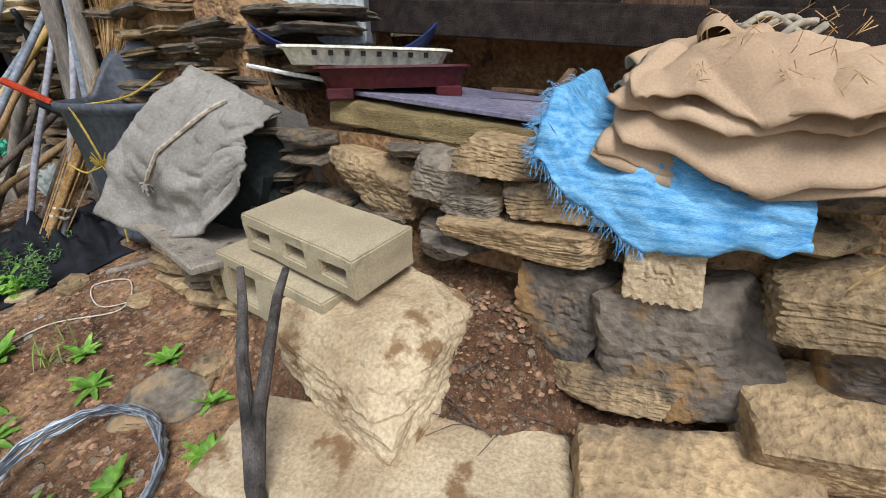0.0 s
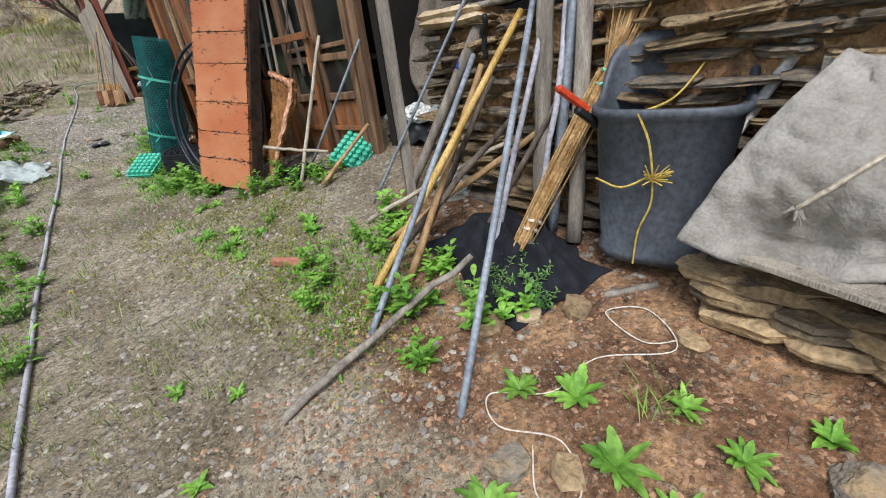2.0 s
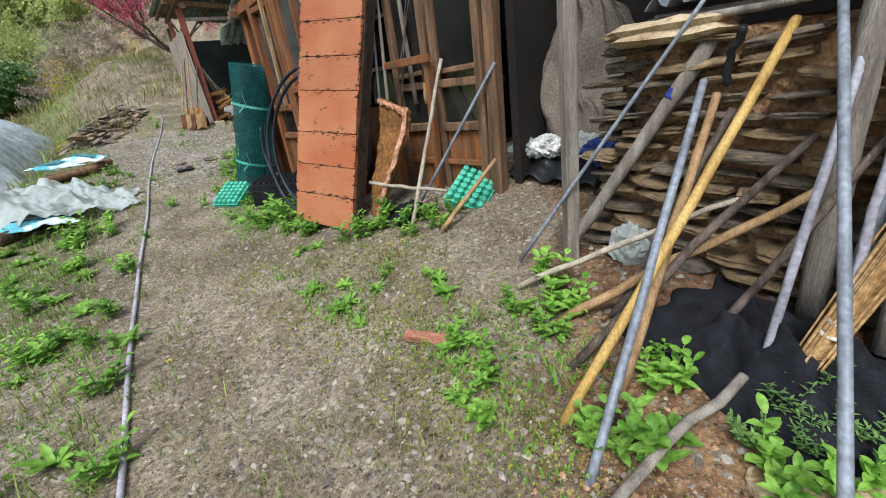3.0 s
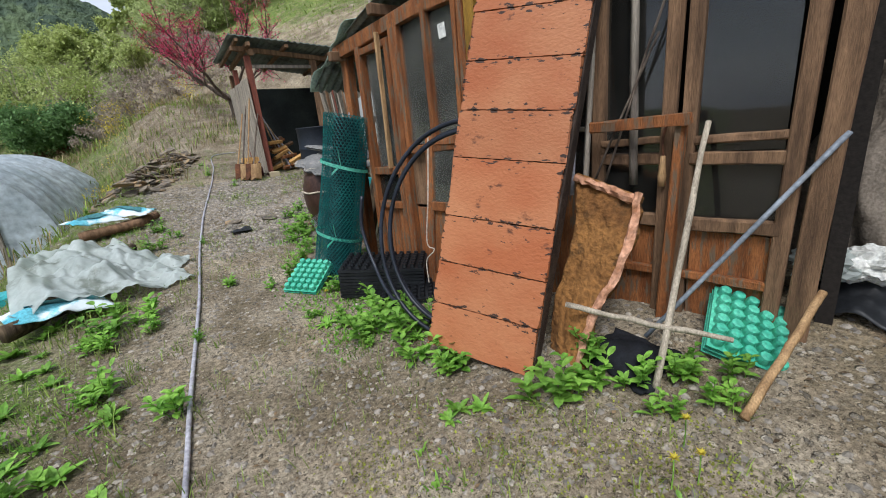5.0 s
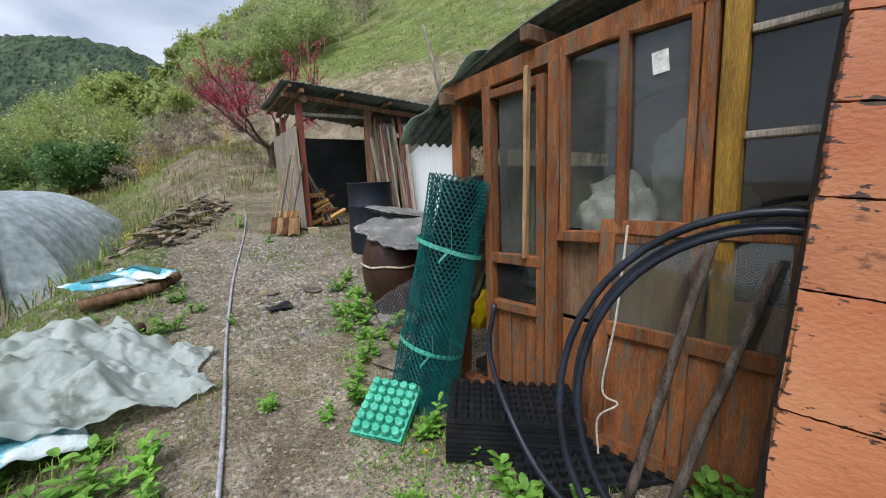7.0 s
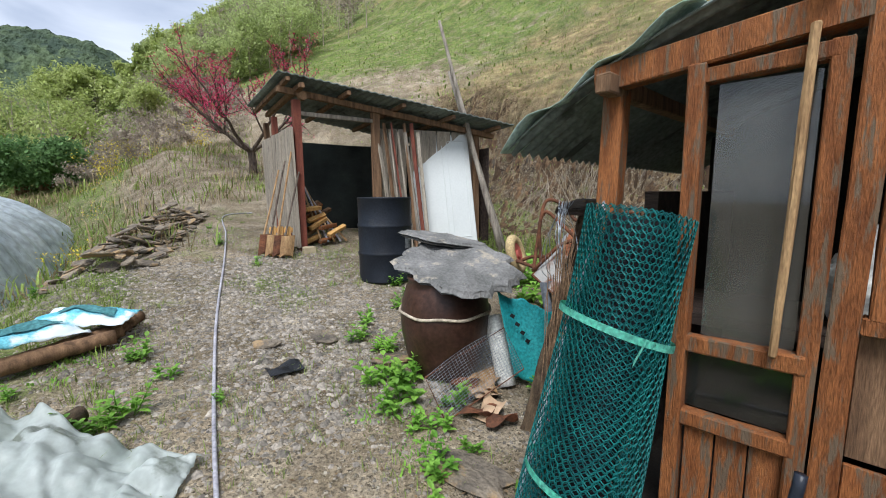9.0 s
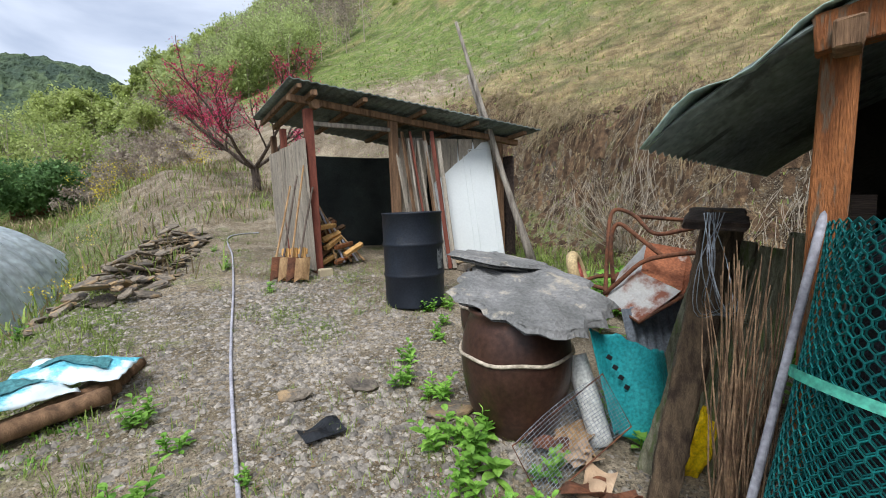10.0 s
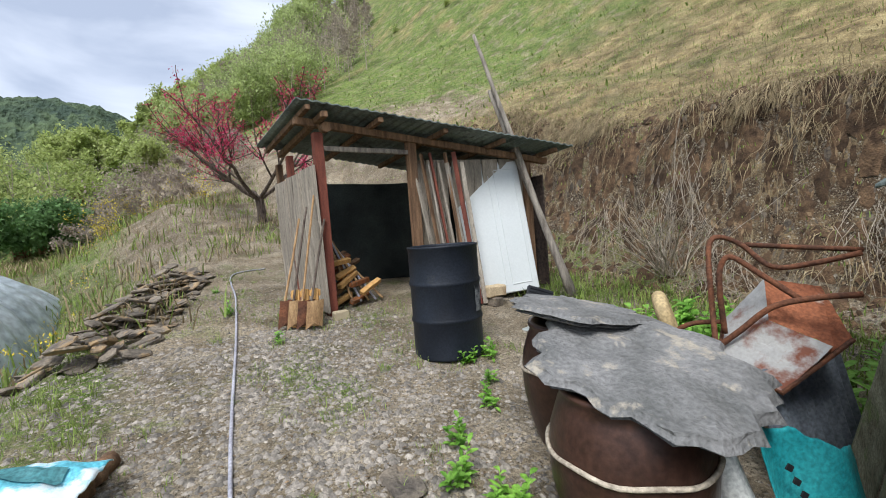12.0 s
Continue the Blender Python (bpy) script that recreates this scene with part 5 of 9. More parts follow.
add_sheet(bm, 70, 60, felt_fn, 0.006)
part("cover", bm, M["felt"], felt, smooth=True)
bm = bmesh.new()
add_sheet(bm, 16, 16, lambda u, v: Vector((0.885 + 0.06 * v, 1.34 - 0.45 * u, 0.95 - 0.11 * u - 0.35 * v)))
part("cover_back", bm, M["felt"], felt)
bm = bmesh.new()
add_tube(bm, [felt_fn(0.62 - 0.32 * t, 0.10 + 0.62 * t) + Vector((-0.012, 0, 0.006)) for t in [k / 9 for k in range(10)]], 0.006, seg=6)
part("cord", bm, M["rope"], felt, "grey cord")
bm = bmesh.new()
kp = felt_fn(0.30, 0.72)
for k in range(12):
    d = 0.55 * Vector((cr.uniform(-0.05, 0.0), cr.uniform(-0.05, 0.05), cr.uniform(-0.06, 0.02)))
    add_tube(bm, [kp, kp + d * 0.5 + Vector((-0.01, 0, 0.008)), kp + d], 0.007, 0.003, seg=4)
part("knot", bm, M["felt"], felt)
bm = bmesh.new()
add_box(bm, (0.30, 0.56, 0.02), pose(0.70, 1.18, 0.505, 0, 6, -14), 0.002, 0.004)
ob = tagged(part("white_board", bm, M["plank_grey"], None), "grey-white board under the felt-covered heap", "board")
bm = bmesh.new()
add_boulder(bm, 0.11, 0.19, 0.34, pose(0.84, 1.17, 0.62), seed=9, sub=3)
tagged(part("covered_heap", bm, M["dark_cloth"], None), "heap hidden under the felt blanket", "heap")
for k in range(9):
    bm = bmesh.new()
    add_slab(bm, 0.15, 0.13, 0.045, pose(0.73 + 0.02 * (k % 3), 1.02 + 0.07 * k * 0.7, 0.31 + 0.045 * (k % 3), cr.uniform(-5, 5), 4, cr.uniform(0, 90)), n=12, layers=4, seed=k + 300, square=0.5)
    tagged(part("flat_stone", bm, M["slate_tan"], None), "flat brown stone under the white board", "stone", "stones by the terrace")


def coil_of(name, at, R, r, turns, mk, label, cat, jitter=0.006, flat=0.012, arc=1.0, seed=1, seg=6, lump=0.1):
    q = random.Random(seed)
    pts = []
    n = int(36 * turns)
    for k in range(n + 1):
        a = 2 * math.pi * k / 36 * arc
        rr = R * (1 + lump * 0.3 * math.sin(k * 0.013 * 7 + seed)) + q.uniform(-jitter, jitter)
        pts.append((rr * math.cos(a), rr * math.sin(a), flat * math.sin(k * 0.07) + 0.25 * flat * (k // 36) + q.uniform(-jitter, jitter) * 0.3))
    bm = bmesh.new()
    add_tube(bm, pts, r, seg=seg)
    ob = part(name, bm, M[mk], None, smooth=True)
    ob.matrix_world = at
    return tagged(ob, label, cat)


coil_of("wire_coil", pose(0.13, 0.94, ground_z(0.13, 0.94) + 0.025, 8, -12, 0), 0.17, 0.0026, 11, "galv", "coil of galvanised wire lying on the earth", "wire coil", 0.008, 0.010, seed=3)
coil_of("cable_coil", pose(0.72, 0.93, 0.50, 60, 0, 70), 0.10, 0.005, 5, "hose_black", "tangled coil of thin black cable", "cable coil", 0.02, 0.02, seed=5)

# bin
binb = thing("plastic_bin", pose(0.85, 1.66, 0.355, 0, 0, 14) @ Matrix.Diagonal((0.95, 0.95, 1.12, 1)), "charcoal plastic bin holding tools and tied with yellow string", "bin")
bm = bmesh.new()


def bin_ring(z, a, b):
    out = []
    for k in range(36):
        t = 2 * math.pi * k / 36
        c, s = math.cos(t), math.sin(t)
        q = (abs(c) ** 3.5 + abs(s) ** 3.5) ** (-1 / 3.5)
        back = 0.16 * sst(0.0, 0.85, c) * sst(0.3, 0.45, z)
        out.append(bm.verts.new((a * q * c, b * q * s, z + back)))
    return out


rr = [bin_ring(*p) for p in ((0.0, 0.135, 0.16), (0.02, 0.15, 0.178), (0.035, 0.15, 0.178), (0.04, 0.143, 0.17), (0.42, 0.175, 0.205), (0.43, 0.188, 0.22), (0.448, 0.188, 0.22), (0.45, 0.178, 0.208), (0.43, 0.168, 0.198), (0.05, 0.135, 0.16))]
for a, b in zip(rr, rr[1:]):
    for k in range(36):
        bm.faces.new((a[k], a[(k + 1) % 36], b[(k + 1) % 36], b[k]))
bm.faces.new(rr[0][::-1])
bm.faces.new(rr[-1])
part("shell", bm, M["bin"], binb, smooth=True)
for y in (-0.07, 0.05):
    bm = bmesh.new()
    add_tube(bm, [(0.13, y, 0.43), (0.165, y, 0.43)], 0.018, seg=12)
    part("boss", bm, M["bin"], binb)
bm = bmesh.new()
add_tube(bm, curve_pts([(-0.185, 0.06, 0.44), (-0.19, 0.02, 0.36), (-0.18, 0.00, 0.22), (-0.172, 0.03, 0.12), (-0.178, 0.035, 0.02)], 6), 0.0035, seg=5)
add_tube(bm, curve_pts([(-0.182, 0.17, 0.27), (-0.188, 0.09, 0.25), (-0.19, 0.01, 0.285), (-0.186, -0.05, 0.30)], 6), 0.003, seg=5)
add_tube(bm, curve_pts([(-0.185, 0.06, 0.44), (-0.02, -0.02, 0.46), (0.16, -0.10, 0.56)], 6), 0.0035, seg=5)
for k in range(22):
    p = Vector((-0.19, 0.005, 0.275))
    d = Vector((cr.uniform(-0.025, 0), cr.uniform(-0.06, 0.03), cr.uniform(-0.01, 0.045)))
    add_tube(bm, [p, p + d], 0.0018, seg=4)
part("string", bm, M["string_yellow"], binb, "frayed yellow string")
saw = thing("hand_saw", pose(0, 0, 0), "hand saw with a red and black handle stuck in the bin", "saw")
bm = bmesh.new()
add_box(bm, (0.03, 0.022, 0.13), frame_of((0.61, 1.88, 0.92), (0.79, 1.78, 0.76)) @ pose(0, 0, 0.05), 0.001, 0.008)
part("handle", bm, M["red_plastic"], saw, "red plastic grip")
bm = bmesh.new()
add_box(bm, (0.032, 0.024, 0.15), frame_of((0.61, 1.88, 0.90), (0.79, 1.78, 0.74)) @ pose(0, 0, 0.14), 0.001, 0.008)
part("sheath", bm, M["black_plastic"], saw)
bm = bmesh.new()
add_box(bm, (0.04, 0.003, 0.2), frame_of((0.61, 1.88, 0.90), (0.79, 1.78, 0.74)) @ pose(0, 0, 0.3))
part("blade", bm, M["steel"], saw)


def pole(name, a, b, r0, r1, mk, label, cat, bend=0.01, seed=0, wob=0.05, seg=9, group=""):
    bm = bmesh.new()
    add_tube(bm, stick_pts(a, b, bend, 9, seed), r0, r1, seg, wob)
    return tagged(part(name, bm, M[mk], None, smooth=True), label, cat, group)


spade = thing("garden_tool", pose(0, 0, 0), "tool with a white shaft and green end standing in the bin", "tool")
bm = bmesh.new()
add_tube(bm, stick_pts((0.80, 1.60, 0.50), (1.00, 1.38, 1.02), 0.003, 5, 4), 0.014, 0.016, 10)
part("shaft", bm, M["white_plastic"], spade)
bm = bmesh.new()
add_tube(bm, [(0.99, 1.39, 1.00), (1.01, 1.37, 1.045)], 0.02, 0.019, 10)
part("end_cap", bm, M["mint"], spade)

# posts, poles and sticks against the wall
G = "poles leaning on the wall"
pole("wooden_post", (0.83, 2.10, 0.34), (0.96, 2.14, 1.50), 0.034, 0.030, "wood_grey", "weathered grey round post standing against the wall", "post", 0.012, 1)
pole("wooden_post", (0.80, 1.93, 0.33), (0.97, 2.00, 1.50), 0.030, 0.027, "wood_grey", "weathered grey round post with knots", "post", 0.010, 2)
pole("aluminium_pole", (-0.02, 1.80, 0.115), (1.02, 2.24, 1.26), 0.012, 0.012, "steel", "long grey metal pole with a rusty foot leaning on the wall", "pole", 0.002, 3, 0.0, group=G)
pole("bamboo_pole", (0.12, 2.45, 0.175), (1.02, 2.32, 1.16), 0.016, 0.014, "bamboo", "yellow bamboo pole leaning on the wall", "pole", 0.006, 4, 0.04, group=G)
pole("tool_pole", (0.01, 2.29, 0.14), (0.92, 2.50, 1.02), 0.013, 0.012, "steel", "grey tool shaft with a worn brown end", "pole", 0.004, 5, 0.02, group=G)
pole("forked_log", (-0.34, 2.25, 0.11), (0.42, 2.13, 0.37), 0.015, 0.012, "wood_grey", "forked grey branch lying on the weeds", "branch", 0.03, 6, 0.1)
pole("mallet_pole", (0.78, 2.90, 0.40), (1.00, 2.52, 1.14), 0.024, 0.027, "wood_grey", "thick grey stake with a blue band", "stake", 0.006, 7, 0.05, group=G)
pole("blue_band", (0.945, 2.61, 0.962), (0.962, 2.585, 1.01), 0.0275, 0.0275, "navy", "blue tape band round a stake", "tape", 0.0, 7, 0.0)
pole("thin_rod", (0.62, 3.05, 0.34), (0.98, 2.50, 1.32), 0.008, 0.007, "steel", "thin grey metal rod leaning on the wall", "rod", 0.002, 8, 0.0, group=G)
pole("brown_stick", (0.30, 2.38, 0.24), (0.92, 2.46, 0.98), 0.017, 0.013, "stick_tan", "brown stick leaning on the wall", "stick", 0.015, 9, group=G)
pole("brown_stick", (0.55, 2.55, 0.30), (0.94, 2.42, 0.93), 0.015, 0.012, "bark", "dark brown stick leaning on the wall", "stick", 0.015, 10, group=G)
pole("brown_stick", (0.45, 2.70, 0.27), (0.95, 2.08, 0.78), 0.017, 0.013, "stick_tan", "tan stick leaning low on the wall", "stick", 0.02, 11, group=G)
pole("brown_stick", (0.50, 2.95, 0.30), (0.93, 2.34, 0.66), 0.013, 0.010, "stick_pale", "pale stick leaning low on the wall", "stick", 0.02, 12, group=G)
pole("brown_stick", (0.28, 2.55, 0.22), (0.93, 2.20, 0.86), 0.016, 0.012, "bark", "dark stick leaning on the wall", "stick", 0.02, 13, group=G)
pole("blue_pole", (0.52, 2.12, 0.28), (0.98, 2.14, 1.24), 0.011, 0.011, "hose_grey", "bluish grey plastic pole leaning on the wall", "pole", 0.012, 14, 0.0, group=G)
pole("blue_pole", (0.60, 2.02, 0.30), (0.97, 2.08, 1.22), 0.011, 0.011, "hose_grey", "dark bluish pole leaning on the wall", "pole", 0.018, 15, 0.0, group=G)
pole("brown_stick", (0.62, 2.28, 0.30), (1.0, 1.98, 1.06), 0.013, 0.010, "bark", "dark crooked stick among the poles", "stick", 0.02, 16, group=G)
pole("metal_bracket", (0.93, 2.44, 1.00), (0.90, 2.40, 1.16), 0.012, 0.012, "black_plastic", "black metal hook on the wall", "hook", 0.02, 17)
bm = bmesh.new()
beam_between(bm, (0.76, 2.88, 0.32), (0.82, 2.95, 1.75), 0.052, 0.052, spin=0.3)
tagged(part("timber_post", bm, M["wood_grey"], None), "squared grey timber post propping the eaves", "post")
pole("grey_rail", (0.80, 2.03, 0.35), (0.93, 2.03, 1.2), 0.02, 0.02, "steel", "flat grey metal rail against the wall", "rail", 0.0, 18, 0.0, 4)
# forked prop in the foreground
prop = thing("forked_prop", pose(0, 0, 0), "charred grey forked wooden prop standing in the earth", "wooden prop")
bm = bmesh.new()
add_tube(bm, [(0.19, 0.42, 0.05), (0.22, 0.46, 0.2), (0.25, 0.50, 0.33), (0.285, 0.525, 0.42), (0.34, 0.585, 0.50), (0.40, 0.635, 0.57), (0.44, 0.675, 0.622)], 0.021, 0.007, 10, 0.08)
part("stem", bm, M["charred"], prop)
bm = bmesh.new()
add_tube(bm, [(0.255, 0.495, 0.34), (0.30, 0.515, 0.44), (0.375, 0.55, 0.52), (0.44, 0.585, 0.58), (0.49, 0.607, 0.612)], 0.014, 0.007, 10, 0.08)
part("branch", bm, M["charred"], prop)

# broom of twigs
broom = thing("twig_broom", pose(0, 0, 0), "tall besom broom of tan twigs tied with green cord", "broom")
b0, b1, b2 = Vector((0.60, 2.04, 0.36)), Vector((0.93, 1.89, 0.93)), Vector((1.14, 1.80, 1.42))
bm = bmesh.new()
bq = random.Random(8)
for k in range(60):
    o = Vector((bq.gauss(0, 0.014), bq.gauss(0, 0.014), bq.gauss(0, 0.01)))
    add_tube(bm, [b0 + o * 1.0, b0.lerp(b1, 0.5) + o * 1.3, b1 + o * 1.2], 0.003, 0.0028, 4, cap=False)
part("handle", bm, M["straw"], broom)
bm = bmesh.new()
ax = (b2 - b1).normalized()
for k in range(420):
    a = bq.uniform(0, 6.283)
    r_ = bq.random() ** 0.6
    side = Vector((math.cos(a), math.sin(a) * 1.1, -0.35 * math.cos(a)))
    side -= ax * side.dot(ax)
    p0 = b1 + side * 0.02 * r_
    p2 = b1 + ax * bq.uniform(0.35, 0.56) + side * 0.16 * r_
    p1 = p0.lerp(p2, 0.5) - side * 0.02 + Vector((bq.gauss(0, 0.006), bq.gauss(0, 0.006), 0))
    add_tube(bm, [p0, p1, p2], 0.0018, 0.0007, 3, cap=False)
part("bristles", bm, M["straw"], broom)
for t, mk in ((1.0, "mint_tape"), (0.93, "mint_tape"), (0.12, "string_white"), (0.17, "string_white")):
    bm = bmesh.new()
    c = b0.lerp(b1, t)
    fr_ = frame_of(c, c + ax)
    add_tube(bm, [fr_ @ Vector((0.026 * math.cos(k * 0.35), 0.026 * math.sin(k * 0.35), 0.004 * math.sin(k))) for k in range(37)], 0.005, seg=5)
    part("tie", bm, M[mk], broom)

# black netting on the ground
bm = bmesh.new()


def cloth_heap(cx, cy, lx, ly, hz, seed, rot=0.0, fold=0.5):
    def fn(u, v):
        a, b = (u - 0.5) * 2, (v - 0.5) * 2
        rad = min(1.0, math.hypot(a, b))
        lim = 1 + 0.25 * noise.noise(Vector((2 * a, 2 * b, seed)))
        x, y = a * lx * lim, b * ly * lim
        xx = cx + x * math.cos(rot) - y * math.sin(rot)
        yy = cy + x * math.sin(rot) + y * math.cos(rot)
        h = hz * (1 - rad ** 2) ** 1.0 if rad < 1 else 0
        r = abs(fbm(a * 2.1 + seed, b * 2.1, 1.3)) * fold
        return Vector((xx, yy, ground_z(xx, yy) + 0.012 + h * (0.55 + r) + 0.03 * fold * (1 - rad) * math.sin(9 * a + 5 * b + seed)))
    return fn


add_sheet(bm, 70, 54, cloth_heap(0.62, 2.12, 0.21, 0.34, 0.10, 3, -0.3, 1.2), 0.004)
tagged(part("black_netting", bm, M["black_cloth"], None, smooth=True), "crumpled black shade netting heaped on the ground", "netting")

# ---- the open bay between the wall and the glazed front ----
bm = bmesh.new()


def tarp_fn(u, v):
    a = (u - 0.5) * 2
    w = 0.46 * (1 - 0.45 * v ** 2)
    crease = 0.10 * abs(fbm(a * 1.5 + 4, v * 1.7)) + 0.05 * abs(fbm(a * 3.5, v * 3.2 + 2)) + 0.02 * math.sin(9 * a + 6 * v + 3 * fbm(a, v))
    return Vector((1.76 - 0.26 * math.cos(a * 1.4) * (1 - 0.6 * v) - crease, 3.50 - a * w - 0.03 * math.sin(9 * v), 0.46 + 0.98 * v * (1 - 0.12 * a * a) + 0.05 * fbm(a * 1.5, v * 3)))


add_sheet(bm, 70, 70, tarp_fn, 0.005)
tagged(part("tarpaulin", bm, M["burlap"], None, smooth=True), "dusty brown tarpaulin wrapped round a tall stack", "tarpaulin")
bm = bmesh.new()
add_sheet(bm, 40, 30, lambda u, v: Vector((1.25 + 0.5 * v, 3.10 + 0.62 * u, 0.50 + 0.10 * math.sin(3.1 * v) * (0.6 + abs(fbm(u * 4, v * 4))) + 0.02 * math.sin(20 * u))), 0.004)
tagged(part("black_bag", bm, M["black_plastic"], None, smooth=True), "heap of black plastic bags in the bay", "plastic bag")
for k, (x, y, mk, lab) in enumerate(((1.42, 3.55, "white_plastic", "crumpled white plastic bag"), (1.50, 3.34, "film", "crumpled clear plastic bag in the bay"), (1.40, 3.16, "navy", "crumpled blue plastic bag"), (1.36, 3.66, "film", "crumpled grey plastic bag"))):
    bm = bmesh.new()
    bmesh.ops.create_icosphere(bm, subdivisions=4, radius=0.1)
    for v in bm.verts:
        d = v.co.normalized()
        v.co *= 1 + 0.4 * noise.noise(d * 3 + Vector((k, 0, 0))) + 0.18 * noise.noise(d * 8)
        v.co.z *= 0.65
    ob = part("plastic_bag", bm, M[mk], None)
    ob.matrix_world = pose(x, y, 0.655, 0, 0, 30 * k)
    tagged(ob, lab, "plastic bag", "bags in the bay")
bm = bmesh.new()
bmesh.ops.create_icosphere(bm, subdivisions=4, radius=0.09)
for v in bm.verts:
    d = v.co.normalized()
    v.co *= 1 + 0.25 * noise.noise(d * 4) + 0.1 * noise.noise(d * 10)
ob = part("plastic_bag", bm, M["film"], None)
ob.matrix_world = pose(0.92, 2.70, 0.40)
tagged(ob, "full clear plastic bag at the foot of the wall", "plastic bag")
# things stuffed on top of the pier
bm = bmesh.new()
add_sheet(bm, 60, 6, lambda u, v: Vector((1.0 + 0.5 * v, 1.65 + 1.1 * u, 1.27 + 0.02 * math.sin(u * 1.1 * 2 * math.pi / 0.07))), 0.003)
tagged(part("roof_sheet", bm, M["steel"], None), "piece of grey corrugated sheet on the stone pier", "metal sheet")
for k in range(7):
    pole("stored_stick", (0.98 + 0.05 * k, 2.75, 1.20 + 0.012 * (k % 3)), (1.02 + 0.04 * k, 1.9 + 0.1 * k, 1.22 + 0.015 * (k % 2)), 0.013, 0.01, ("wood_grey", "bark", "stick_pale")[k % 3], "old stick stored on top of the stone pier", "stick", 0.01, 40 + k, group="sticks on the pier")
bm = bmesh.new()
add_slab(bm, 0.13, 0.20, 0.07, pose(1.03, 2.66, 1.175, 0, 3, 8), n=16, layers=4, seed=77, square=0.8)
tagged(part("cap_stone", bm, M["cream_stone"], None), "pale flat stone capping the pier", "stone")

# ---- leaning on the front beside the panel ----
FB = [Vector((0.80, 4.36, 1.05)), Vector((0.82, 4.09, 0.97)), Vector((0.49, 4.13, 0.33)), Vector((0.53, 4.30, 0.33))]
foam = thing("fibreboard", pose(0, 0, 0), "rotting yellow-brown insulation board with a torn skin", "board")


def foam_fn(u, v, off=0.0):
    p = FB[3].lerp(FB[2], u).lerp(FB[0].lerp(FB[1], u), v)
    e = 0.018 * fbm(u * 5 + 3, v * 9) * (1 if 0.05 < u < 0.95 else 1.8)
    return p + Vector((-0.95, -0.25, 0.3)).normalized() * (off + 0.6 * e) + Vector((0, 0.02 * math.sin(7 * v), 0))


bm = bmesh.new()
add_sheet(bm, 26, 50, foam_fn, 0.035)
part("core", bm, M["foam_skin"], foam, smooth=True)
bm = bmesh.new()
add_tube(bm, [foam_fn(0.97, v / 20, 0.012) + Vector((0, -0.01, 0.006 * math.sin(v))) for v in range(21)], 0.013, 0.017, 7, 0.4)
add_tube(bm, [foam_fn(u / 12, 0.97, 0.012) + Vector((0, 0, 0.005 * fbm(u * 0.9, 3))) for u in range(13)], 0.015, 0.020, 7, 0.4)
part("torn_edge", bm, pmat("torn_card", rgb("9a6a4c"), rgb("d3a184"), 20, 0.95, 0.6, fine=60), foam, "frayed pale red-brown edge")


def egg_tray(m, label):
    t = thing("egg_tray", m, label, "egg tray", "egg trays")
    n1, n2, p = 6, 5, 0.048
    for layer in range(3):
        bm = bmesh.new()
        add_box(bm, (n1 * p + 0.012, n2 * p + 0.012, 0.004), pose(0, 0, 0.012 + 0.02 * layer))
        part("sheet", bm, M["mint"], t)
    for i in range(n1):
        for j in range(n2):
            bm = bmesh.new()
            lathe(bm, [(0.0225, 0.0), (0.022, 0.022), (0.019, 0.034), (0.010, 0.037), (0.0, 0.037)], 8, pose((i - (n1 - 1) / 2) * p, (j - (n2 - 1) / 2) * p, 0.052, 0, 0, 22))
            part("cup", bm, M["mint"], t)
    return t


egg_tray(pose(0.99, 3.78, 0.435, 22, -24, 20), "stack of mint green plastic egg trays by the house")
egg_tray(pose(0.04, 6.12, 0.315, 4, -26, 40), "mint green plastic egg tray tipped on the weeds")

sp = "sticks beside the panel"
pole("peeled_stick", (0.58, 3.87, 0.33), (1.02, 3.97, 1.22), 0.013, 0.010, "stick_pale", "pale peeled stick leaning on the house front", "stick", 0.012, 61, 0.08, group=sp)
pole("metal_rod", (0.77, 4.02, 0.42), (1.09, 3.60, 1.16), 0.009, 0.009, "steel", "grey metal rod leaning on the house front", "rod", 0.0, 62, 0.0, group=sp)
pole("brown_stick", (0.62, 3.62, 0.36), (1.02, 3.58, 0.66), 0.014, 0.012, "stick_tan", "brown stick leaning across the egg trays", "stick", 0.008, 63, group=sp)
pole("dry_branch", (0.53, 4.22, 0.57), (0.76, 3.72, 0.53), 0.011, 0.009, "stick_pale", "dry crooked branch lying across the weeds", "branch", 0.015, 64, 0.2)
pole("grey_lath", (0.80, 4.36, 0.5), (0.93, 4.38, 1.9), 0.014, 0.013, "wood_grey", "grey lath standing behind the panel", "lath", 0.004, 65, 0.03, 4, sp)
pole("grey_lath", (0.97, 4.22, 0.98), (0.96, 4.24, 1.9), 0.017, 0.015, "wood_grey", "grey lath hanging on the house front", "lath", 0.004, 66, 0.03, 4, sp)
pole("thin_cane", (0.93, 4.33, 0.98), (0.99, 4.05, 1.9), 0.005, 0.004, "bark", "thin cane leaning behind the panel", "cane", 0.006, 67, group=sp)
pole("thin_cane", (0.90, 4.36, 1.0), (0.97, 4.14, 1.55), 0.005, 0.004, "bark", "thin cane leaning behind the panel", "cane", 0.006, 68, group=sp)
pole("blue_rod", (0.80, 4.40, 0.95), (0.90, 4.43, 1.75), 0.008, 0.008, "hose_grey", "bluish rods standing behind the panel", "rod", 0.0, 69, 0.0, group=sp)
hoe = thing("hand_hoe", (0.97, 4.10, 1.04), "small hand hoe with a wooden handle hanging on the bar", "hoe")
bm = bmesh.new()
lathe(bm, [(0.0, -0.06), (0.014, -0.058), (0.016, -0.02), (0.011, 0.03), (0.009, 0.06), (0.0, 0.062)], 12)
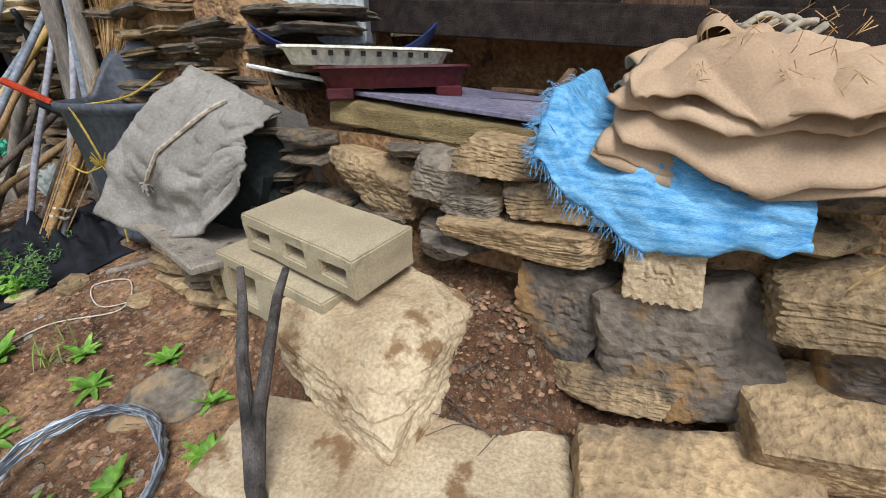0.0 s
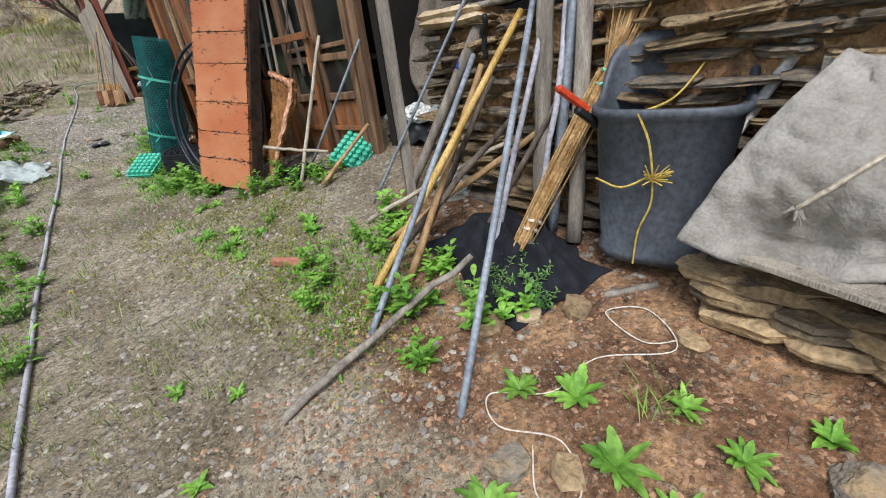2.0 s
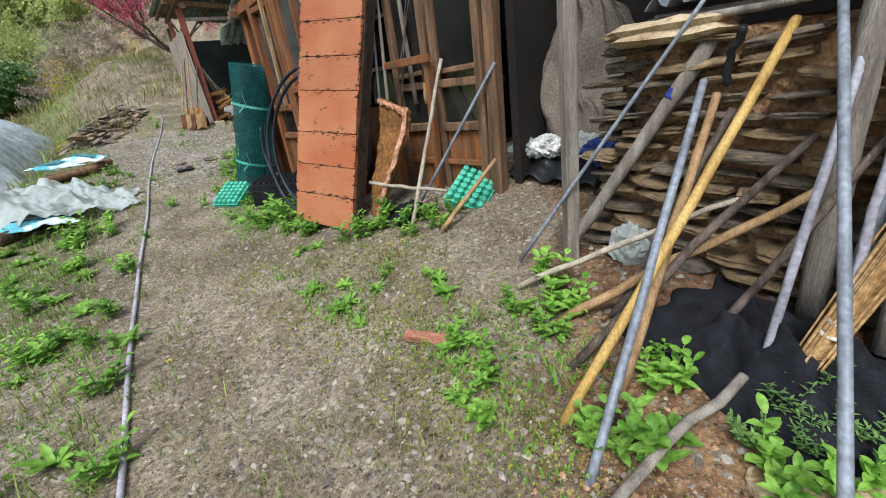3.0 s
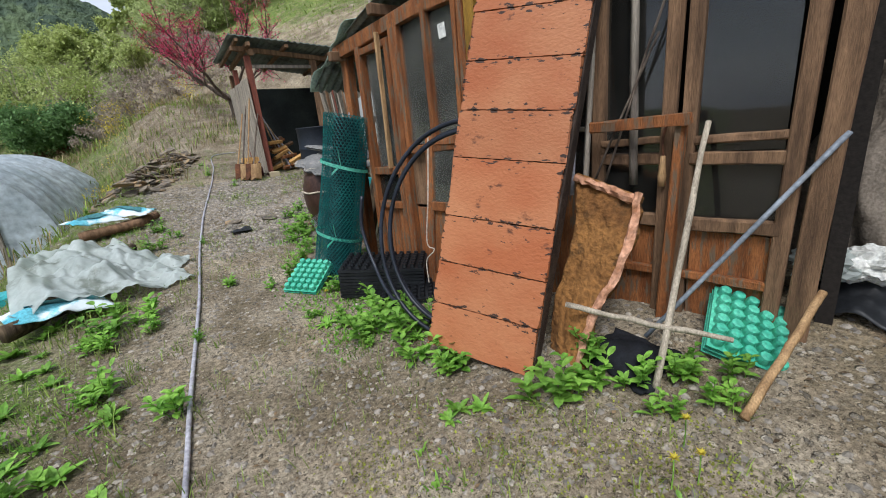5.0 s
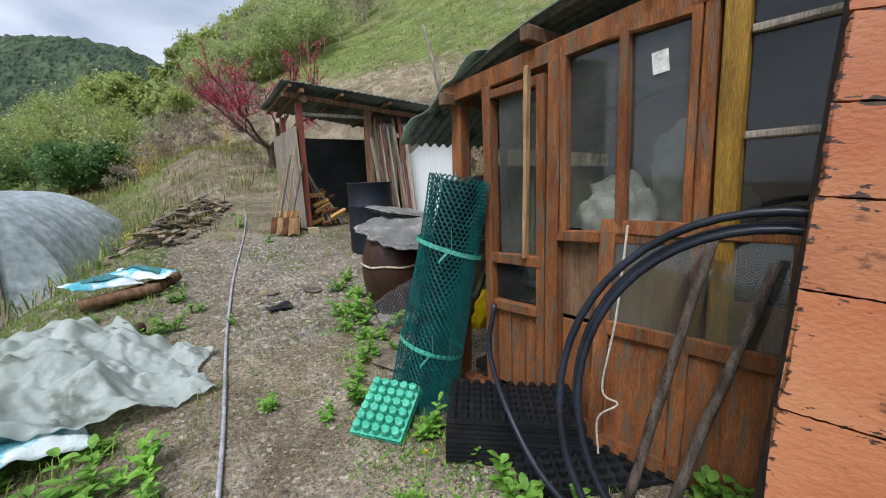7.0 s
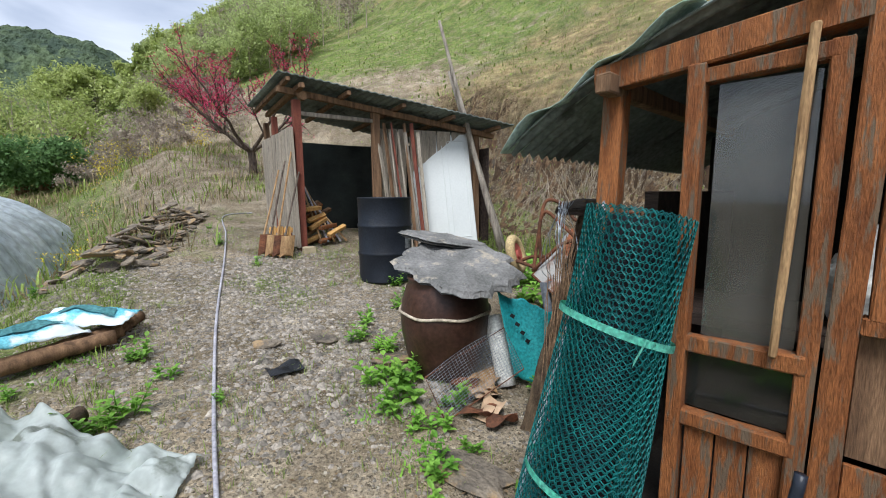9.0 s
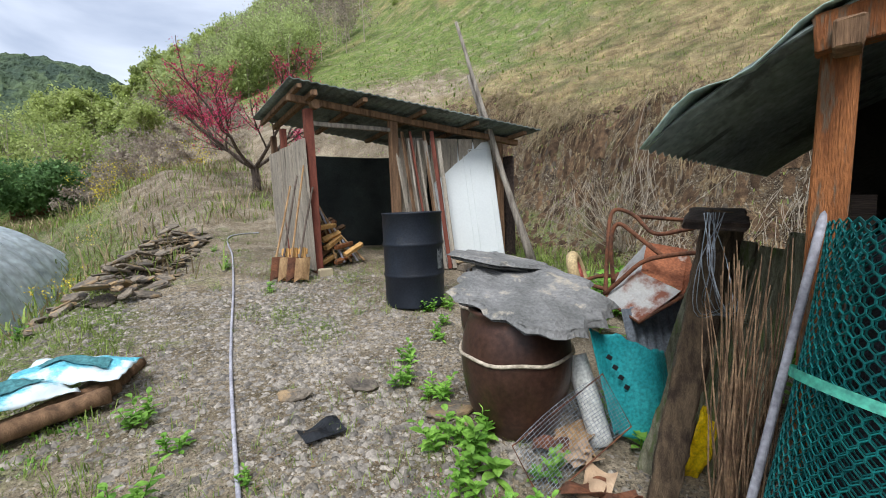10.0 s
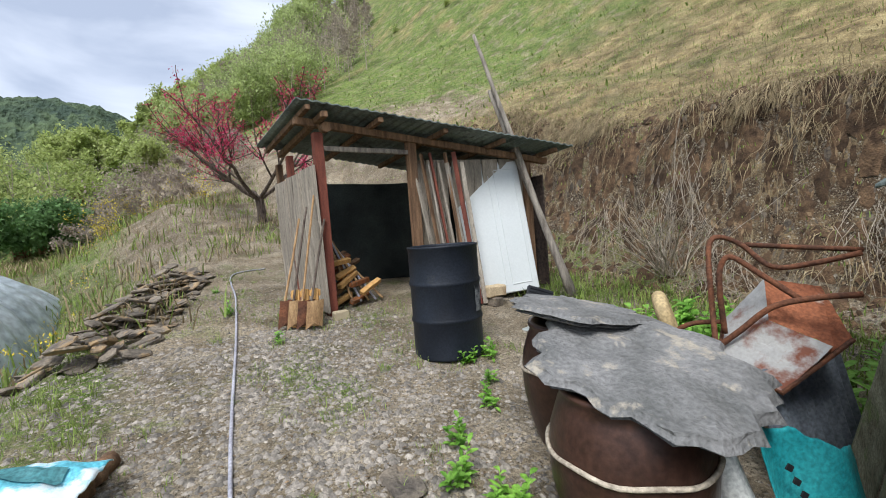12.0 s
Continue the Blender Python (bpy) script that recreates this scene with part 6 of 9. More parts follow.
part("handle", bm, M["stick_tan"], hoe, smooth=True)
bm = bmesh.new()
add_tube(bm, curve_pts([(0, 0, 0.06), (0, 0.005, 0.12), (0.01, 0.0, 0.17), (-0.02, -0.03, 0.20), (-0.03, -0.05, 0.19)], 5), 0.004, 0.006, 6)
part("blade_hook", bm, M["rust"], hoe)
bm = bmesh.new()
add_sheet(bm, 16, 12, cloth_heap(0.66, 4.02, 0.12, 0.14, 0.06, 5), 0.003)
tagged(part("black_rag", bm, M["black_cloth"], None, smooth=True), "black rag lying in the weeds by the house", "rag")

# black pipe coiled behind the panel
pipe = thing("pipe_coil", pose(0, 0, 0), "loose coil of black plastic pipe leaning behind the panel", "pipe coil")
ea = Vector((-0.34, 0.80, 0.0)).normalized()
ctr = Vector((0.52, 4.62, 0.80)) + ea * 0.17
eb = Vector((0.22, 0.05, 0.97)).normalized()
for k, (r_, ph) in enumerate(((0.52, 0.0), (0.475, 0.5), (0.495, 1.3))):
    bm = bmesh.new()
    pts = []
    for q in range(49):
        a = 2 * math.pi * q / 48
        pts.append(ctr + ea * (r_ * 0.93 * math.cos(a)) + eb * (r_ * 0.97 * math.sin(a)) + Vector((0.02 * k - 0.02, 0, 0.02 * math.sin(a + ph))))
    pts = [Vector((p.x, p.y, max(p.z, ground_z(p.x, p.y) + 0.02))) for p in pts]
    add_tube(bm, pts, 0.0115, seg=9, cap=False)
    part("turn", bm, M["hose_black"], pipe, smooth=True)
bm = bmesh.new()
add_tube(bm, curve_pts([(0.34, 5.66, 0.92), (0.31, 5.66, 0.72), (0.30, 5.52, 0.50), (0.28, 5.28, 0.36), (0.33, 4.95, 0.30)], 7), 0.0115, seg=9)
part("free_end", bm, M["hose_black"], pipe, smooth=True)

# old sash leaning against the front
LS = HO @ pose(1.115, 0.12, 0.30, 6, 0, 0)
sash = thing("window_sash", LS, "old orange wooden sash with cloudy glass leaning on the front", "window sash")
for a, b, w in (((-0.30, 0.92), (0.34, 0.92), 0.055), ((-0.30, 0.52), (0.34, 0.52), 0.06), ((-0.30, 0.05), (0.34, 0.05), 0.06), ((0.315, 0.0), (0.315, 0.95), 0.06), ((-0.28, 0.0), (-0.28, 0.95), 0.06), ((0.02, 0.05), (0.02, 0.52), 0.05)):
    timber(a[0], a[1], b[0], b[1], w, 0.035, 0.0, "wood_orange", "rail", sash)
pane(-0.26, 0.55, 0.29, 0.90, 0.0, "pane", sash)
panel(-0.26, 0.07, 0.29, 0.50, -0.01, "wood_orange", sash)
bm = bmesh.new()
add_tube(bm, curve_pts([HO @ Vector((1.30, 0.16, 1.24)), HO @ Vector((1.32, 0.19, 0.9)), HO @ Vector((1.36, 0.2, 0.62)), HO @ Vector((1.30, 0.2, 0.58)), HO @ Vector((1.37, 0.21, 0.5)), HO @ Vector((1.36, 0.22, 0.36))], 6), 0.004, seg=5)
tagged(part("white_string", bm, M["string_white"], None), "white string hanging from the old sash", "string")
pole("grey_stake", (0.50, 5.16, 0.28), (0.74, 5.04, 1.22), 0.019, 0.014, "bark", "grey-brown stake leaning on the old sash", "stake", 0.008, 71, 0.08, group="stakes on the sash")
pole("grey_stake", (0.56, 5.05, 0.28), (0.76, 4.88, 1.14), 0.018, 0.014, "bark", "grey-brown stake leaning on the old sash", "stake", 0.012, 72, 0.08, group="stakes on the sash")
# things seen through the glass
for k, (u, y, z, r_, mk, lab) in enumerate(((1.56, -0.35, 1.20, 0.17, "white_plastic", "bulging white sack inside the window"), (1.22, -0.45, 1.24, 0.16, "film", "clear plastic bag inside the window"), (1.30, -0.4, 1.45, 0.13, "film", "bundle of clear film inside the window"))):
    bm = bmesh.new()
    bmesh.ops.create_icosphere(bm, subdivisions=4, radius=r_)
    for v in bm.verts:
        d = v.co.normalized()
        v.co *= 1 + 0.3 * noise.noise(d * 2.5 + Vector((k, 0, 0))) + 0.12 * noise.noise(d * 7)
        v.co.z *= 1.25
    ob = part("stored_sack", bm, M[mk], None, smooth=True)
    ob.matrix_world = HO @ pose(u, y, z)
    tagged(ob, lab, "sack", "sacks in the house")
bm = bmesh.new()
add_box(bm, (2.4, 0.45, 0.04), pose(1.15, -0.42, 1.05))
ob = part("work_table", bm, M["wood_dark"], None)
ob.matrix_world = HO
tagged(ob, "dark wooden shelf table behind the windows", "table")
for k in range(3):
    bm = bmesh.new()
    lathe(bm, [(0, 0), (0.04, 0), (0.05, 0.10), (0.053, 0.105), (0.047, 0.105), (0.0, 0.02)], 16)
    ob = part("plastic_pot", bm, M["white_plastic" if k else "mint"], None)
    ob.matrix_world = HO @ pose(1.10 - 0.15 * k, -0.25, 1.07)
    tagged(ob, "small plastic pot on the table inside the window", "pot", "pots inside")
bm = bmesh.new()
add_box(bm, (0.055, 0.002, 0.075), pose(1.27, 0.006, 1.80, 0, 6, 0))
ob = part("paper_note", bm, M["white_plastic"], None)
ob.matrix_world = HO
tagged(ob, "small white paper stuck on the window glass", "paper")

# black seedling trays
for k, (m, w, d, h, lab) in enumerate(((pose(0.43, 5.68, 0.26, 2, 3, -36), 0.56, 0.30, 0.20, "stack of black plastic seedling trays"), (pose(0.55, 5.38, 0.27, 6, -4, -32), 0.54, 0.28, 0.045, "single black plastic seedling tray"))):
    st = thing("seedling_trays", m, lab, "seedling tray", "seedling trays")
    for q in range(max(1, int(h / 0.022))):
        bm = bmesh.new()
        add_box(bm, (w - 0.004 * (q % 2), d - 0.004 * (q % 2), 0.018), pose(0, 0, 0.012 + 0.022 * q), 0.001)
        part("tray", bm, M["black_plastic"], st)
    nx_, ny_ = 11, 6
    cell = bmesh.new()
    lathe(cell, [(0.018, 0.0), (0.015, 0.022), (0.0, 0.023)], 6)
    cme = bpy.data.meshes.new("cell")
    cell.to_mesh(cme)
    cell.free()
    cme.materials.append(M["black_plastic"])
    for i in range(nx_):
        for j in range(ny_):
            share("cell", cme, st, pose(w * ((i + 0.5) / nx_ - 0.5), d * ((j + 0.5) / ny_ - 0.5), h))

# roll of green wire netting tied with mint tape
NB, NT = Vector((0.26, 6.20, 0.27)), Vector((0.515, 6.13, 1.43))
roll = thing("netting_roll", frame_of(NB, NT), "roll of dark green plastic-coated wire netting tied with tape", "netting roll")
NL = (NT - NB).length
bm = bmesh.new()
nr = random.Random(12)
for layer, R in enumerate((0.165, 0.143, 0.118)):
    cols, rows_ = 40 - 6 * layer, 60
    for j in range(rows_):
        for i in range(cols):
            def q(a, b, R=R, cols=cols, layer=layer):
                t = 2 * math.pi * (a / cols) + 0.4 * layer
                z = NL * b / rows_
                rr_ = R * (1 + 0.05 * math.sin(2 * t + 3 * z) + 0.03 * math.sin(5 * z + layer))
                return Vector((rr_ * math.cos(t), rr_ * math.sin(t), z))
            o = 0.5 if j % 2 else 0.0
            a0, a1 = q(i + o, j), q(i + o, j + 0.45)
            add_tube(bm, [a0, a1], 0.0022, seg=3, cap=False)
            add_tube(bm, [a1, q(i + o + 0.5, j + 1)], 0.0019, seg=3, cap=False)
            add_tube(bm, [a1, q(i + o - 0.5, j + 1)], 0.0019, seg=3, cap=False)
part("wire_mesh", bm, M["green_net"], roll)
bm = bmesh.new()
lathe(bm, [(0.0, 0.02), (0.088, 0.02), (0.094, 0.5), (0.088, NL - 0.02), (0.0, NL - 0.02)], 24)
part("core", bm, M["black_cloth"], roll)
for z in (0.33, 0.84):
    bm = bmesh.new()
    for s in range(2):
        add_sheet(bm, 36, 1, lambda u, v, z=z, s=s: Vector((0.172 * math.cos(6.283 * u), 0.172 * math.sin(6.283 * u), z + 0.022 * math.sin(6.283 * u + 0.6) + 0.022 * (v - 0.5))))
    add_sheet(bm, 8, 1, lambda u, v, z=z: Vector((-0.171 - 0.03 * u, 0.04 + 0.03 * u, z - 0.01 + 0.10 * u + 0.02 * v)))
    add_sheet(bm, 8, 1, lambda u, v, z=z: Vector((-0.171 - 0.02 * u, 0.05 + 0.05 * u, z - 0.01 - 0.06 * u + 0.02 * v)))
    part("tape", bm, M["mint_tape"], roll, "mint green tape tied in a bow")
pole("grey_rod", (0.28, 6.42, 0.30), (0.66, 6.30, 1.63), 0.010, 0.010, "hose_grey", "thin grey pipe leaning on the netting roll", "pipe", 0.0, 81, 0.0)
for k, (x, y, r_) in enumerate(((0.56, 5.92, 0.075), (0.66, 5.95, 0.06), (0.62, 5.84, 0.05))):
    bm = bmesh.new()
    add_boulder(bm, r_, r_ * 1.2, r_ * 1.3, seed=90 + k, sub=3)
    ob = part("wood_chunk", bm, pmat("pale_chunk", rgb("b79368"), rgb("d4b487"), 8, 0.9, 0.5), None)
    ob.matrix_world = pose(x, y, ground_z(x, y) + r_ * 0.5)
    tagged(ob, "pale tan chunk of wood by the house", "wood chunk", "wood chunks")
# wooden posts, planks and yellow sack behind the roll
M["mossy"] = pmat("mossy_grey_wood", rgb("55523f"), rgb("8a8770"), 4, 0.95, 0.7, stretch=(9, 9, 0.8), fine=40, stain=rgb("5d6840"), stain_at=0.57)
for (ax, ay), (bx, by, bz), w_, d_, mk, lab in (((0.76, 6.77), (1.179, 6.753, 1.444), 0.105, 0.085, "rotten", "thick rotten squared timber leaning at the house corner"),
                                              ((0.93, 6.88), (1.319, 6.733, 1.324), 0.15, 0.035, "mossy", "broad mossy split slab leaning behind the timber"),
                                              ((0.96, 6.84), (1.329, 6.753, 1.424), 0.10, 0.07, "rotten", "rotten dark timber leaning at the house corner")):
    bm = bmesh.new()
    p0, p1 = Vector((ax, ay, ground_z(ax, ay) - 0.03)), Vector((bx, by, bz))
    add_box(bm, (w_, d_, (p1 - p0).length), frame_of(p0, p1, 0.5) @ pose(0, 0, (p1 - p0).length / 2), 0.004, 0.008, cuts=26)
    for v_ in bm.verts:
        v_.co += Vector((1, 1, 0)) * 0.010 * fbm(v_.co.z * 5 + v_.co.x * 9, v_.co.y * 14)
    tagged(part("rotten_post", bm, M[mk], None), lab, "post", "rotten posts")
bm = bmesh.new()
for k in range(5):
    beam_between(bm, (1.10 + 0.03 * k, 6.66 + 0.10 * k, 0.32), (1.26 + 0.03 * k, 6.50 + 0.10 * k, 1.36 - 0.06 * k), 0.085, 0.02, spin=0.9)
tagged(part("old_planks", bm, M["mossy"], None), "mossy grey planks stacked upright at the corner", "planks")
bm = bmesh.new()
add_box(bm, (0.42, 0.20, 0.03), pose(1.12, 6.74, 1.43, 4, -6, 20), 0.006, 0.006, cuts=4)
tagged(part("dark_plank", bm, M["wood_dark"], None), "dark rotten board lying across the posts", "plank")
bm = bmesh.new()
bmesh.ops.create_icosphere(bm, subdivisions=4, radius=0.16)
for v in bm.verts:
    d = v.co.normalized()
    v.co *= 1 + 0.3 * noise.noise(d * 2.5) + 0.12 * noise.noise(d * 7)
    v.co.z *= 1.35
    v.co.y *= 0.7
ysack = part("yellow_sack", bm, M["yellow_bag"], None, smooth=True)
ysack.matrix_world = pose(1.122, 6.822, 0.44, 8, 10, 0) @ Matrix.Diagonal((0.8, 0.8, 0.8, 1))
tagged(ysack, "crumpled bright yellow plastic sack with black print", "sack")
for k in range(4):
    bm = bmesh.new()
    add_box(bm, (0.004, 0.035, 0.016), pose(-0.185, -0.02 + 0.0 * k, 0.12 - 0.045 * k, 0, 12, 20))
    part("print_bar", bm, M["ink"], ysack)

# bundle of dry twigs standing behind the pipe, tied with a pink string
twigs = thing("twig_bundle", pose(0, 0, 0), "bundle of dry brown twigs tied with pink string beside the netting", "twig bundle")
bm = bmesh.new()
for k in range(80):
    p0 = Vector((0.47 + nr.gauss(0, 0.018), 6.44 + nr.gauss(0, 0.02), ground_z(0.47, 6.44)))
    p1 = Vector((0.65 + nr.gauss(0, 0.035), 6.46 + nr.gauss(0, 0.05), nr.uniform(0.9, 1.40)))
    add_tube(bm, stick_pts(p0, p1, 0.03, 6, 5000 + k), 0.0032, 0.0014, 4, cap=False)
tagged(part("twigs", bm, M["straw_twig"], twigs), "dry brown twigs", kind="stuff")
bm = bmesh.new()
add_tube(bm, [(0.53 + 0.045 * math.cos(t * 0.35), 6.447 + 0.045 * math.sin(t * 0.35), 0.62 + 0.006 * math.sin(t)) for t in range(38)], 0.005, seg=5)
part("string", bm, M["pink_string"], twigs, "pink plastic string")

# wheelbarrow upside down
WBp = thing("wheelbarrow", (1.85, 7.3, 0.42, 0, 0, 0), "rusty wheelbarrow tipped over with a worn white tray", "wheelbarrow")
TRAY = [Vector(p) for p in ((0.026, 0.124, 0.813), (0.191, -0.051, 0.762), (0.004, -0.193, 0.565), (-0.371, -0.045, 0.397), (-0.281, 0.221, 0.47), (-0.045, 0.278, 0.602), (-0.172, 0.052, 0.651), (-0.111, -0.154, 0.554))]


def quad(bm, ps, n=8, bend=0.012):
    out = (ps[1] - ps[0]).cross(ps[3] - ps[0]).normalized()
    vs = [[bm.verts.new(ps[0].lerp(ps[1], i / n).lerp(ps[3].lerp(ps[2], i / n), j / n) + out * (bend * math.sin(3.14 * i / n) * math.sin(3.14 * j / n) + 0.004 * noise.noise(Vector((i, j, 7)) * 0.6))) for i in range(n + 1)] for j in range(n + 1)]
    for j in range(n):
        for i in range(n):
            bm.faces.new((vs[j][i], vs[j][i + 1], vs[j + 1][i + 1], vs[j + 1][i]))


bm = bmesh.new()
quad(bm, [TRAY[6], TRAY[7], TRAY[3], TRAY[4]], 12)
part("tray_side", bm, M["barrow"], WBp, "grey enamel side with rust patches")
bm = bmesh.new()
quad(bm, [TRAY[0], TRAY[1], TRAY[7], TRAY[6]], 12)
part("tray_bottom", bm, M["barrow_rust"], WBp, "orange-brown rusted bottom of the tray")
bm = bmesh.new()
quad(bm, [TRAY[5], TRAY[0], TRAY[6], TRAY[4]], 10)
part("tray_front", bm, M["barrow"], WBp, "grey enamel front with rust patches")
bm = bmesh.new()
quad(bm, [TRAY[1], TRAY[2], TRAY[3], TRAY[7]], 10)
part("tray_back", bm, M["barrow_rust"], WBp, "rusted rear end of the tray")
bm = bmesh.new()
add_tube(bm, [TRAY[i] for i in (5, 4, 3, 2)], 0.011, seg=7)
part("tray_rim", bm, M["rust"], WBp, "rusted rolled rim")
TUBES = (
    [(-0.258, 0.238, 0.495), (-0.156, 0.291, 0.722), (-0.055, 0.337, 0.955), (-0.001, 0.322, 1.026), (0.07, 0.239, 0.985), (0.062, 0.101, 0.87), (0.105, -0.053, 0.888), (0.14, -0.205, 0.934)],
    [(-0.188, 0.225, 0.565), (-0.208, 0.232, 0.79), (-0.19, 0.228, 0.903), (-0.171, 0.188, 0.939), (-0.145, 0.081, 0.855), (-0.124, -0.049, 0.752)],
    [(-0.255, 0.237, 0.505), (-0.236, 0.143, 0.601), (-0.193, 0.028, 0.719), (-0.129, -0.105, 0.762), (-0.077, -0.241, 0.783)],
    [(0.134, 0.237, 0.974), (0.32, 0.06, 0.943), (0.514, -0.142, 0.912)],
    [(-0.256, 0.476, 0.562), (-0.249, 0.356, 0.543), (-0.237, 0.236, 0.524)],
    [(-0.189, 0.528, 0.487), (-0.112, 0.416, 0.567), (-0.03, 0.284, 0.583)],
)
for pts in TUBES:
    bm = bmesh.new()
    add_tube(bm, curve_pts(pts, 7), 0.0135, seg=9)
    part("frame_tube", bm, M["rust"], WBp, "rusty brown steel tube", True)
wheel = new("wheel")
wheel.parent = WBp
wheel.matrix_basis = pose(-0.157, 0.518, 0.584, 72, 25, 20)
bm = bmesh.new()
n1, n2 = 36, 12
rg = [[bm.verts.new(((0.125 + 0.042 * math.cos(2 * math.pi * j / n2)) * math.cos(2 * math.pi * i / n1), (0.125 + 0.042 * math.cos(2 * math.pi * j / n2)) * math.sin(2 * math.pi * i / n1), 0.038 * math.sin(2 * math.pi * j / n2))) for j in range(n2)] for i in range(n1)]
for i in range(n1):
    for j in range(n2):
        bm.faces.new((rg[i][j], rg[(i + 1) % n1][j], rg[(i + 1) % n1][(j + 1) % n2], rg[i][(j + 1) % n2]))
part("tyre", bm, M["tyre"], wheel, "pale perished rubber tyre", True)
bm = bmesh.new()
lathe(bm, [(0.0, -0.03), (0.03, -0.03), (0.035, -0.012), (0.09, -0.02), (0.10, 0.0), (0.09, 0.02), (0.035, 0.012), (0.03, 0.03), (0.0, 0.03)], 24)
part("rim", bm, M["hub_red"], wheel, "faded red wheel rim")
bm = bmesh.new()
add_sheet(bm, 60, 4, lambda u, v: Vector((1.45 + 0.75 * u, 7.22 + 0.12 * v - 0.1 * u, 0.36 + 0.52 * v)) + Vector((0, 0.012 * math.sin(u * 62), 0)), 0.003)
tagged(part("corrugated_scrap", bm, M["steel"], None), "piece of dark corrugated metal under the wheelbarrow", "metal sheet")

# between the jar and the post: roll, sack, wire cage, scraps
pole("white_roll", (0.93, 7.12, 0.36), (0.97, 7.30, 0.74), 0.055, 0.055, "white_plastic", "white plastic film roll standing beside the jar", "film roll", 0.0, 85, 0.0, 18)
bm = bmesh.new()
add_sheet(bm, 24, 30, lambda u, v: Vector((0.88 + 0.40 * u + 0.05 * v, 7.16 - 0.16 * u - 0.10 * v + 0.03 * math.sin(7 * u), 0.93 - 0.50 * v - 0.16 * u + 0.03 * fbm(u * 4, v * 4))), 0.004)
tsack = tagged(part("teal_sack", bm, M["teal_bag"], None, smooth=True), "creased teal plastic sack with dark lettering hung beside the jar", "sack")
for k in range(5):
    bm = bmesh.new()
    add_box(bm, (0.028, 0.004, 0.020), pose(0.93 + 0.035 * k, 7.085 - 0.008 * k, 0.80 - 0.055 * k, 0, 35, -20), 0.001)
    part("print_bar", bm, M["ink"], tsack)
cage = thing("wire_cage", pose(0, 0, 0), "rusty flattened wire mesh basket lying by the jar", "wire basket")
bm = bmesh.new()


def cage_fn(u, v):
    return Vector((0.44 + 0.46 * u - 0.06 * v, 7.06 - 0.10 * u + 0.10 * v, 0.33 + 0.20 * u + 0.22 * v + 0.03 * math.sin(3 * u)))


for i in range(27):
    add_tube(bm, [cage_fn(i / 26, t / 6) for t in range(7)], 0.0012, seg=3, cap=False)
for i in range(19):
    add_tube(bm, [cage_fn(t / 8, i / 18) for t in range(9)], 0.0012, seg=3, cap=False)
part("mesh", bm, M["galv"], cage)
bm = bmesh.new()
add_tube(bm, [cage_fn(0, 0), cage_fn(1, 0), cage_fn(1, 1), cage_fn(0, 1), cage_fn(0, 0)], 0.0035, seg=5)
part("border_wire", bm, M["rust"], cage)
for k in range(8):
    bm = bmesh.new()
    x, y = 0.55 + 0.3 * nr.random(), 6.85 + 0.4 * nr.random()
    add_sheet(bm, 8, 8, lambda u, v: Vector((0.16 * (u - 0.5), 0.12 * (v - 0.5), 0.03 * math.sin(5 * u + k) * math.sin(4 * v))), 0.003)
    ob = part("paper_scrap", bm, M[("canvas", "rust", "stick_tan")[k % 3]], None)
    ob.matrix_world = pose(x, y, ground_z(x, y) + 0.045, nr.uniform(-25, 25), nr.uniform(-25, 25), nr.uniform(0, 360))
    tagged(ob, "torn brown scrap of card on the ground", "scrap", "scraps by the jar")
bm = bmesh.new()
for k in range(12):
    add_tube(bm, curve_pts([(0.80 + nr.gauss(0, 0.02), 6.62 + nr.gauss(0, 0.02), 1.46), (0.74 + nr.gauss(0, 0.05), 6.60, 1.30), (0.76 + nr.gauss(0, 0.05), 6.60 + nr.gauss(0, 0.03), 1.14), (0.9 + nr.gauss(0, 0.05), 6.58, 1.12 + nr.gauss(0, 0.03))], 5), 0.0015, seg=3)
tagged(part("tangled_wire", bm, M["galv"], None), "tangle of thin grey wire on the posts", "wire")

# ---- before the shed ----
door = thing("white_door", pose(2.38, 10.42, 0.74, -9, -3, -20), "white metal door panel leaning on the shed", "door panel")
bm = bmesh.new()
add_box(bm, (0.88, 0.035, 1.62), pose(0.44, 0, 0.81), 0.0, 0.012)
part("leaf", bm, M["door_white"], door)
for x0, x1 in ((0.08, 0.46), (0.54, 0.80)):
    bm = bmesh.new()
    for a, b in (((x0, 0.1), (x1, 0.1)), ((x1, 0.1), (x1, 1.52)), ((x1, 1.52), (x0, 1.52)), ((x0, 1.52), (x0, 0.1))):
        add_tube(bm, [(a[0], -0.019, a[1]), (b[0], -0.019, b[1])], 0.006, seg=6)
    part("moulding", bm, M["door_white"], door)
pole("long_pole", (3.35, 9.75, 0.65), (2.98, 10.75, 4.05), 0.045, 0.022, "wood_grey", "tall grey bare tree pole leaning on the shed", "pole", 0.03, 91, 0.06, group="tall poles")
pole("long_pole", (3.45, 9.80, 0.66), (3.05, 10.6, 3.30), 0.05, 0.03, "wood_grey", "tall grey bare tree pole leaning on the shed", "pole", 0.02, 92, 0.06, group="tall poles")
for k in range(9):
    x = 1.9 + 0.055 * k
    a = Vector((x + 0.05, 10.35 - 0.02 * k, 0.72))
    b = Vector((x - 0.03 + 0.03 * (k % 3), 10.66 - 0.03 * k, 2.35 + 0.12 * (k % 2)))
    bm = bmesh.new()
    beam_between(bm, a, b, 0.05, 0.025, spin=0.3 * k)
    tagged(part("grey_batten", bm, M[("plank_grey", "wood_brown", "wood_grey", "red_oxide")[k % 4]], None), "old weathered batten leaning on the shed", "batten", "battens on the shed")
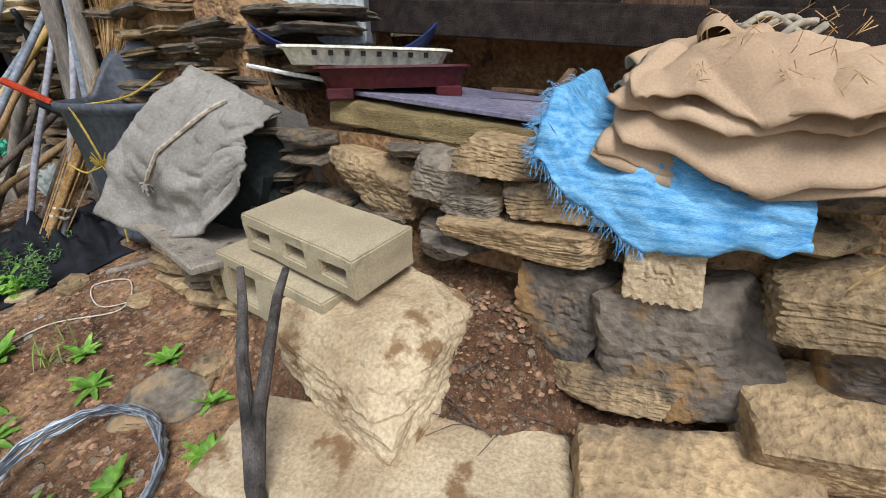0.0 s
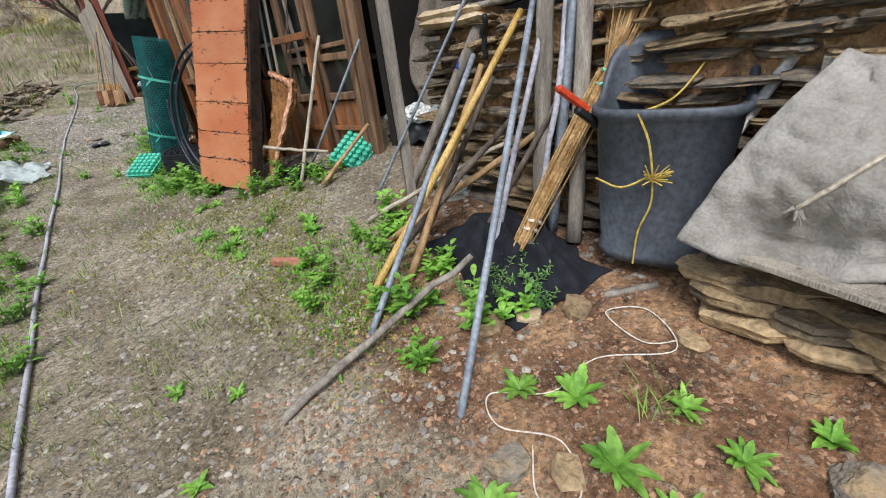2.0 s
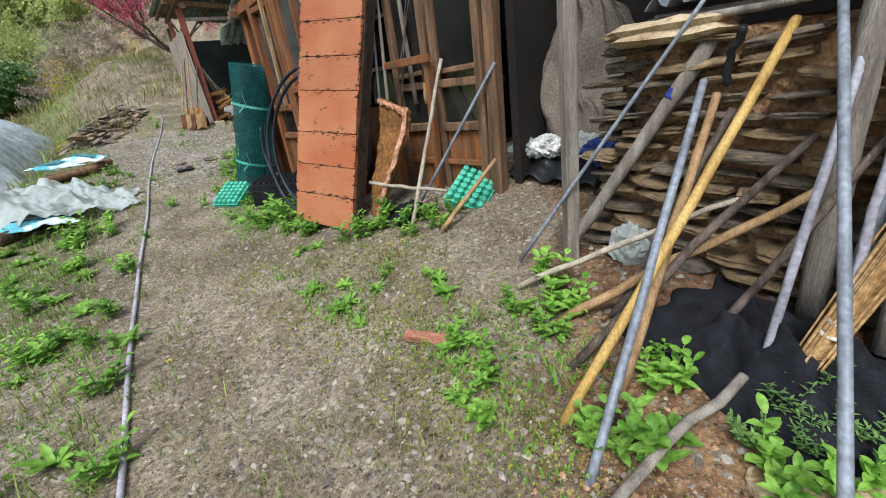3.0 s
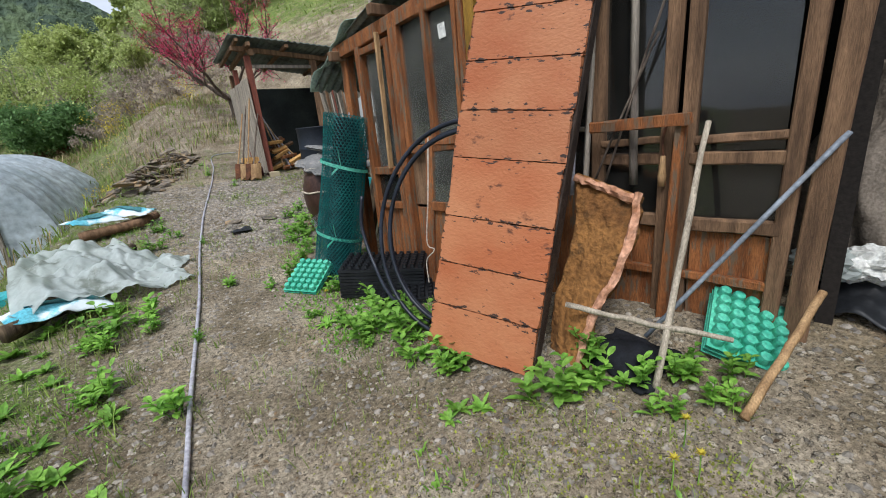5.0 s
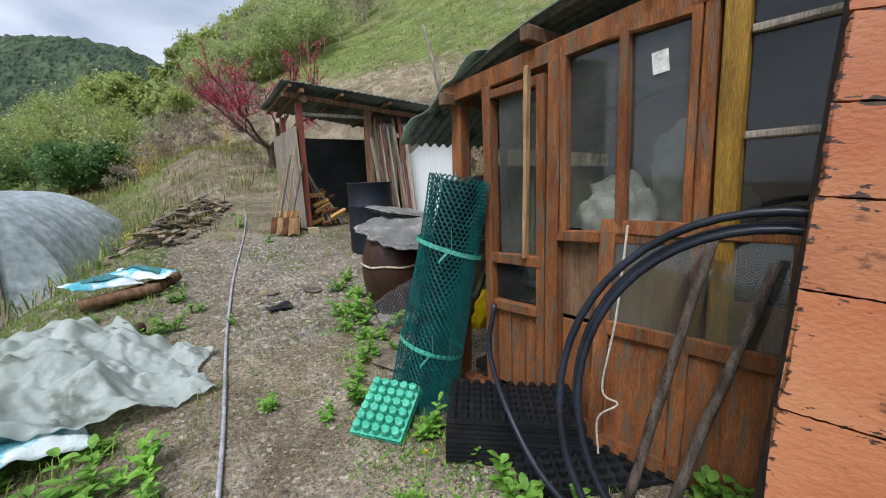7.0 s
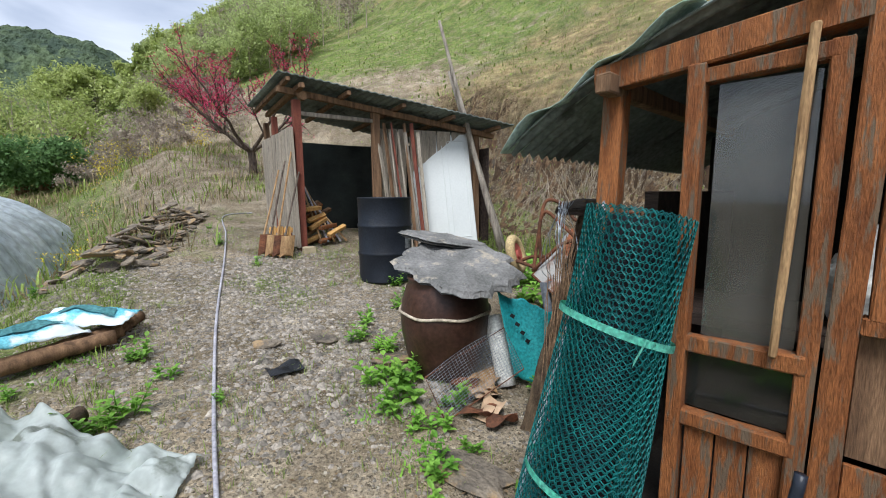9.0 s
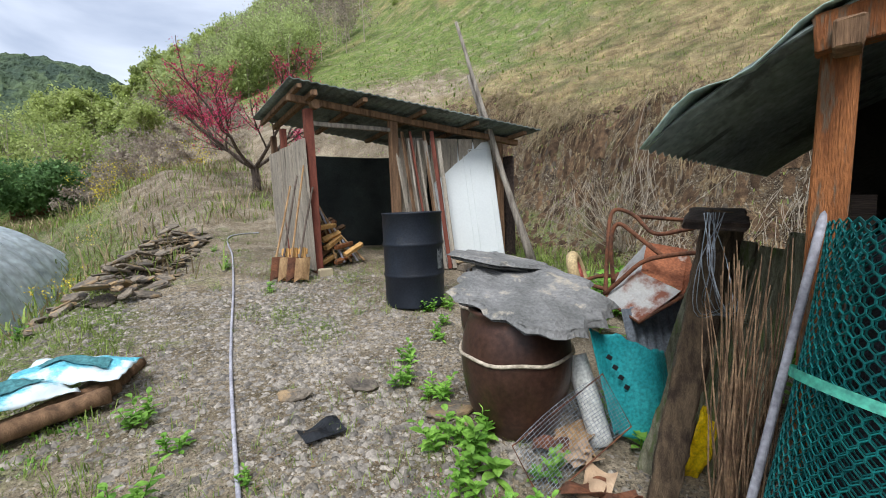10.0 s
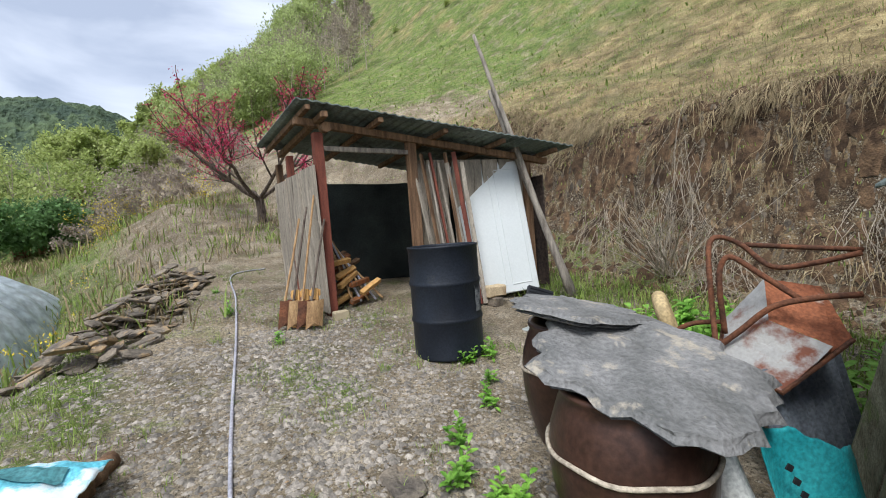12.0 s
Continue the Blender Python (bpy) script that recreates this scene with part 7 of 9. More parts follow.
for k, (x, y, w, d_, h, mk) in enumerate(((2.02, 10.50, 0.22, 0.16, 0.28, "cream_stone"), (2.52, 10.18, 0.24, 0.16, 0.12, "cream_stone"), (0.88, 10.70, 0.16, 0.10, 0.09, "block"), (2.50, 10.15, 0.16, 0.14, 0.10, "slate"))):
    bm = bmesh.new()
    add_box(bm, (w, d_, h), pose(0, 0, h / 2), 0.006, 0.01, cuts=2)
    ob = part("footing_stone", bm, M[mk], None)
    ob.matrix_world = pose(x, y, ground_z(x, y) + (0.12 if k == 1 else -0.01), 0, 0, -15 + 9 * k)
    if k == 1:
        ob.location.z = ground_z(x, y) + 0.095
    tagged(ob, "squared pale stone by the shed", "stone", "stones by the shed")
bm = bmesh.new()
add_box(bm, (0.30, 0.05, 0.26), pose(0, 0, 0.13), 0.0, 0.012)
for k in range(6):
    add_box(bm, (0.26, 0.012, 0.012), pose(0, -0.03, 0.03 + 0.04 * k))
ob = part("black_crate", bm, M["black_plastic"], None)
ob.matrix_world = pose(2.72, 9.72, ground_z(2.72, 9.72), -25, 20, -30)
tagged(ob, "black plastic crate lid leaning by the white door", "crate lid")
bm = bmesh.new()
add_sheet(bm, 24, 24, lambda u, v: Vector((2.15 + 0.55 * u, 8.95 + 0.5 * v, ground_z(2.4, 9.2) + 0.02 + 0.16 * math.sin(3.14 * u) * math.sin(3.14 * v) * (0.7 + abs(fbm(u * 4, v * 4))))), 0.003)
tagged(part("clear_film_heap", bm, M["film"], None, smooth=True), "crumpled clear plastic film behind the jars", "plastic film")
pallet = thing("pallet_piece", pose(0.50, 10.62, ground_z(0.5, 10.6) + 0.02, -14, 0, -30), "broken piece of fresh pallet leaning by the shed", "pallet")
for k in range(3):
    bm = bmesh.new()
    add_box(bm, (0.07, 0.02, 0.36), pose(-0.09 + 0.09 * k, 0, 0.18), 0.003, 0.003)
    part("slat", bm, M["pallet"], pallet)
for z in (0.05, 0.18, 0.32):
    bm = bmesh.new()
    add_box(bm, (0.28, 0.02, 0.06), pose(0, 0.021, z), 0.003, 0.003)
    part("cross_slat", bm, M["pallet"], pallet)
for k in range(4):
    sh = thing("spade", pose(0, 0, 0), "old spade leaning on the shed's side boards", "spade", "tools by the shed")
    x, y = 0.34 + 0.07 * k, 10.72 - 0.05 * k
    g0 = ground_z(x, y)
    bm = bmesh.new()
    add_tube(bm, stick_pts((x, y, g0 + 0.22), (x + 0.28, y + 0.22, g0 + 1.05 + 0.12 * (k % 3)), 0.004, 5, 600 + k), 0.012, 0.011, 7)
    part("shaft", bm, M[("stick_tan", "bark")[k % 2]], sh)
    bm = bmesh.new()
    add_sheet(bm, 8, 8, lambda u, v: Vector((x - 0.08 + 0.16 * u + 0.05 * v, y - 0.03 + 0.03 * v - 0.02 * math.sin(3.1 * u), g0 + 0.01 + 0.26 * v - 0.06 * (0 if v > 0 else (1 - abs(2 * u - 1)) * -1))), 0.004)
    part("blade", bm, M[("rust", "stick_tan")[k % 2]], sh)
for k in range(2):
    bm = bmesh.new()
    lathe(bm, [(0, 0), (0.035, 0), (0.037, 0.14), (0.016, 0.19), (0.015, 0.24), (0, 0.24)], 14)
    ob = part("bottle", bm, M["maroon"], None, smooth=True)
    ob.matrix_world = pose(0.42 + 0.28 * k, 10.84, ground_z(0.4, 10.8) + 0.12)
    ob.location.z = ground_z(0.42 + 0.28 * k, 10.84)
    tagged(ob, "brown glass bottle by the shed", "bottle", "bottles")
sq = random.Random(31)
for k in range(16):
    x, y = 1.0 + 0.35 * sq.random(), 11.0 + 0.5 * sq.random()
    z0 = ground_z(x, y) + 0.05 + 0.09 * (k // 3)
    bm = bmesh.new()
    beam_between(bm, (x - 0.12, y - 0.1, z0), (x + 0.16, y + 0.12 * sq.random(), z0 + 0.12 * sq.random()), 0.06, 0.05, spin=sq.random())
    tagged(part("firewood", bm, M[("pallet", "wood_brown", "wood_orange")[k % 3]], None), "split block of firewood stacked in the shed", "firewood", "firewood")
for k in range(5):
    pole("tool_shaft", (1.15 + 0.09 * k, 11.0, 0.85), (0.98 + 0.05 * k, 11.5, 1.9 - 0.12 * k), 0.014, 0.012, ("stick_tan", "hose_grey")[k % 2], "tool shaft leaning inside the shed", "tool", 0.004, 700 + k, 0.03, group="tools in the shed")

# ---- along the left edge: hose, film, sacks, slate heap ----
bm = bmesh.new()
hp = [(-1.06, 1.6), (-0.99, 2.72), (-0.90, 4.04), (-0.80, 5.17), (-0.66, 6.4), (-0.56, 7.51), (-0.43, 8.6), (-0.30, 9.47), (-0.11, 10.6), (0.10, 12.0), (0.24, 13.21), (0.72, 13.42)]
add_tube(bm, [(p.x, p.y, ground_at(p.x, p.y) + 0.013) for p in curve_pts([(x, y, 0) for x, y in hp], 14)], 0.0105, seg=8)
tagged(part("garden_hose", bm, M["hose_grey"], None, smooth=True), "long grey-lilac garden hose lying along the path", "hose")
bm = bmesh.new()


def film_fn(u, v):
    x = -0.62 - 0.95 * u - 0.12 * math.sin(3 * v)
    y = 7.35 - 0.9 * v * (0.55 + 0.45 * u) + 0.75 * u * (1 - v)
    h = 0.02 + (0.20 * sst(0.1, 0.65, u)) * (0.55 + 0.45 * math.sin(3.14 * v)) + 0.10 * abs(fbm(u * 3, v * 3, 1.6)) + 0.025 * math.sin(16 * u + 9 * v + 3 * fbm(u * 2, v * 2)) * sst(0, 0.3, u)
    return Vector((x, y, ground_z(max(x, -1.5), y) + h))


add_sheet(bm, 90, 90, film_fn, 0.002)
tagged(part("plastic_film", bm, M["film"], None, smooth=True), "crumpled milky plastic film thrown over firewood", "plastic film")
for k in range(4):
    y = 6.75 + 0.26 * k
    pole("rotten_log", (-1.62 + 0.05 * k, y - 0.35, ground_z(-1.5, y) + 0.08), (-1.12 + 0.02 * k, y + 0.35, ground_z(-1.12, y) + 0.10), 0.048, 0.038, "rotten", "rotten purplish-brown log under the film", "log", 0.03, 800 + k, 0.3, 10, "logs under the film")
for k, (x, y, rz, mk, lab) in enumerate(((-1.42, 6.62, 20, "aqua_bag", "flattened white and aqua plastic sack with printed letters"), (-1.12, 8.95, -20, "aqua_bag", "crumpled white and aqua sack on the logs"), (-1.38, 8.75, 30, "aqua_bag", "crumpled blue and white sack on the logs"))):
    bm = bmesh.new()
    add_sheet(bm, 26, 20, lambda u, v, k=k: Vector((0.50 * (u - 0.5), 0.30 * (v - 0.5), 0.05 + 0.06 * math.sin(3.1 * u) * math.sin(3.1 * v) + 0.035 * fbm(u * 3 + k, v * 3))), 0.004)
    ob = part("fertiliser_sack", bm, M[mk], None, smooth=True)
    ob.matrix_world = pose(x, y, ground_z(x, y) + (0.05 if k == 0 else 0.12), 0, 6, rz)
    tagged(ob, lab, "sack", "sacks along the path")
    bm = bmesh.new()
    add_sheet(bm, 12, 3, lambda u, v, k=k: Vector((0.30 * (u - 0.5), -0.05 + 0.07 * v, 0.064 + 0.06 * math.sin(3.1 * (0.2 + 0.6 * u)) * math.sin(3.1 * (0.33 + 0.23 * v)) + 0.035 * fbm((0.2 + 0.6 * u) * 3 + k, (0.33 + 0.23 * v) * 3))))
    part("print_band", bm, M["teal_ink"], ob, "teal printed band")
for k in range(5):
    pole("old_log", (-1.50 + 0.1 * k, 8.55 + 0.08 * k, ground_z(-1.4, 8.6) + 0.07), (-0.98 + 0.03 * k, 8.75 + 0.12 * k, ground_z(-1.0, 8.8) + 0.08), 0.05, 0.045, "wood_brown", "short rotten log on the path's edge", "log", 0.01, 830 + k, 0.12, 9, "logs on the edge")
bm = bmesh.new()
add_box(bm, (0.34, 0.22, 0.14), pose(0, 0, 0.07), 0.0, 0.02)
ob = part("teal_crate", bm, M["teal_bag"], None)
ob.matrix_world = pose(-1.95, 7.5, ground_z(-1.95, 7.5) - 0.01, 0, 0, 20)
tagged(ob, "teal plastic box in the grass", "box")
for k in range(190):
    a, b = sq.random(), sq.random()
    y = 10.6 + 2.9 * a
    x = -1.25 + 0.85 * a + 0.85 * (b - 0.5)
    bm = bmesh.new()
    add_slab(bm, sq.uniform(0.05, 0.16), sq.uniform(0.04, 0.11), sq.uniform(0.012, 0.032), n=7, layers=2, seed=900 + k, square=0.4)
    ob = part("slate_piece", bm, M["slate"], None)
    ob.matrix_world = pose(x, y, ground_z(x, y) + 0.02 + 0.22 * (1 - abs(2 * b - 1)) * sq.random(), sq.uniform(-24, 24), sq.uniform(-24, 24), sq.uniform(0, 360))
    tagged(ob, "loose piece of brown-grey slate in a heap", "slate", "slate heap")
for x, y, r_, lab in ((0.22, 8.28, 0.14, "flat slate lying on the gravel"), (0.50, 7.75, 0.16, "flat tan stone beside the jar"), (-0.15, 8.35, 0.1, "pale flake of slate on the gravel"), (0.3, 6.7, 0.2, "flat wet stone by the jar")):
    bm = bmesh.new()
    add_slab(bm, r_, r_ * 0.6, 0.03, n=14, layers=3, seed=int(x * 1000) % 91, square=0.3)
    ob = part("flat_slate", bm, M["slate"], None)
    ob.matrix_world = pose(x, y, ground_z(x, y) + 0.012, 3, -3, 20 + 300 * x)
    tagged(ob, lab, "slate", "flat slates")
bm = bmesh.new()
add_sheet(bm, 8, 8, lambda u, v: Vector((0.2 * (u - 0.5), 0.15 * (v - 0.5), 0.02 + 0.02 * math.sin(6 * u) * math.sin(5 * v))), 0.004)
ob = part("rubber_scrap", bm, M["black_plastic"], None)
ob.matrix_world = pose(-0.13, 7.95, ground_z(-0.13, 7.95))
tagged(ob, "crumpled black rubber scrap on the gravel", "scrap")

# polytunnel below the terrace
GH = pose(-3.65, 12.0, -0.30, 0, 0, -5)
tunnel = thing("polytunnel", GH, "small plastic-film polytunnel with timber end frame", "polytunnel")
bm = bmesh.new()
GR, GL_ = 1.5, 4.6


def gh_fn(u, v):
    a = math.pi * u
    end = sst(0, 0.06, v) * (1 - 0.12 * sst(0.75, 1.0, v))
    s = 1 + 0.012 * math.cos(v * 10 * 2 * math.pi)
    return Vector((-GR * s * math.cos(a) * (0.97 + 0.03 * end), GL_ * v, 1.88 * s * math.sin(a) ** 0.82 * (0.95 + 0.05 * end) * (1 - 0.12 * sst(0.8, 1.0, v)) + 0.01 * fbm(u * 6, v * 9)))


add_sheet(bm, 40, 100, gh_fn)
part("film_skin", bm, M["gh_film"], tunnel, smooth=True)
for k in range(8):
    bm = bmesh.new()
    add_tube(bm, [gh_fn(u / 24, (k + 0.02) / 7.1) * 0.992 for u in range(25)], 0.012, seg=6)
    part("hoop", bm, M["steel"], tunnel)
for vv_ in (0.0, 1.0):
    bm = bmesh.new()
    ring = [bm.verts.new(gh_fn(u / 24, vv_)) for u in range(25)]
    bm.faces.new(ring)
    part("end_film", bm, M["gh_film"], tunnel)
for x in (-0.35, 0.72):
    bm = bmesh.new()
    beam_between(bm, (x, -0.03, -0.2), (x, -0.03, 1.55), 0.06, 0.06)
    part("end_post", bm, M["wood_grey"], tunnel)
for x, y in ((-3.7, 33.0), (-4.6, 31.0), (-5.6, 32.0)):
    hv = thing("beehive_box", (x, y, ground_at(x, y), 0, 0, 15), "small wooden beehive box with a flat stone roof", "beehive", "beehives")
    bm = bmesh.new()
    add_box(bm, (0.5, 0.5, 1.5), pose(0, 0, 0.75), 0.01, 0.01)
    part("box", bm, M["wood_brown"], hv)
    bm = bmesh.new()
    add_box(bm, (1.0, 0.9, 0.12), pose(0, 0, 1.56), 0.02, 0.02)
    part("lid", bm, M["plank_grey"], hv)
# small ground things at the start
for x, y, r_, mk in ((0.51, 1.75, 0.06, "slate_tan"), (0.40, 1.86, 0.05, "cream_stone"), (0.30, 1.95, 0.07, "slate_tan"), (-0.02, 1.62, 0.06, "slate"), (0.05, 1.50, 0.05, "slate_tan"), (0.55, 1.42, 0.05, "slate_tan"), (0.35, 0.62, 0.05, "slate"), (0.28, 2.02, 0.05, "cream_stone"), (-0.05, 1.3, 0.05, "cream_stone"), (0.47, 0.95, 0.06, "slate_tan")):
    bm = bmesh.new()
    add_slab(bm, r_, r_ * 0.8, r_ * 0.5, n=10, layers=3, seed=int(1e4 * x * y) % 89, square=0.4)
    ob = part("loose_stone", bm, M[mk], None)
    ob.matrix_world = pose(x, y, ground_z(x, y) + r_ * 0.12, 6, -4, 77 * x * 10)
    tagged(ob, "loose flat stone on the red earth", "stone", "loose stones")
pole("wood_bit", (0.72, 1.58, 0.30), (0.60, 1.70, 0.275), 0.014, 0.013, "wood_grey", "short bit of grey wood on the earth", "wood bit", 0.002, 95, 0.1, 5)
bm = bmesh.new()
add_box(bm, (0.22, 0.045, 0.03), pose(0, 0, 0.02), 0.003, 0.004, cuts=2)
ob = part("brick_fragment", bm, M["brick"], None)
ob.matrix_world = pose(0.09, 3.03, ground_z(0.09, 3.03) - 0.003, 0, 0, -55)
tagged(ob, "reddish brick fragment in the gravel", "brick")
bm = bmesh.new()
sp_ = [(0.56, 1.42), (0.48, 1.52), (0.53, 1.66), (0.60, 1.56), (0.50, 1.44), (0.36, 1.60), (0.20, 1.64), (0.10, 1.78), (0.04, 1.70), (0.10, 1.55), (0.02, 1.45), (-0.04, 1.52), (0.05, 1.60)]
add_tube(bm, [(p.x, p.y, ground_at(p.x, p.y) + 0.008) for p in curve_pts([(x, y, 0) for x, y in sp_], 8)], 0.0021, seg=5)
tagged(part("pale_cord", bm, M["string_white"], None), "pale cord lying in loops on the red earth", "cord")
bm = bmesh.new()
add_sheet(bm, 14, 14, cloth_heap(0.02, 1.20, 0.06, 0.07, 0.02, 8), 0.002)
tagged(part("foil_scrap", bm, M["film"], None), "crumpled clear plastic scrap on the earth", "plastic scrap")
bm = bmesh.new()
for k in range(26):
    x, y = 0.52 + nr.gauss(0, 0.05), 0.12 + nr.gauss(0, 0.10)
    a = nr.uniform(0, 3.14)
    add_tube(bm, [(x, y, ground_z(x, y) + 0.02), (x + 0.04 * math.cos(a), y + 0.06 * math.sin(a), ground_z(x, y) + 0.035), (x + 0.09 * math.cos(a), y + 0.13 * math.sin(a), ground_z(x, y) + 0.03)], 0.0016, 0.001, 4)
tagged(part("dry_twigs", bm, M["bark"], None), "scatter of dry twigs and husks on the earth", "twigs", kind="stuff")

# ---- plants ----
pr_ = random.Random(77)


def add_leaf(bm, base, yaw, length, width, rise, droop, fold=0.25, n=5, notch=0.0):
    """One bent leaf with a folded midrib."""
    d = Vector((math.cos(yaw), math.sin(yaw), 0))
    s = Vector((-d.y, d.x, 0))
    rows_ = []
    for i in range(n + 1):
        t = i / n
        p = base + d * (length * t * math.cos(rise * 0.8)) + Vector((0, 0, length * (math.sin(rise) * t - droop * t * t)))
        w = width * (math.sin(math.pi * min(1, 0.08 + t * 0.92)) ** 0.8) * (1 + notch * (i % 2)) * 0.5
        rows_.append((bm.verts.new(p - s * w + Vector((0, 0, fold * w))), bm.verts.new(p), bm.verts.new(p + s * w + Vector((0, 0, fold * w)))))
    for a, b in zip(rows_, rows_[1:]):
        bm.faces.new((a[0], a[1], b[1], b[0]))
        bm.faces.new((a[1], a[2], b[2], b[1]))


def weed_mesh(kind, seed):
    global_r = random.Random(seed)
    bm = bmesh.new()
    if kind == "rosette":
        for k in range(global_r.randint(10, 16)):
            add_leaf(bm, Vector((0, 0, 0.005)), 2.4 * k + global_r.uniform(-0.3, 0.3), global_r.uniform(0.045, 0.09), global_r.uniform(0.015, 0.026), global_r.uniform(0.25, 1.0), global_r.uniform(0.1, 0.45), 0.3, 6, 0.25)
    elif kind == "leafy":
        for s in range(global_r.randint(4, 7)):
            a = global_r.uniform(0, 6.28)
            h = global_r.uniform(0.05, 0.15)
            lean = Vector((math.cos(a), math.sin(a), 0)) * global_r.uniform(0.1, 0.5)
            top = Vector((0, 0, h)) + lean * h
            b = Vector((0.04 * math.cos(a), 0.04 * math.sin(a), 0))
            add_tube(bm, [b, b + top * 0.5, b + top], 0.003, 0.0015, 4, cap=False)
            for k in range(9):
                t = 0.15 + 0.85 * k / 8
                add_leaf(bm, b + top * t, 2.4 * k + a, global_r.uniform(0.04, 0.08) * (1.2 - 0.4 * t), global_r.uniform(0.020, 0.036), global_r.uniform(0.3, 0.9), global_r.uniform(0.1, 0.5), 0.25, 4)
    elif kind == "feathery":
        for s in range(14):
            a = global_r.uniform(0, 6.28)
            top = Vector((0.05 * math.cos(a), 0.05 * math.sin(a), global_r.uniform(0.05, 0.12)))
            add_tube(bm, [Vector(), top * 0.6, top], 0.0015, 0.0008, 3, cap=False)
            for k in range(12):
                add_leaf(bm, top * (0.3 + 0.7 * k / 11), 2.4 * k, 0.022, 0.007, 0.5, 0.2, 0.1, 2)
    else:
        for s in range(26):
            a = global_r.uniform(0, 6.28)
            add_leaf(bm, Vector((global_r.gauss(0, 0.03), global_r.gauss(0, 0.03), 0)), a, global_r.uniform(0.06, 0.16), 0.005, global_r.uniform(0.7, 1.4), global_r.uniform(0.1, 0.6), 0.1, 4)
    me = bpy.data.meshes.new("weed")
    bm.to_mesh(me)
    bm.free()
    me.materials.append(M["leaf_grey"] if kind == "feathery" else M["leaf"] if kind != "grass" else M["green_grass"])
    return me


weeds = {k: [weed_mesh(k, 10 * i + j) for i in range(4)] for j, k in enumerate(("rosette", "leafy", "feathery", "grass"))}
WL = {"rosette": "leafy green weed rosette growing in the earth", "leafy": "bushy green weed with upright leafy stems", "feathery": "feathery grey-green weed tuft", "grass": "small tuft of green grass"}


def plant(kind, x, y, s=1.0):
    ob = new("weed", pr_.choice(weeds[kind]))
    ob.matrix_world = pose(x, y, ground_at(x, y) - 0.004, pr_.uniform(-6, 6), pr_.uniform(-6, 6), pr_.uniform(0, 360)) @ Matrix.Diagonal((s, s, s, 1))
    tagged(ob, WL[kind], "weed", "weeds")


for x, y, s in ((0.40, 0.86, 0.8), (0.44, 1.10, 0.8), (0.30, 1.22, 0.85), (0.17, 0.88, 0.95), (0.04, 0.98, 1.0), (0.13, 1.42, 1.2), (0.23, 1.58, 1.15), (0.10, 1.28, 1.0), (0.35, 1.36, 0.8), (-0.13, 1.60, 1.1), (-0.25, 1.42, 0.9), (0.30, 0.74, 0.8), (-0.30, 1.75, 0.9), (0.10, 0.66, 0.9), (-0.15, 1.18, 0.9), (-0.45, 1.9, 0.7), (-0.60, 2.25, 0.7), (-0.55, 2.7, 0.7), (-0.4, 2.5, 0.6), (0.16, 1.72, 1.0)):
    plant("rosette", x, y, s)
for x, y, s in ((0.28, 2.02, 0.9), (0.22, 2.18, 1.0), (0.12, 2.30, 0.8), (0.36, 1.90, 0.8), (0.05, 2.05, 0.7), (0.40, 2.30, 0.8), (0.48, 2.72, 0.9), (0.40, 2.85, 0.8), (0.55, 2.85, 1.0), (0.08, 2.75, 0.8), (0.0, 2.62, 0.7), (0.14, 2.88, 0.7), (0.20, 4.55, 1.0), (0.30, 4.12, 1.2), (0.12, 4.75, 1.0), (0.22, 4.95, 1.3), (0.05, 5.1, 1.2), (0.14, 5.25, 1.2), (0.25, 5.42, 1.2), (0.02, 5.38, 0.9), (0.32, 5.15, 1.0), (0.42, 4.05, 1.0), (0.60, 4.12, 0.9), (0.56, 3.95, 0.8), (0.70, 3.85, 0.8), (0.80, 3.72, 0.8), (0.66, 3.70, 0.8), (0.50, 3.80, 0.7), (0.6, 5.0, 1.0), (0.72, 4.95, 1.0), (0.15, 5.95, 0.9), (0.0, 6.35, 0.9), (0.05, 6.55, 0.9), (0.2, 6.75, 0.9), (0.35, 7.0, 0.8), (0.36, 7.3, 1.4), (0.42, 7.42, 1.4), (0.30, 7.5, 1.2), (0.22, 7.25, 1.0), (0.5, 7.9, 1.0), (0.42, 8.15, 1.0), (0.6, 8.35, 1.0), (0.55, 7.15, 0.9), (1.30, 9.15, 0.9), (1.5, 9.1, 1.0), (1.45, 9.2, 0.8), (1.2, 8.8, 0.8), (1.0, 8.55, 0.9), (1.1, 7.0, 1.3), (1.25, 7.05, 1.2), (1.15, 7.2, 1.2),
              (-1.0, 6.35, 1.1), (-1.15, 6.25, 1.3), (-0.95, 6.15, 0.8), (-1.2, 6.05, 1.0), (-0.85, 5.2, 1.0), (-0.95, 4.6, 0.9), (-0.9, 4.2, 0.8), (-1.0, 3.9, 1.0), (-1.25, 4.4, 1.1), (-1.3, 5.0, 1.0), (-1.15, 5.5, 1.0), (-1.0, 3.4, 0.9), (-1.2, 3.1, 1.0), (-1.35, 3.5, 1.0), (-0.72, 8.2, 0.8), (-0.85, 8.5, 0.9), (-0.9, 7.9, 1.1), (-1.0, 7.75, 1.0), (-0.45, 6.55, 0.6), (-0.2, 6.3, 0.6), (-0.5, 7.8, 0.5), (-0.1, 5.6, 0.6), (-0.7, 5.8, 0.5)):
    plant("leafy", x, y, s)
for k in range(46):
    plant("leafy", pr_.uniform(2.1, 3.6), pr_.uniform(6.7, 8.6), pr_.uniform(1.2, 2.2))
for x, y, s in ((0.52, 1.92, 1.0), (0.46, 1.84, 0.9), (0.60, 1.98, 0.9), (0.50, 2.05, 1.0), (0.42, 1.98, 0.8), (0.35, 2.08, 0.9)):
    plant("feathery", x, y, s)
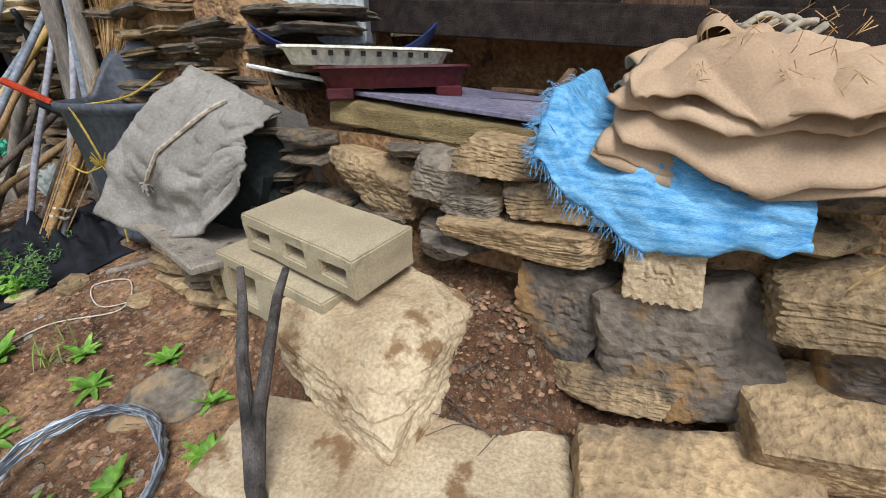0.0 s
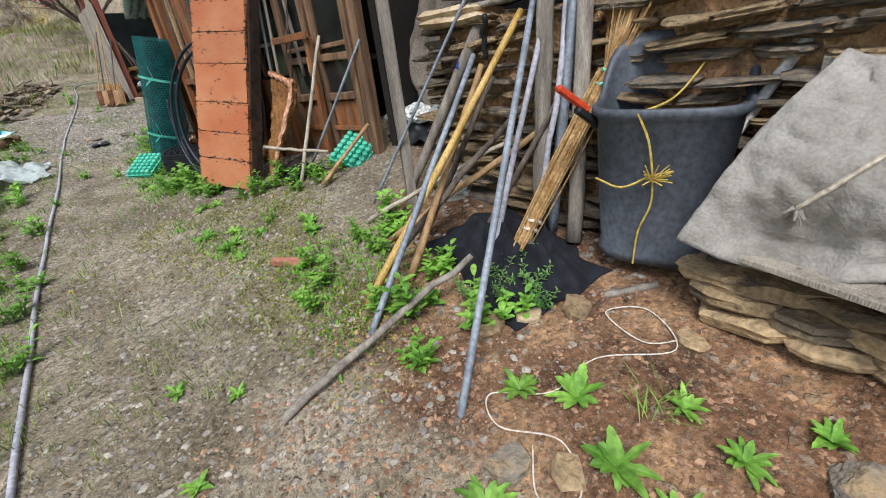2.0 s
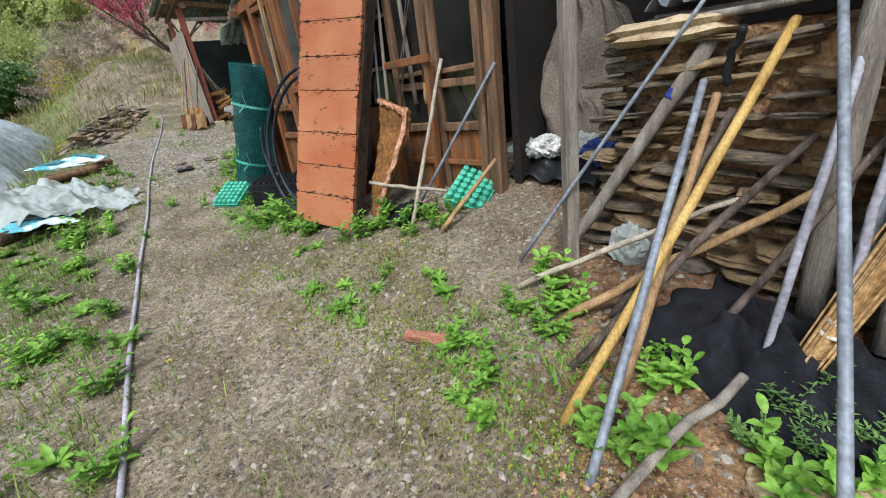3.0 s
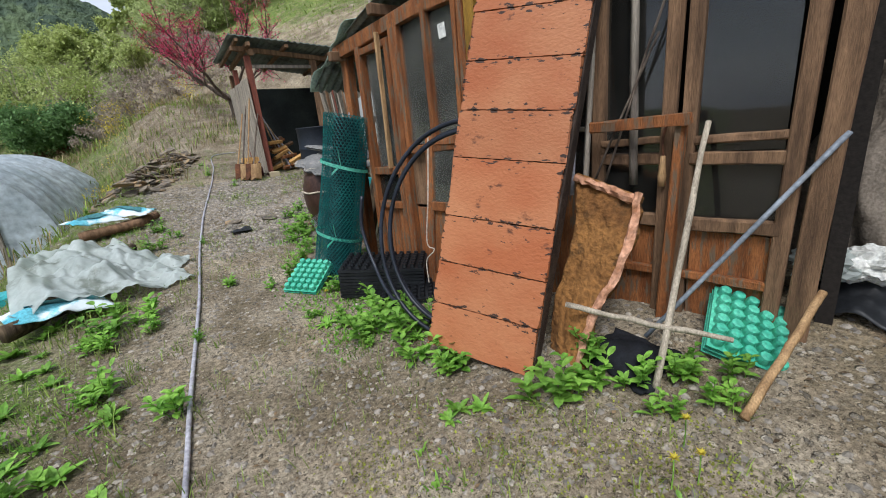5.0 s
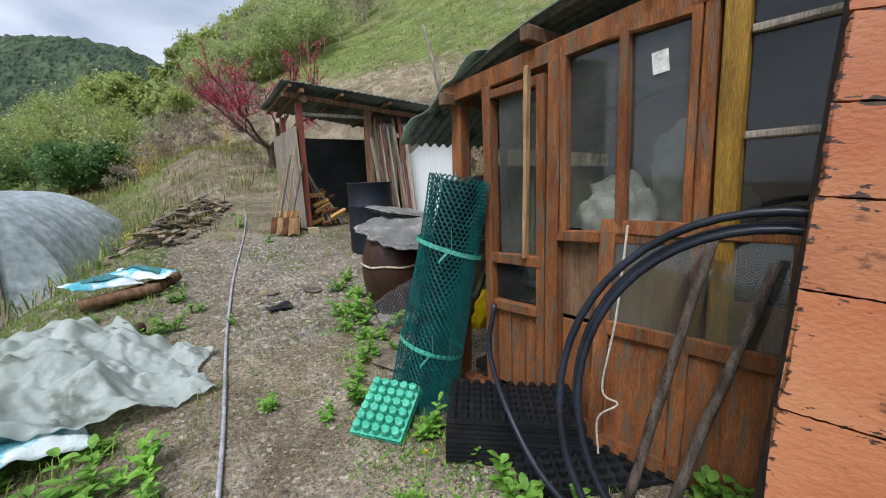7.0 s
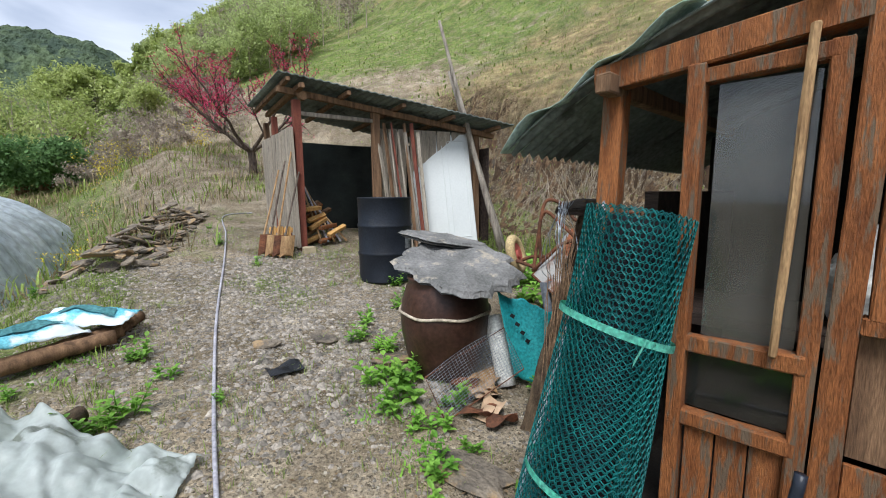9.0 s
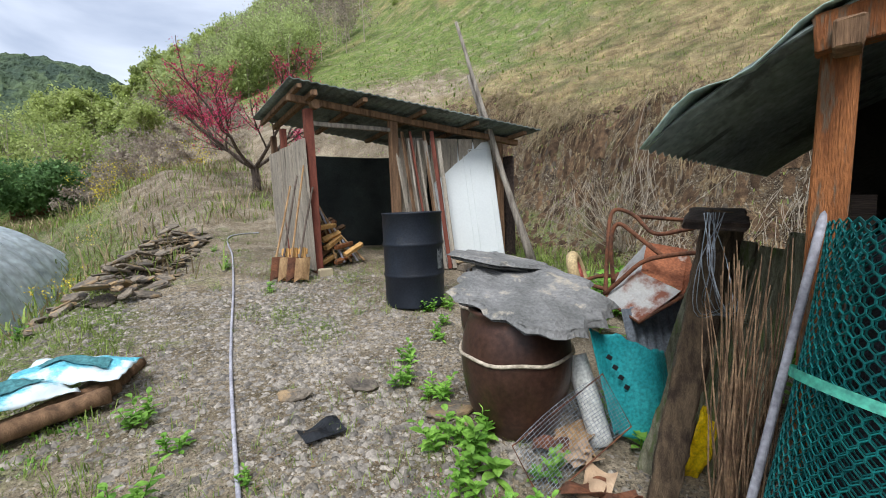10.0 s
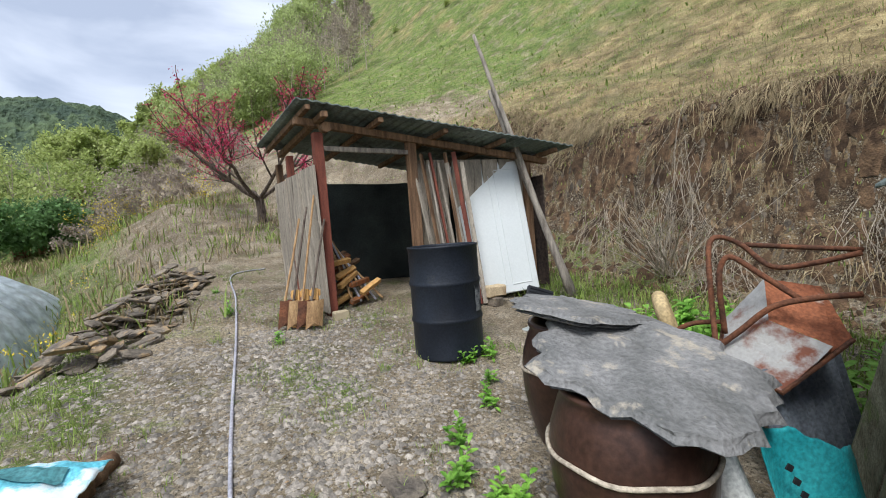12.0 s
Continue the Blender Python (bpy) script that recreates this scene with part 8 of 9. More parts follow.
for k in range(110):
    y = pr_.uniform(1.0, 13.5)
    if pr_.random() < 0.55:
        x = pr_.uniform(-1.9, -0.85)
    else:
        x = pr_.gauss(0.25, 0.35) if y > 3 else pr_.uniform(-0.4, 0.5)
    if -1.05 < x < -0.25 and pr_.random() < 0.7:
        continue
    if 3.5 < y < 6.5 and x > 0.7:
        continue
    plant("grass" if pr_.random() < 0.6 else "leafy", x, y, pr_.uniform(0.45, 0.9))
# dandelions
for x, y in ((0.36, 3.62), (0.44, 3.70), (0.02, 5.72), (0.30, 3.66), (-0.75, 3.7)):
    dn = thing("dandelion", (x, y, ground_at(x, y)), "small yellow dandelion flower on a stem", "flower", "dandelions")
    bm = bmesh.new()
    add_tube(bm, [(0, 0, 0), (0.004, 0, 0.05), (0.006, 0.003, 0.10)], 0.002, seg=5)
    part("stem", bm, M["leaf"], dn)
    bm = bmesh.new()
    for k in range(24):
        add_leaf(bm, Vector((0.006, 0.003, 0.10)), 2.4 * k, 0.014 + 0.004 * (k % 2), 0.005, 0.2 + 0.04 * k, 0.1, 0.1, 2)
    part("flower_head", bm, M["yellow_flower"], dn)


def tufts(name, pts, mk, blades, hlo, hhi, w, label, cat, spread=0.03):
    """Many blades of grass as one mesh."""
    vs, fs = [], []
    for x, y, z, s in pts:
        for _ in range(blades):
            a = pr_.uniform(0, 6.283)
            h = pr_.uniform(hlo, hhi) * s
            ox, oy = pr_.gauss(0, spread * s), pr_.gauss(0, spread * s)
            bx, by = math.cos(a) * h * pr_.uniform(0.2, 0.9), math.sin(a) * h * pr_.uniform(0.2, 0.9)
            px_, py_ = -math.sin(a) * w * s, math.cos(a) * w * s
            i = len(vs)
            vs += [(x + ox - px_, y + oy - py_, z), (x + ox + px_, y + oy + py_, z), (x + ox + bx * 0.5 + px_ * 0.7, y + oy + by * 0.5 + py_ * 0.7, z + h * 0.65), (x + ox + bx * 0.5 - px_ * 0.7, y + oy + by * 0.5 - py_ * 0.7, z + h * 0.65), (x + ox + bx, y + oy + by, z + h * pr_.uniform(0.6, 0.95))]
            fs += [(i, i + 1, i + 2, i + 3), (i + 3, i + 2, i + 4)]
    me = bpy.data.meshes.new(name)
    me.from_pydata(vs, [], fs)
    me.materials.append(M[mk])
    return tagged(new(name, me), label, cat, kind="stuff")


def scatter(n, fn):
    out = []
    for _ in range(n):
        p = fn()
        if p:
            out.append((p[0], p[1], ground_at(p[0], p[1]) - 0.005, p[2]))
    return out


def edge_pt():
    y = pr_.uniform(2, 16)
    x = -1.0 - abs(pr_.gauss(0, 0.9))
    return (x, y, pr_.uniform(0.5, 1.1))


def cover_pt():
    if pr_.random() < 0.5:
        x, y = pr_.uniform(-0.15, 0.45), pr_.uniform(2.3, 7.4)
    else:
        x, y = pr_.uniform(-2.0, -1.05), pr_.uniform(2.0, 9.0)
    return (x, y, pr_.uniform(0.6, 1.2)) if fbm(x * 1.7, y * 1.7) > 0.08 else None


tufts("ground_cover", scatter(2600, cover_pt), "leaf", 7, 0.010, 0.040, 0.0055, "low green creeping weeds spreading over the earth", "weeds", 0.05)
for k in range(70):
    if k % 3:
        plant("rosette", pr_.uniform(-1.75, -1.08), pr_.uniform(2.4, 7.0), pr_.uniform(0.8, 1.4))
    else:
        plant("rosette", pr_.uniform(-0.1, 0.4), pr_.uniform(2.6, 5.6), pr_.uniform(0.6, 1.1))
tufts("edge_grass", scatter(1500, edge_pt), "green_grass", 8, 0.04, 0.13, 0.0025, "short green grass along the terrace edge", "grass")


def yard_pt():
    y = pr_.uniform(2.5, 13.5)
    x = pr_.uniform(-1.3, 1.8)
    if fbm(x * 1.3, y * 1.3) < -0.08 or (y < 9 and x > 0.5):
        return None
    return (x, y, pr_.uniform(0.5, 1.1))


def toe_pt():
    return (pr_.uniform(2.9, 4.5), pr_.uniform(6.8, 11.5), pr_.uniform(0.7, 1.5))


tufts("bank_foot_grass", scatter(700, toe_pt), "green_grass", 8, 0.05, 0.16, 0.004, "green weeds and grass along the foot of the bank", "grass", 0.06)
tufts("yard_grass", scatter(3600, yard_pt), "green_grass", 6, 0.03, 0.09, 0.0022, "sparse short grass in the gravel yard", "grass")


def moss_pt():
    c = pr_.choice(((0.10, 3.1), (0.06, 2.75), (0.12, 2.55), (0.30, 3.75), (0.45, 3.62), (0.15, 4.0), (-0.05, 3.4), (-0.12, 2.9), (0.02, 2.35), (0.25, 3.3), (-0.2, 3.75), (-0.25, 4.3)))
    return (c[0] + pr_.gauss(0, 0.10), c[1] + pr_.gauss(0, 0.16), pr_.uniform(0.6, 1.0))


tufts("moss_patch", scatter(2400, moss_pt), "moss", 9, 0.004, 0.013, 0.005, "yellow-green moss patches on the earth", "moss", 0.04)


def straw_pt():
    c = pr_.choice(((-0.15, 3.55), (-0.05, 3.3), (0.0, 3.75)))
    return (c[0] + pr_.gauss(0, 0.14), c[1] + pr_.gauss(0, 0.22), pr_.uniform(0.5, 1))


tufts("straw_litter", scatter(420, straw_pt), "straw_grass", 5, 0.015, 0.03, 0.0012, "dry straw litter on the path", "straw", 0.06)


def hill_pt():
    y = pr_.uniform(6.0, 26)
    x = pr_.uniform(3.6, 16)
    h = hill(x, y)
    return (x, y, pr_.uniform(0.7, 1.5)) if 0.1 < h < 8 else None


def bank_pt():
    y = pr_.uniform(4.5, 17)
    x = pr_.uniform(3.9, 7.4)
    h = hill(x, y)
    return (x, y, pr_.uniform(0.7, 1.6)) if 0.15 < h < 3.2 else None


tufts("bank_dry_grass", scatter(130, bank_pt), "straw_grass", 10, 0.05, 0.18, 0.0035, "dry brown grass and litter hanging on the cut bank", "dry grass", 0.08)
tufts("hill_dry_grass", scatter(1700, hill_pt), "straw_grass", 9, 0.03, 0.09, 0.004, "pale dry grass on the hillside", "dry grass", 0.14)
tufts("hill_green_grass", scatter(6500, hill_pt), "green_grass", 8, 0.02, 0.06, 0.005, "fresh green grass on the hillside", "grass", 0.16)


def far_pt():
    y = pr_.uniform(12, 75)
    x = pr_.uniform(-8, 60)
    return (x, y, pr_.uniform(1.6, 3.2)) if hill(x, y) > 1.5 else None


tufts("far_hill_grass", scatter(9000, far_pt), "green_grass", 6, 0.015, 0.045, 0.010, "green grass high on the hillside", "grass", 0.2)


def left_pt():
    y = pr_.uniform(11, 34)
    x = pr_.uniform(-9, 2.0)
    return (x, y, pr_.uniform(0.8, 1.8)) if x < -0.5 or y > 14 else None


tufts("slope_dry_grass", scatter(1700, left_pt), "straw_grass", 7, 0.08, 0.26, 0.006, "dry grass on the slope beyond the path", "dry grass", 0.12)
tufts("slope_green_grass", scatter(3000, left_pt), "green_grass", 7, 0.06, 0.2, 0.006, "green grass on the slope beyond the path", "grass", 0.12)

# dead grass combed down over the lip of the cut, and dry stalks lying at its foot
def drape(name, n, fn, mk, lo, hi, w, label):
    vs, fs = [], []
    for _ in range(n):
        x, y, out, up = fn()
        z = ground_at(x, y)
        for _ in range(16):
            L = pr_.uniform(lo, hi)
            yaw = pr_.gauss(math.pi, 0.55)
            dx, dy = math.cos(yaw) * out, math.sin(yaw) * out
            ox, oy = x + pr_.gauss(0, 0.07), y + pr_.gauss(0, 0.10)
            i = len(vs)
            for k in range(5):
                t = k / 4
                px_, py_ = ox + dx * L * t, oy + dy * L * t
                pz = max(z + up * L * t - 0.9 * L * t * t, ground_at(px_, py_) + 0.012)
                ww = w * (1 - 0.7 * t)
                vs += [(px_ - math.sin(yaw) * ww, py_ + math.cos(yaw) * ww, pz), (px_ + math.sin(yaw) * ww, py_ - math.cos(yaw) * ww, pz + 0.002)]
                if k:
                    fs.append((i + 2 * k - 2, i + 2 * k - 1, i + 2 * k + 1, i + 2 * k))
    me = bpy.data.meshes.new(name)
    me.from_pydata(vs, [], fs)
    me.materials.append(M[mk])
    tagged(new(name, me), label, "dry grass", kind="stuff")


def lip_pt():
    y = pr_.uniform(5.0, 14.5)
    d = pr_.gauss(2.0, 0.22)
    while fbm(y * 0.9, d * 1.4) < -0.02:
        y = pr_.uniform(5.0, 14.5)
    return 4.1 - 0.57 * max(y - 13.5, 0) + d, y, pr_.uniform(0.5, 1.0), pr_.uniform(0.2, 0.6)


def face_pt():
    y = pr_.uniform(5.5, 13.5)
    return 4.1 + pr_.uniform(0.2, 1.7), y, pr_.uniform(0.4, 0.9), pr_.uniform(0.1, 0.5)


drape("lip_straw", 330, lip_pt, "straw_grass", 0.18, 0.6, 0.004, "pale dead grass hanging over the lip of the cut bank")
drape("face_straw", 55, face_pt, "straw_grass", 0.15, 0.5, 0.004, "dry grass slumped down the face of the cut bank")

# gravel and clods: past counting
def slope_of(x, y):
    if x < 3.5:
        return 0.0, 0.0
    return (ground_at(x + 0.1, y) - ground_at(x - 0.1, y)) / 0.2, (ground_at(x, y + 0.1) - ground_at(x, y - 0.1)) / 0.2


def pebbles(name, n, fn, mk, lo, hi, label):
    vs, fs = [], []
    base = [(1, 0, 0), (0.3, 0.95, 0.1), (-0.9, 0.5, 0), (-0.7, -0.7, 0.1), (0.4, -0.9, 0), (0.2, 0.1, 0.8), (-0.2, -0.2, 0.75)]
    faces = [(0, 1, 5), (1, 2, 5), (2, 6, 5), (2, 3, 6), (3, 4, 6), (4, 5, 6), (4, 0, 5)]
    for _ in range(n):
        p = fn()
        if not p:
            continue
        x, y = p
        r_ = lo + (hi - lo) * pr_.random() ** 3
        a = pr_.uniform(0, 6.283)
        ca, sa = math.cos(a) * r_, math.sin(a) * r_
        z = ground_at(x, y) - 0.15 * r_
        st = pr_.uniform(0.55, 1.0)
        hz = pr_.uniform(0.3, 0.8) * r_
        sx, sy = slope_of(x, y)
        i = len(vs)
        vs += [(x + (bx * ca - by * st * sa), y + (bx * sa + by * st * ca), z + bz * hz + pr_.uniform(-0.1, 0.1) * r_ + sx * (bx * ca - by * st * sa) + sy * (bx * sa + by * st * ca)) for bx, by, bz in base]
        fs += [(i + f[0], i + f[1], i + f[2]) for f in faces]
    me = bpy.data.meshes.new(name)
    me.from_pydata(vs, [], fs)
    me.materials.append(M[mk])
    tagged(new(name, me), label, "gravel", kind="stuff")


def island_vary(m):
    """Each loose stone takes its own shade."""
    n, l = m.node_tree.nodes, m.node_tree.links
    b = n["Principled BSDF"]
    src = b.inputs["Base Color"].links[0].from_socket
    ge = n.new("ShaderNodeNewGeometry")
    mr = n.new("ShaderNodeMapRange")
    mr.inputs["To Min"].default_value, mr.inputs["To Max"].default_value = 0.55, 1.45
    l.new(ge.outputs["Random Per Island"], mr.inputs[0])
    hs = n.new("ShaderNodeHueSaturation")
    l.new(mr.outputs[0], hs.inputs["Value"])
    l.new(src, hs.inputs["Color"])
    l.new(hs.outputs[0], b.inputs["Base Color"])


for k in ("gravel", "gravel_dark", "red_gravel", "bank_soil", "straw_grass", "green_grass", "moss"):
    island_vary(M[k])
M["dead_leaf"] = pmat("dead_leaf", rgb("4d3c2c"), rgb("8d7658"), 6, 0.85, 0.1, through_light=0.1)
island_vary(M["dead_leaf"])
pebbles("gravel", 30000, lambda: (pr_.uniform(-1.5, 1.4), pr_.uniform(1.6, 12.5)), "gravel", 0.003, 0.024, "loose grey slate gravel on the yard")
pebbles("gravel_coarse", 12000, lambda: (pr_.gauss(0.15, 0.6), pr_.uniform(7.2, 10.8)), "gravel", 0.007, 0.042, "coarse flat slate chips on the yard")
pebbles("earth_clods", 14000, lambda: (pr_.uniform(-0.6, 0.75), pr_.uniform(-0.3, 2.4)), "red_gravel", 0.003, 0.016, "loose clods of red-brown earth")
pebbles("wall_crumbs", 1800, lambda: (pr_.uniform(0.45, 0.78), pr_.uniform(-0.6, 1.0)), "red_gravel", 0.003, 0.012, "crumbs of mud mortar at the wall's foot")
pebbles("edge_stones", 1500, lambda: (pr_.uniform(-2.1, -0.7), pr_.uniform(8.0, 14.0)), "gravel", 0.012, 0.05, "slate chips along the terrace edge")
pebbles("bank_clods", 3500, lambda: (4.1 + 2.0 * pr_.random(), pr_.uniform(5.0, 14.5)), "bank_soil", 0.02, 0.14, "clods of dark soil broken from the cut bank")
pebbles("bank_stones", 5000, lambda: (3.7 + 2.2 * pr_.random() ** 1.6, pr_.uniform(5.5, 14.0)), "gravel_dark", 0.010, 0.06, "slate chips slumped on the cut bank")



def litter(name, n, fn, mk, lo, hi, label):
    """Dead leaves lying every way, as one mesh."""
    vs, fs = [], []
    for _ in range(n):
        x, y = fn()
        z = ground_at(x, y) + pr_.uniform(0.0, 0.02)
        sx, sy = slope_of(x, y)
        s, a, b = pr_.uniform(lo, hi), pr_.uniform(0, 6.283), pr_.uniform(-0.7, 0.7)
        dx, dy, dz = math.cos(a) * s, math.sin(a) * s, math.sin(b) * s * 0.7
        i = len(vs)
        g = sx * dx + sy * dy
        k = 0.45 * (sx * dy - sy * dx)
        dz *= 0.5
        vs += [(x - dx, y - dy, z - dz - g), (x + dy * 0.45, y - dx * 0.45, z + s * 0.15 + k), (x + dx, y + dy, z + dz + g), (x - dy * 0.45, y + dx * 0.45, z + s * 0.2 - k)]
        fs += [(i, i + 1, i + 3), (i + 1, i + 2, i + 3)]
    me = bpy.data.meshes.new(name)
    me.from_pydata(vs, [], fs)
    me.materials.append(M[mk])
    tagged(new(name, me), label, "leaf litter", kind="stuff")


litter("bank_litter", 8000, lambda: (pr_.uniform(3.9, 7.0), pr_.uniform(5.0, 15.0)), "dead_leaf", 0.008, 0.032, "brown dead leaves and twigs on the cut bank")
litter("yard_litter", 1500, lambda: (pr_.gauss(0.1, 0.8), pr_.uniform(1.5, 11.0)), "dead_leaf", 0.006, 0.016, "bits of dry leaf scattered on the yard")

# ---- trees and shrubs ----
# leaf of the farther trees is spring green paled with painted-in distance haze
for nm, c1, c2 in (("spring_leaf", "95a35a", "b9c280"), ("dark_leaf", "587a48", "74945f"), ("mid_leaf", "788f56", "9bac72"), ("bare_twig", "8a7d70", "ab9e90"), ("far_leaf", "97a568", "b9c488")):
    M[nm] = pmat(nm, rgb(c1), rgb(c2), 0.6, 0.75, 0.0, fine=4, through_light=0.5)
    island_vary(M[nm])


def crown(vs, fs, cx, cy, cz, rx, rz, n, leaf, r, clumps=9):
    """A crown of leaf clumps with gaps."""
    cl = []
    for _ in range(clumps):
        a, u = r.uniform(0, 6.283), r.uniform(-0.8, 1)
        q = math.sqrt(max(0, 1 - u * u)) * r.uniform(0.35, 0.95)
        cl.append((cx + rx * q * math.cos(a), cy + rx * q * math.sin(a), cz + rz * u * 0.8, r.uniform(0.28, 0.5)))
    for _ in range(n):
        x, y, z, s = r.choice(cl)
        x, y, z = x + r.gauss(0, rx * s * 0.5), y + r.gauss(0, rx * s * 0.5), z + r.gauss(0, rz * s * 0.5)
        a, b = r.uniform(0, 6.283), r.uniform(-1.2, 1.2)
        l_ = leaf * r.uniform(0.6, 1.4)
        dx, dy, dz = math.cos(a) * math.cos(b) * l_, math.sin(a) * math.cos(b) * l_, math.sin(b) * l_
        ex, ey, ez = -math.sin(a) * l_ * 0.5, math.cos(a) * l_ * 0.5, 0.25 * l_ * r.uniform(-1, 1)
        i = len(vs)
        vs += [(x - dx, y - dy, z - dz), (x + ex, y + ey, z + ez), (x + dx, y + dy, z + dz), (x - ex, y - ey, z - ez)]
        fs.append((i, i + 1, i + 2, i + 3))


def wood_stuff(name, spots, mk, leaf, per, label, trunks=True, cat="woods"):
    r = random.Random(len(name) * 7 + 1)
    vs, fs = [], []
    tb = bmesh.new()
    for x, y, h, w in spots:
        z = ground_at(x, y)
        crown(vs, fs, x, y, z + h * 0.62, w, h * 0.42, per, leaf, r)
        if trunks:
            add_tube(tb, [(x, y, z - 0.2), (x + r.gauss(0, 0.1), y, z + h * 0.5), (x + r.gauss(0, 0.2), y, z + h * 0.95)], 0.010 * h, 0.003 * h, 5, cap=False)
            for _ in range(5):
                p = Vector((x, y, z + h * r.uniform(0.3, 0.7)))
                add_tube(tb, [p, p + Vector((r.gauss(0, w * 0.5), r.gauss(0, w * 0.5), h * 0.25))], 0.005 * h, 0.0015 * h, 4, cap=False)
    me = bpy.data.meshes.new(name)
    me.from_pydata(vs, [], fs)
    me.materials.append(M[mk])
    ob = tagged(new(name, me), label, cat, kind="stuff")
    if trunks:
        part("trunks", tb, M["stick_pale"], ob, "grey-brown trunks and limbs")
    else:
        tb.free()
    return ob


tr_ = random.Random(15)


def ridge_line(a):
    """How steeply the wooded skyline stands over the yard, by bearing."""
    return 13.0 + 5.5 * sst(-4, 4, a) + 5.0 * sst(3, 13, a) + 5.5 * sst(11, 19, a) + 4 * sst(19, 40, a)


def spots(n, fn, hlo, hhi, wr_=(0.3, 0.5), rise=1.0):
    out = []
    for _ in range(n * 6):
        if len(out) == n:
            break
        x, y = fn()
        h = tr_.uniform(hlo, hhi)
        d_ = math.hypot(x + 0.6, y - 6.0)
        top = 1.6 + d_ * math.tan(radians(rise * ridge_line(math.degrees(math.atan2(x + 0.6, y - 6.0))) * tr_.uniform(0.86, 1.0)))
        h = min(h, top - ground_at(x, y))
        if h < 0.5 * hlo:
            continue
        out.append((x, y, h, h * tr_.uniform(*wr_)))
    return out


def polar(alo, ahi, dlo, dhi):
    """A place seen from the yard between two bearings and distances."""
    a, d_ = radians(tr_.uniform(alo, ahi)), tr_.uniform(dlo, dhi)
    return (-0.6 + d_ * math.sin(a), 6.0 + d_ * math.cos(a))


wood_stuff("valley_shrubs", spots(60, lambda: polar(-36, 2, 24, 60), 2.2, 4.6, rise=0.7), "mid_leaf", 0.085, 1700, "green shrubs and young trees filling the valley side")
wood_stuff("pale_shrubs", spots(62, lambda: polar(-34, 4, 22, 66), 2.4, 6.0, rise=0.85), "spring_leaf", 0.08, 1500, "pale yellow-green young trees in spring leaf")
wood_stuff("bare_thicket", spots(14, lambda: polar(-26, 4, 24, 60), 2.0, 4.5, (0.25, 0.4), rise=0.75), "bare_twig", 0.06, 700, "pinkish-grey leafless thicket among the shrubs")
wood_stuff("dark_shrubs", spots(12, lambda: polar(-22, -5, 20, 30), 2.2, 3.6, (0.45, 0.6), rise=0.45), "dark_leaf", 0.08, 2200, "dark evergreen shrubs beyond the tunnel", False)
wood_stuff("spring_trees", spots(46, lambda: polar(-8, 9, 36, 80), 4.0, 8.0, rise=1.0), "spring_leaf", 0.15, 1500, "pale spring-green trees on the spur")
wood_stuff("ridge_trees", spots(170, lambda: polar(0, 34, 46, 105), 3.0, 7.5, (0.36, 0.55), rise=1.0), "far_leaf", 0.19, 700, "thin young trees along the ridge")
wood_stuff("bare_saplings", spots(130, lambda: polar(6, 27, 27, 62), 2.5, 5.5, (0.2, 0.35), rise=1.0), "bare_twig", 0.07, 330, "leafless grey saplings on the hillside")
wood_stuff("hill_wood", spots(120, lambda: polar(2, 19, 23, 52), 1.6, 4.2, (0.4, 0.6), rise=0.95), "far_leaf", 0.08, 1000, "young pale green wood covering the hillside")
wood_stuff("crest_wood", spots(70, lambda: polar(20, 42, 62, 95), 4.0, 8.0, (0.35, 0.5), rise=1.4), "far_leaf", 0.14, 900, "pale young trees standing along the hill crest")
wood_stuff("hill_bushes", spots(22, lambda: polar(16, 62, 22, 60), 0.3, 0.8, (0.7, 1.1), rise=3.0), "spring_leaf", 0.05, 260, "low green bushes dotted on the hillside", False)
wood_stuff("brush", spots(34, lambda: polar(-9, 9, 13, 28), 0.6, 1.6, (0.5, 0.9)), "bare_twig", 0.05, 600, "brown leafless brushwood on the slope", False)
wood_stuff("forsythia", spots(12, lambda: polar(-5, 12, 13, 20), 0.4, 1.1, (0.6, 1.0)), "yellow_flower", 0.025, 190, "yellow flowering forsythia bushes", False)
wood_stuff("edge_flowers", [(-1.9 + 0.5 * tr_.random(), 9 + 9 * tr_.random(), 0.3, 0.3) for _ in range(9)], "yellow_flower", 0.016, 36, "small yellow flowers along the terrace edge", False)
wood_stuff("hedge_behind", [(-5 - 5 * tr_.random(), -9 - 6 * tr_.random(), 3.5, 1.6) for _ in range(14)], "mid_leaf", 0.2, 300, "green shrubs behind the yard", False)
bm = bmesh.new()
for k in range(46):
    p = Vector((4.75 + tr_.gauss(0, 0.12), 9.3 + tr_.gauss(0, 0.12), ground_at(4.8, 9.3) - 0.05))
    e = p + Vector((tr_.gauss(-0.35, 0.45), tr_.gauss(-0.2, 0.4), tr_.uniform(0.5, 1.15)))
    add_tube(bm, stick_pts(p, e, 0.06, 6, 2000 + k), 0.008, 0.002, 4, cap=False)
    for _ in range(4):
        c_ = p.lerp(e, tr_.uniform(0.4, 0.9))
        add_tube(bm, [c_, c_ + Vector((tr_.gauss(0, 0.15), tr_.gauss(0, 0.12), tr_.uniform(0.05, 0.2)))], 0.003, 0.001, 3, cap=False)
tagged(part("bare_bush", bm, M["stick_pale"], None), "leafless pale bush on the cut bank", "bush")

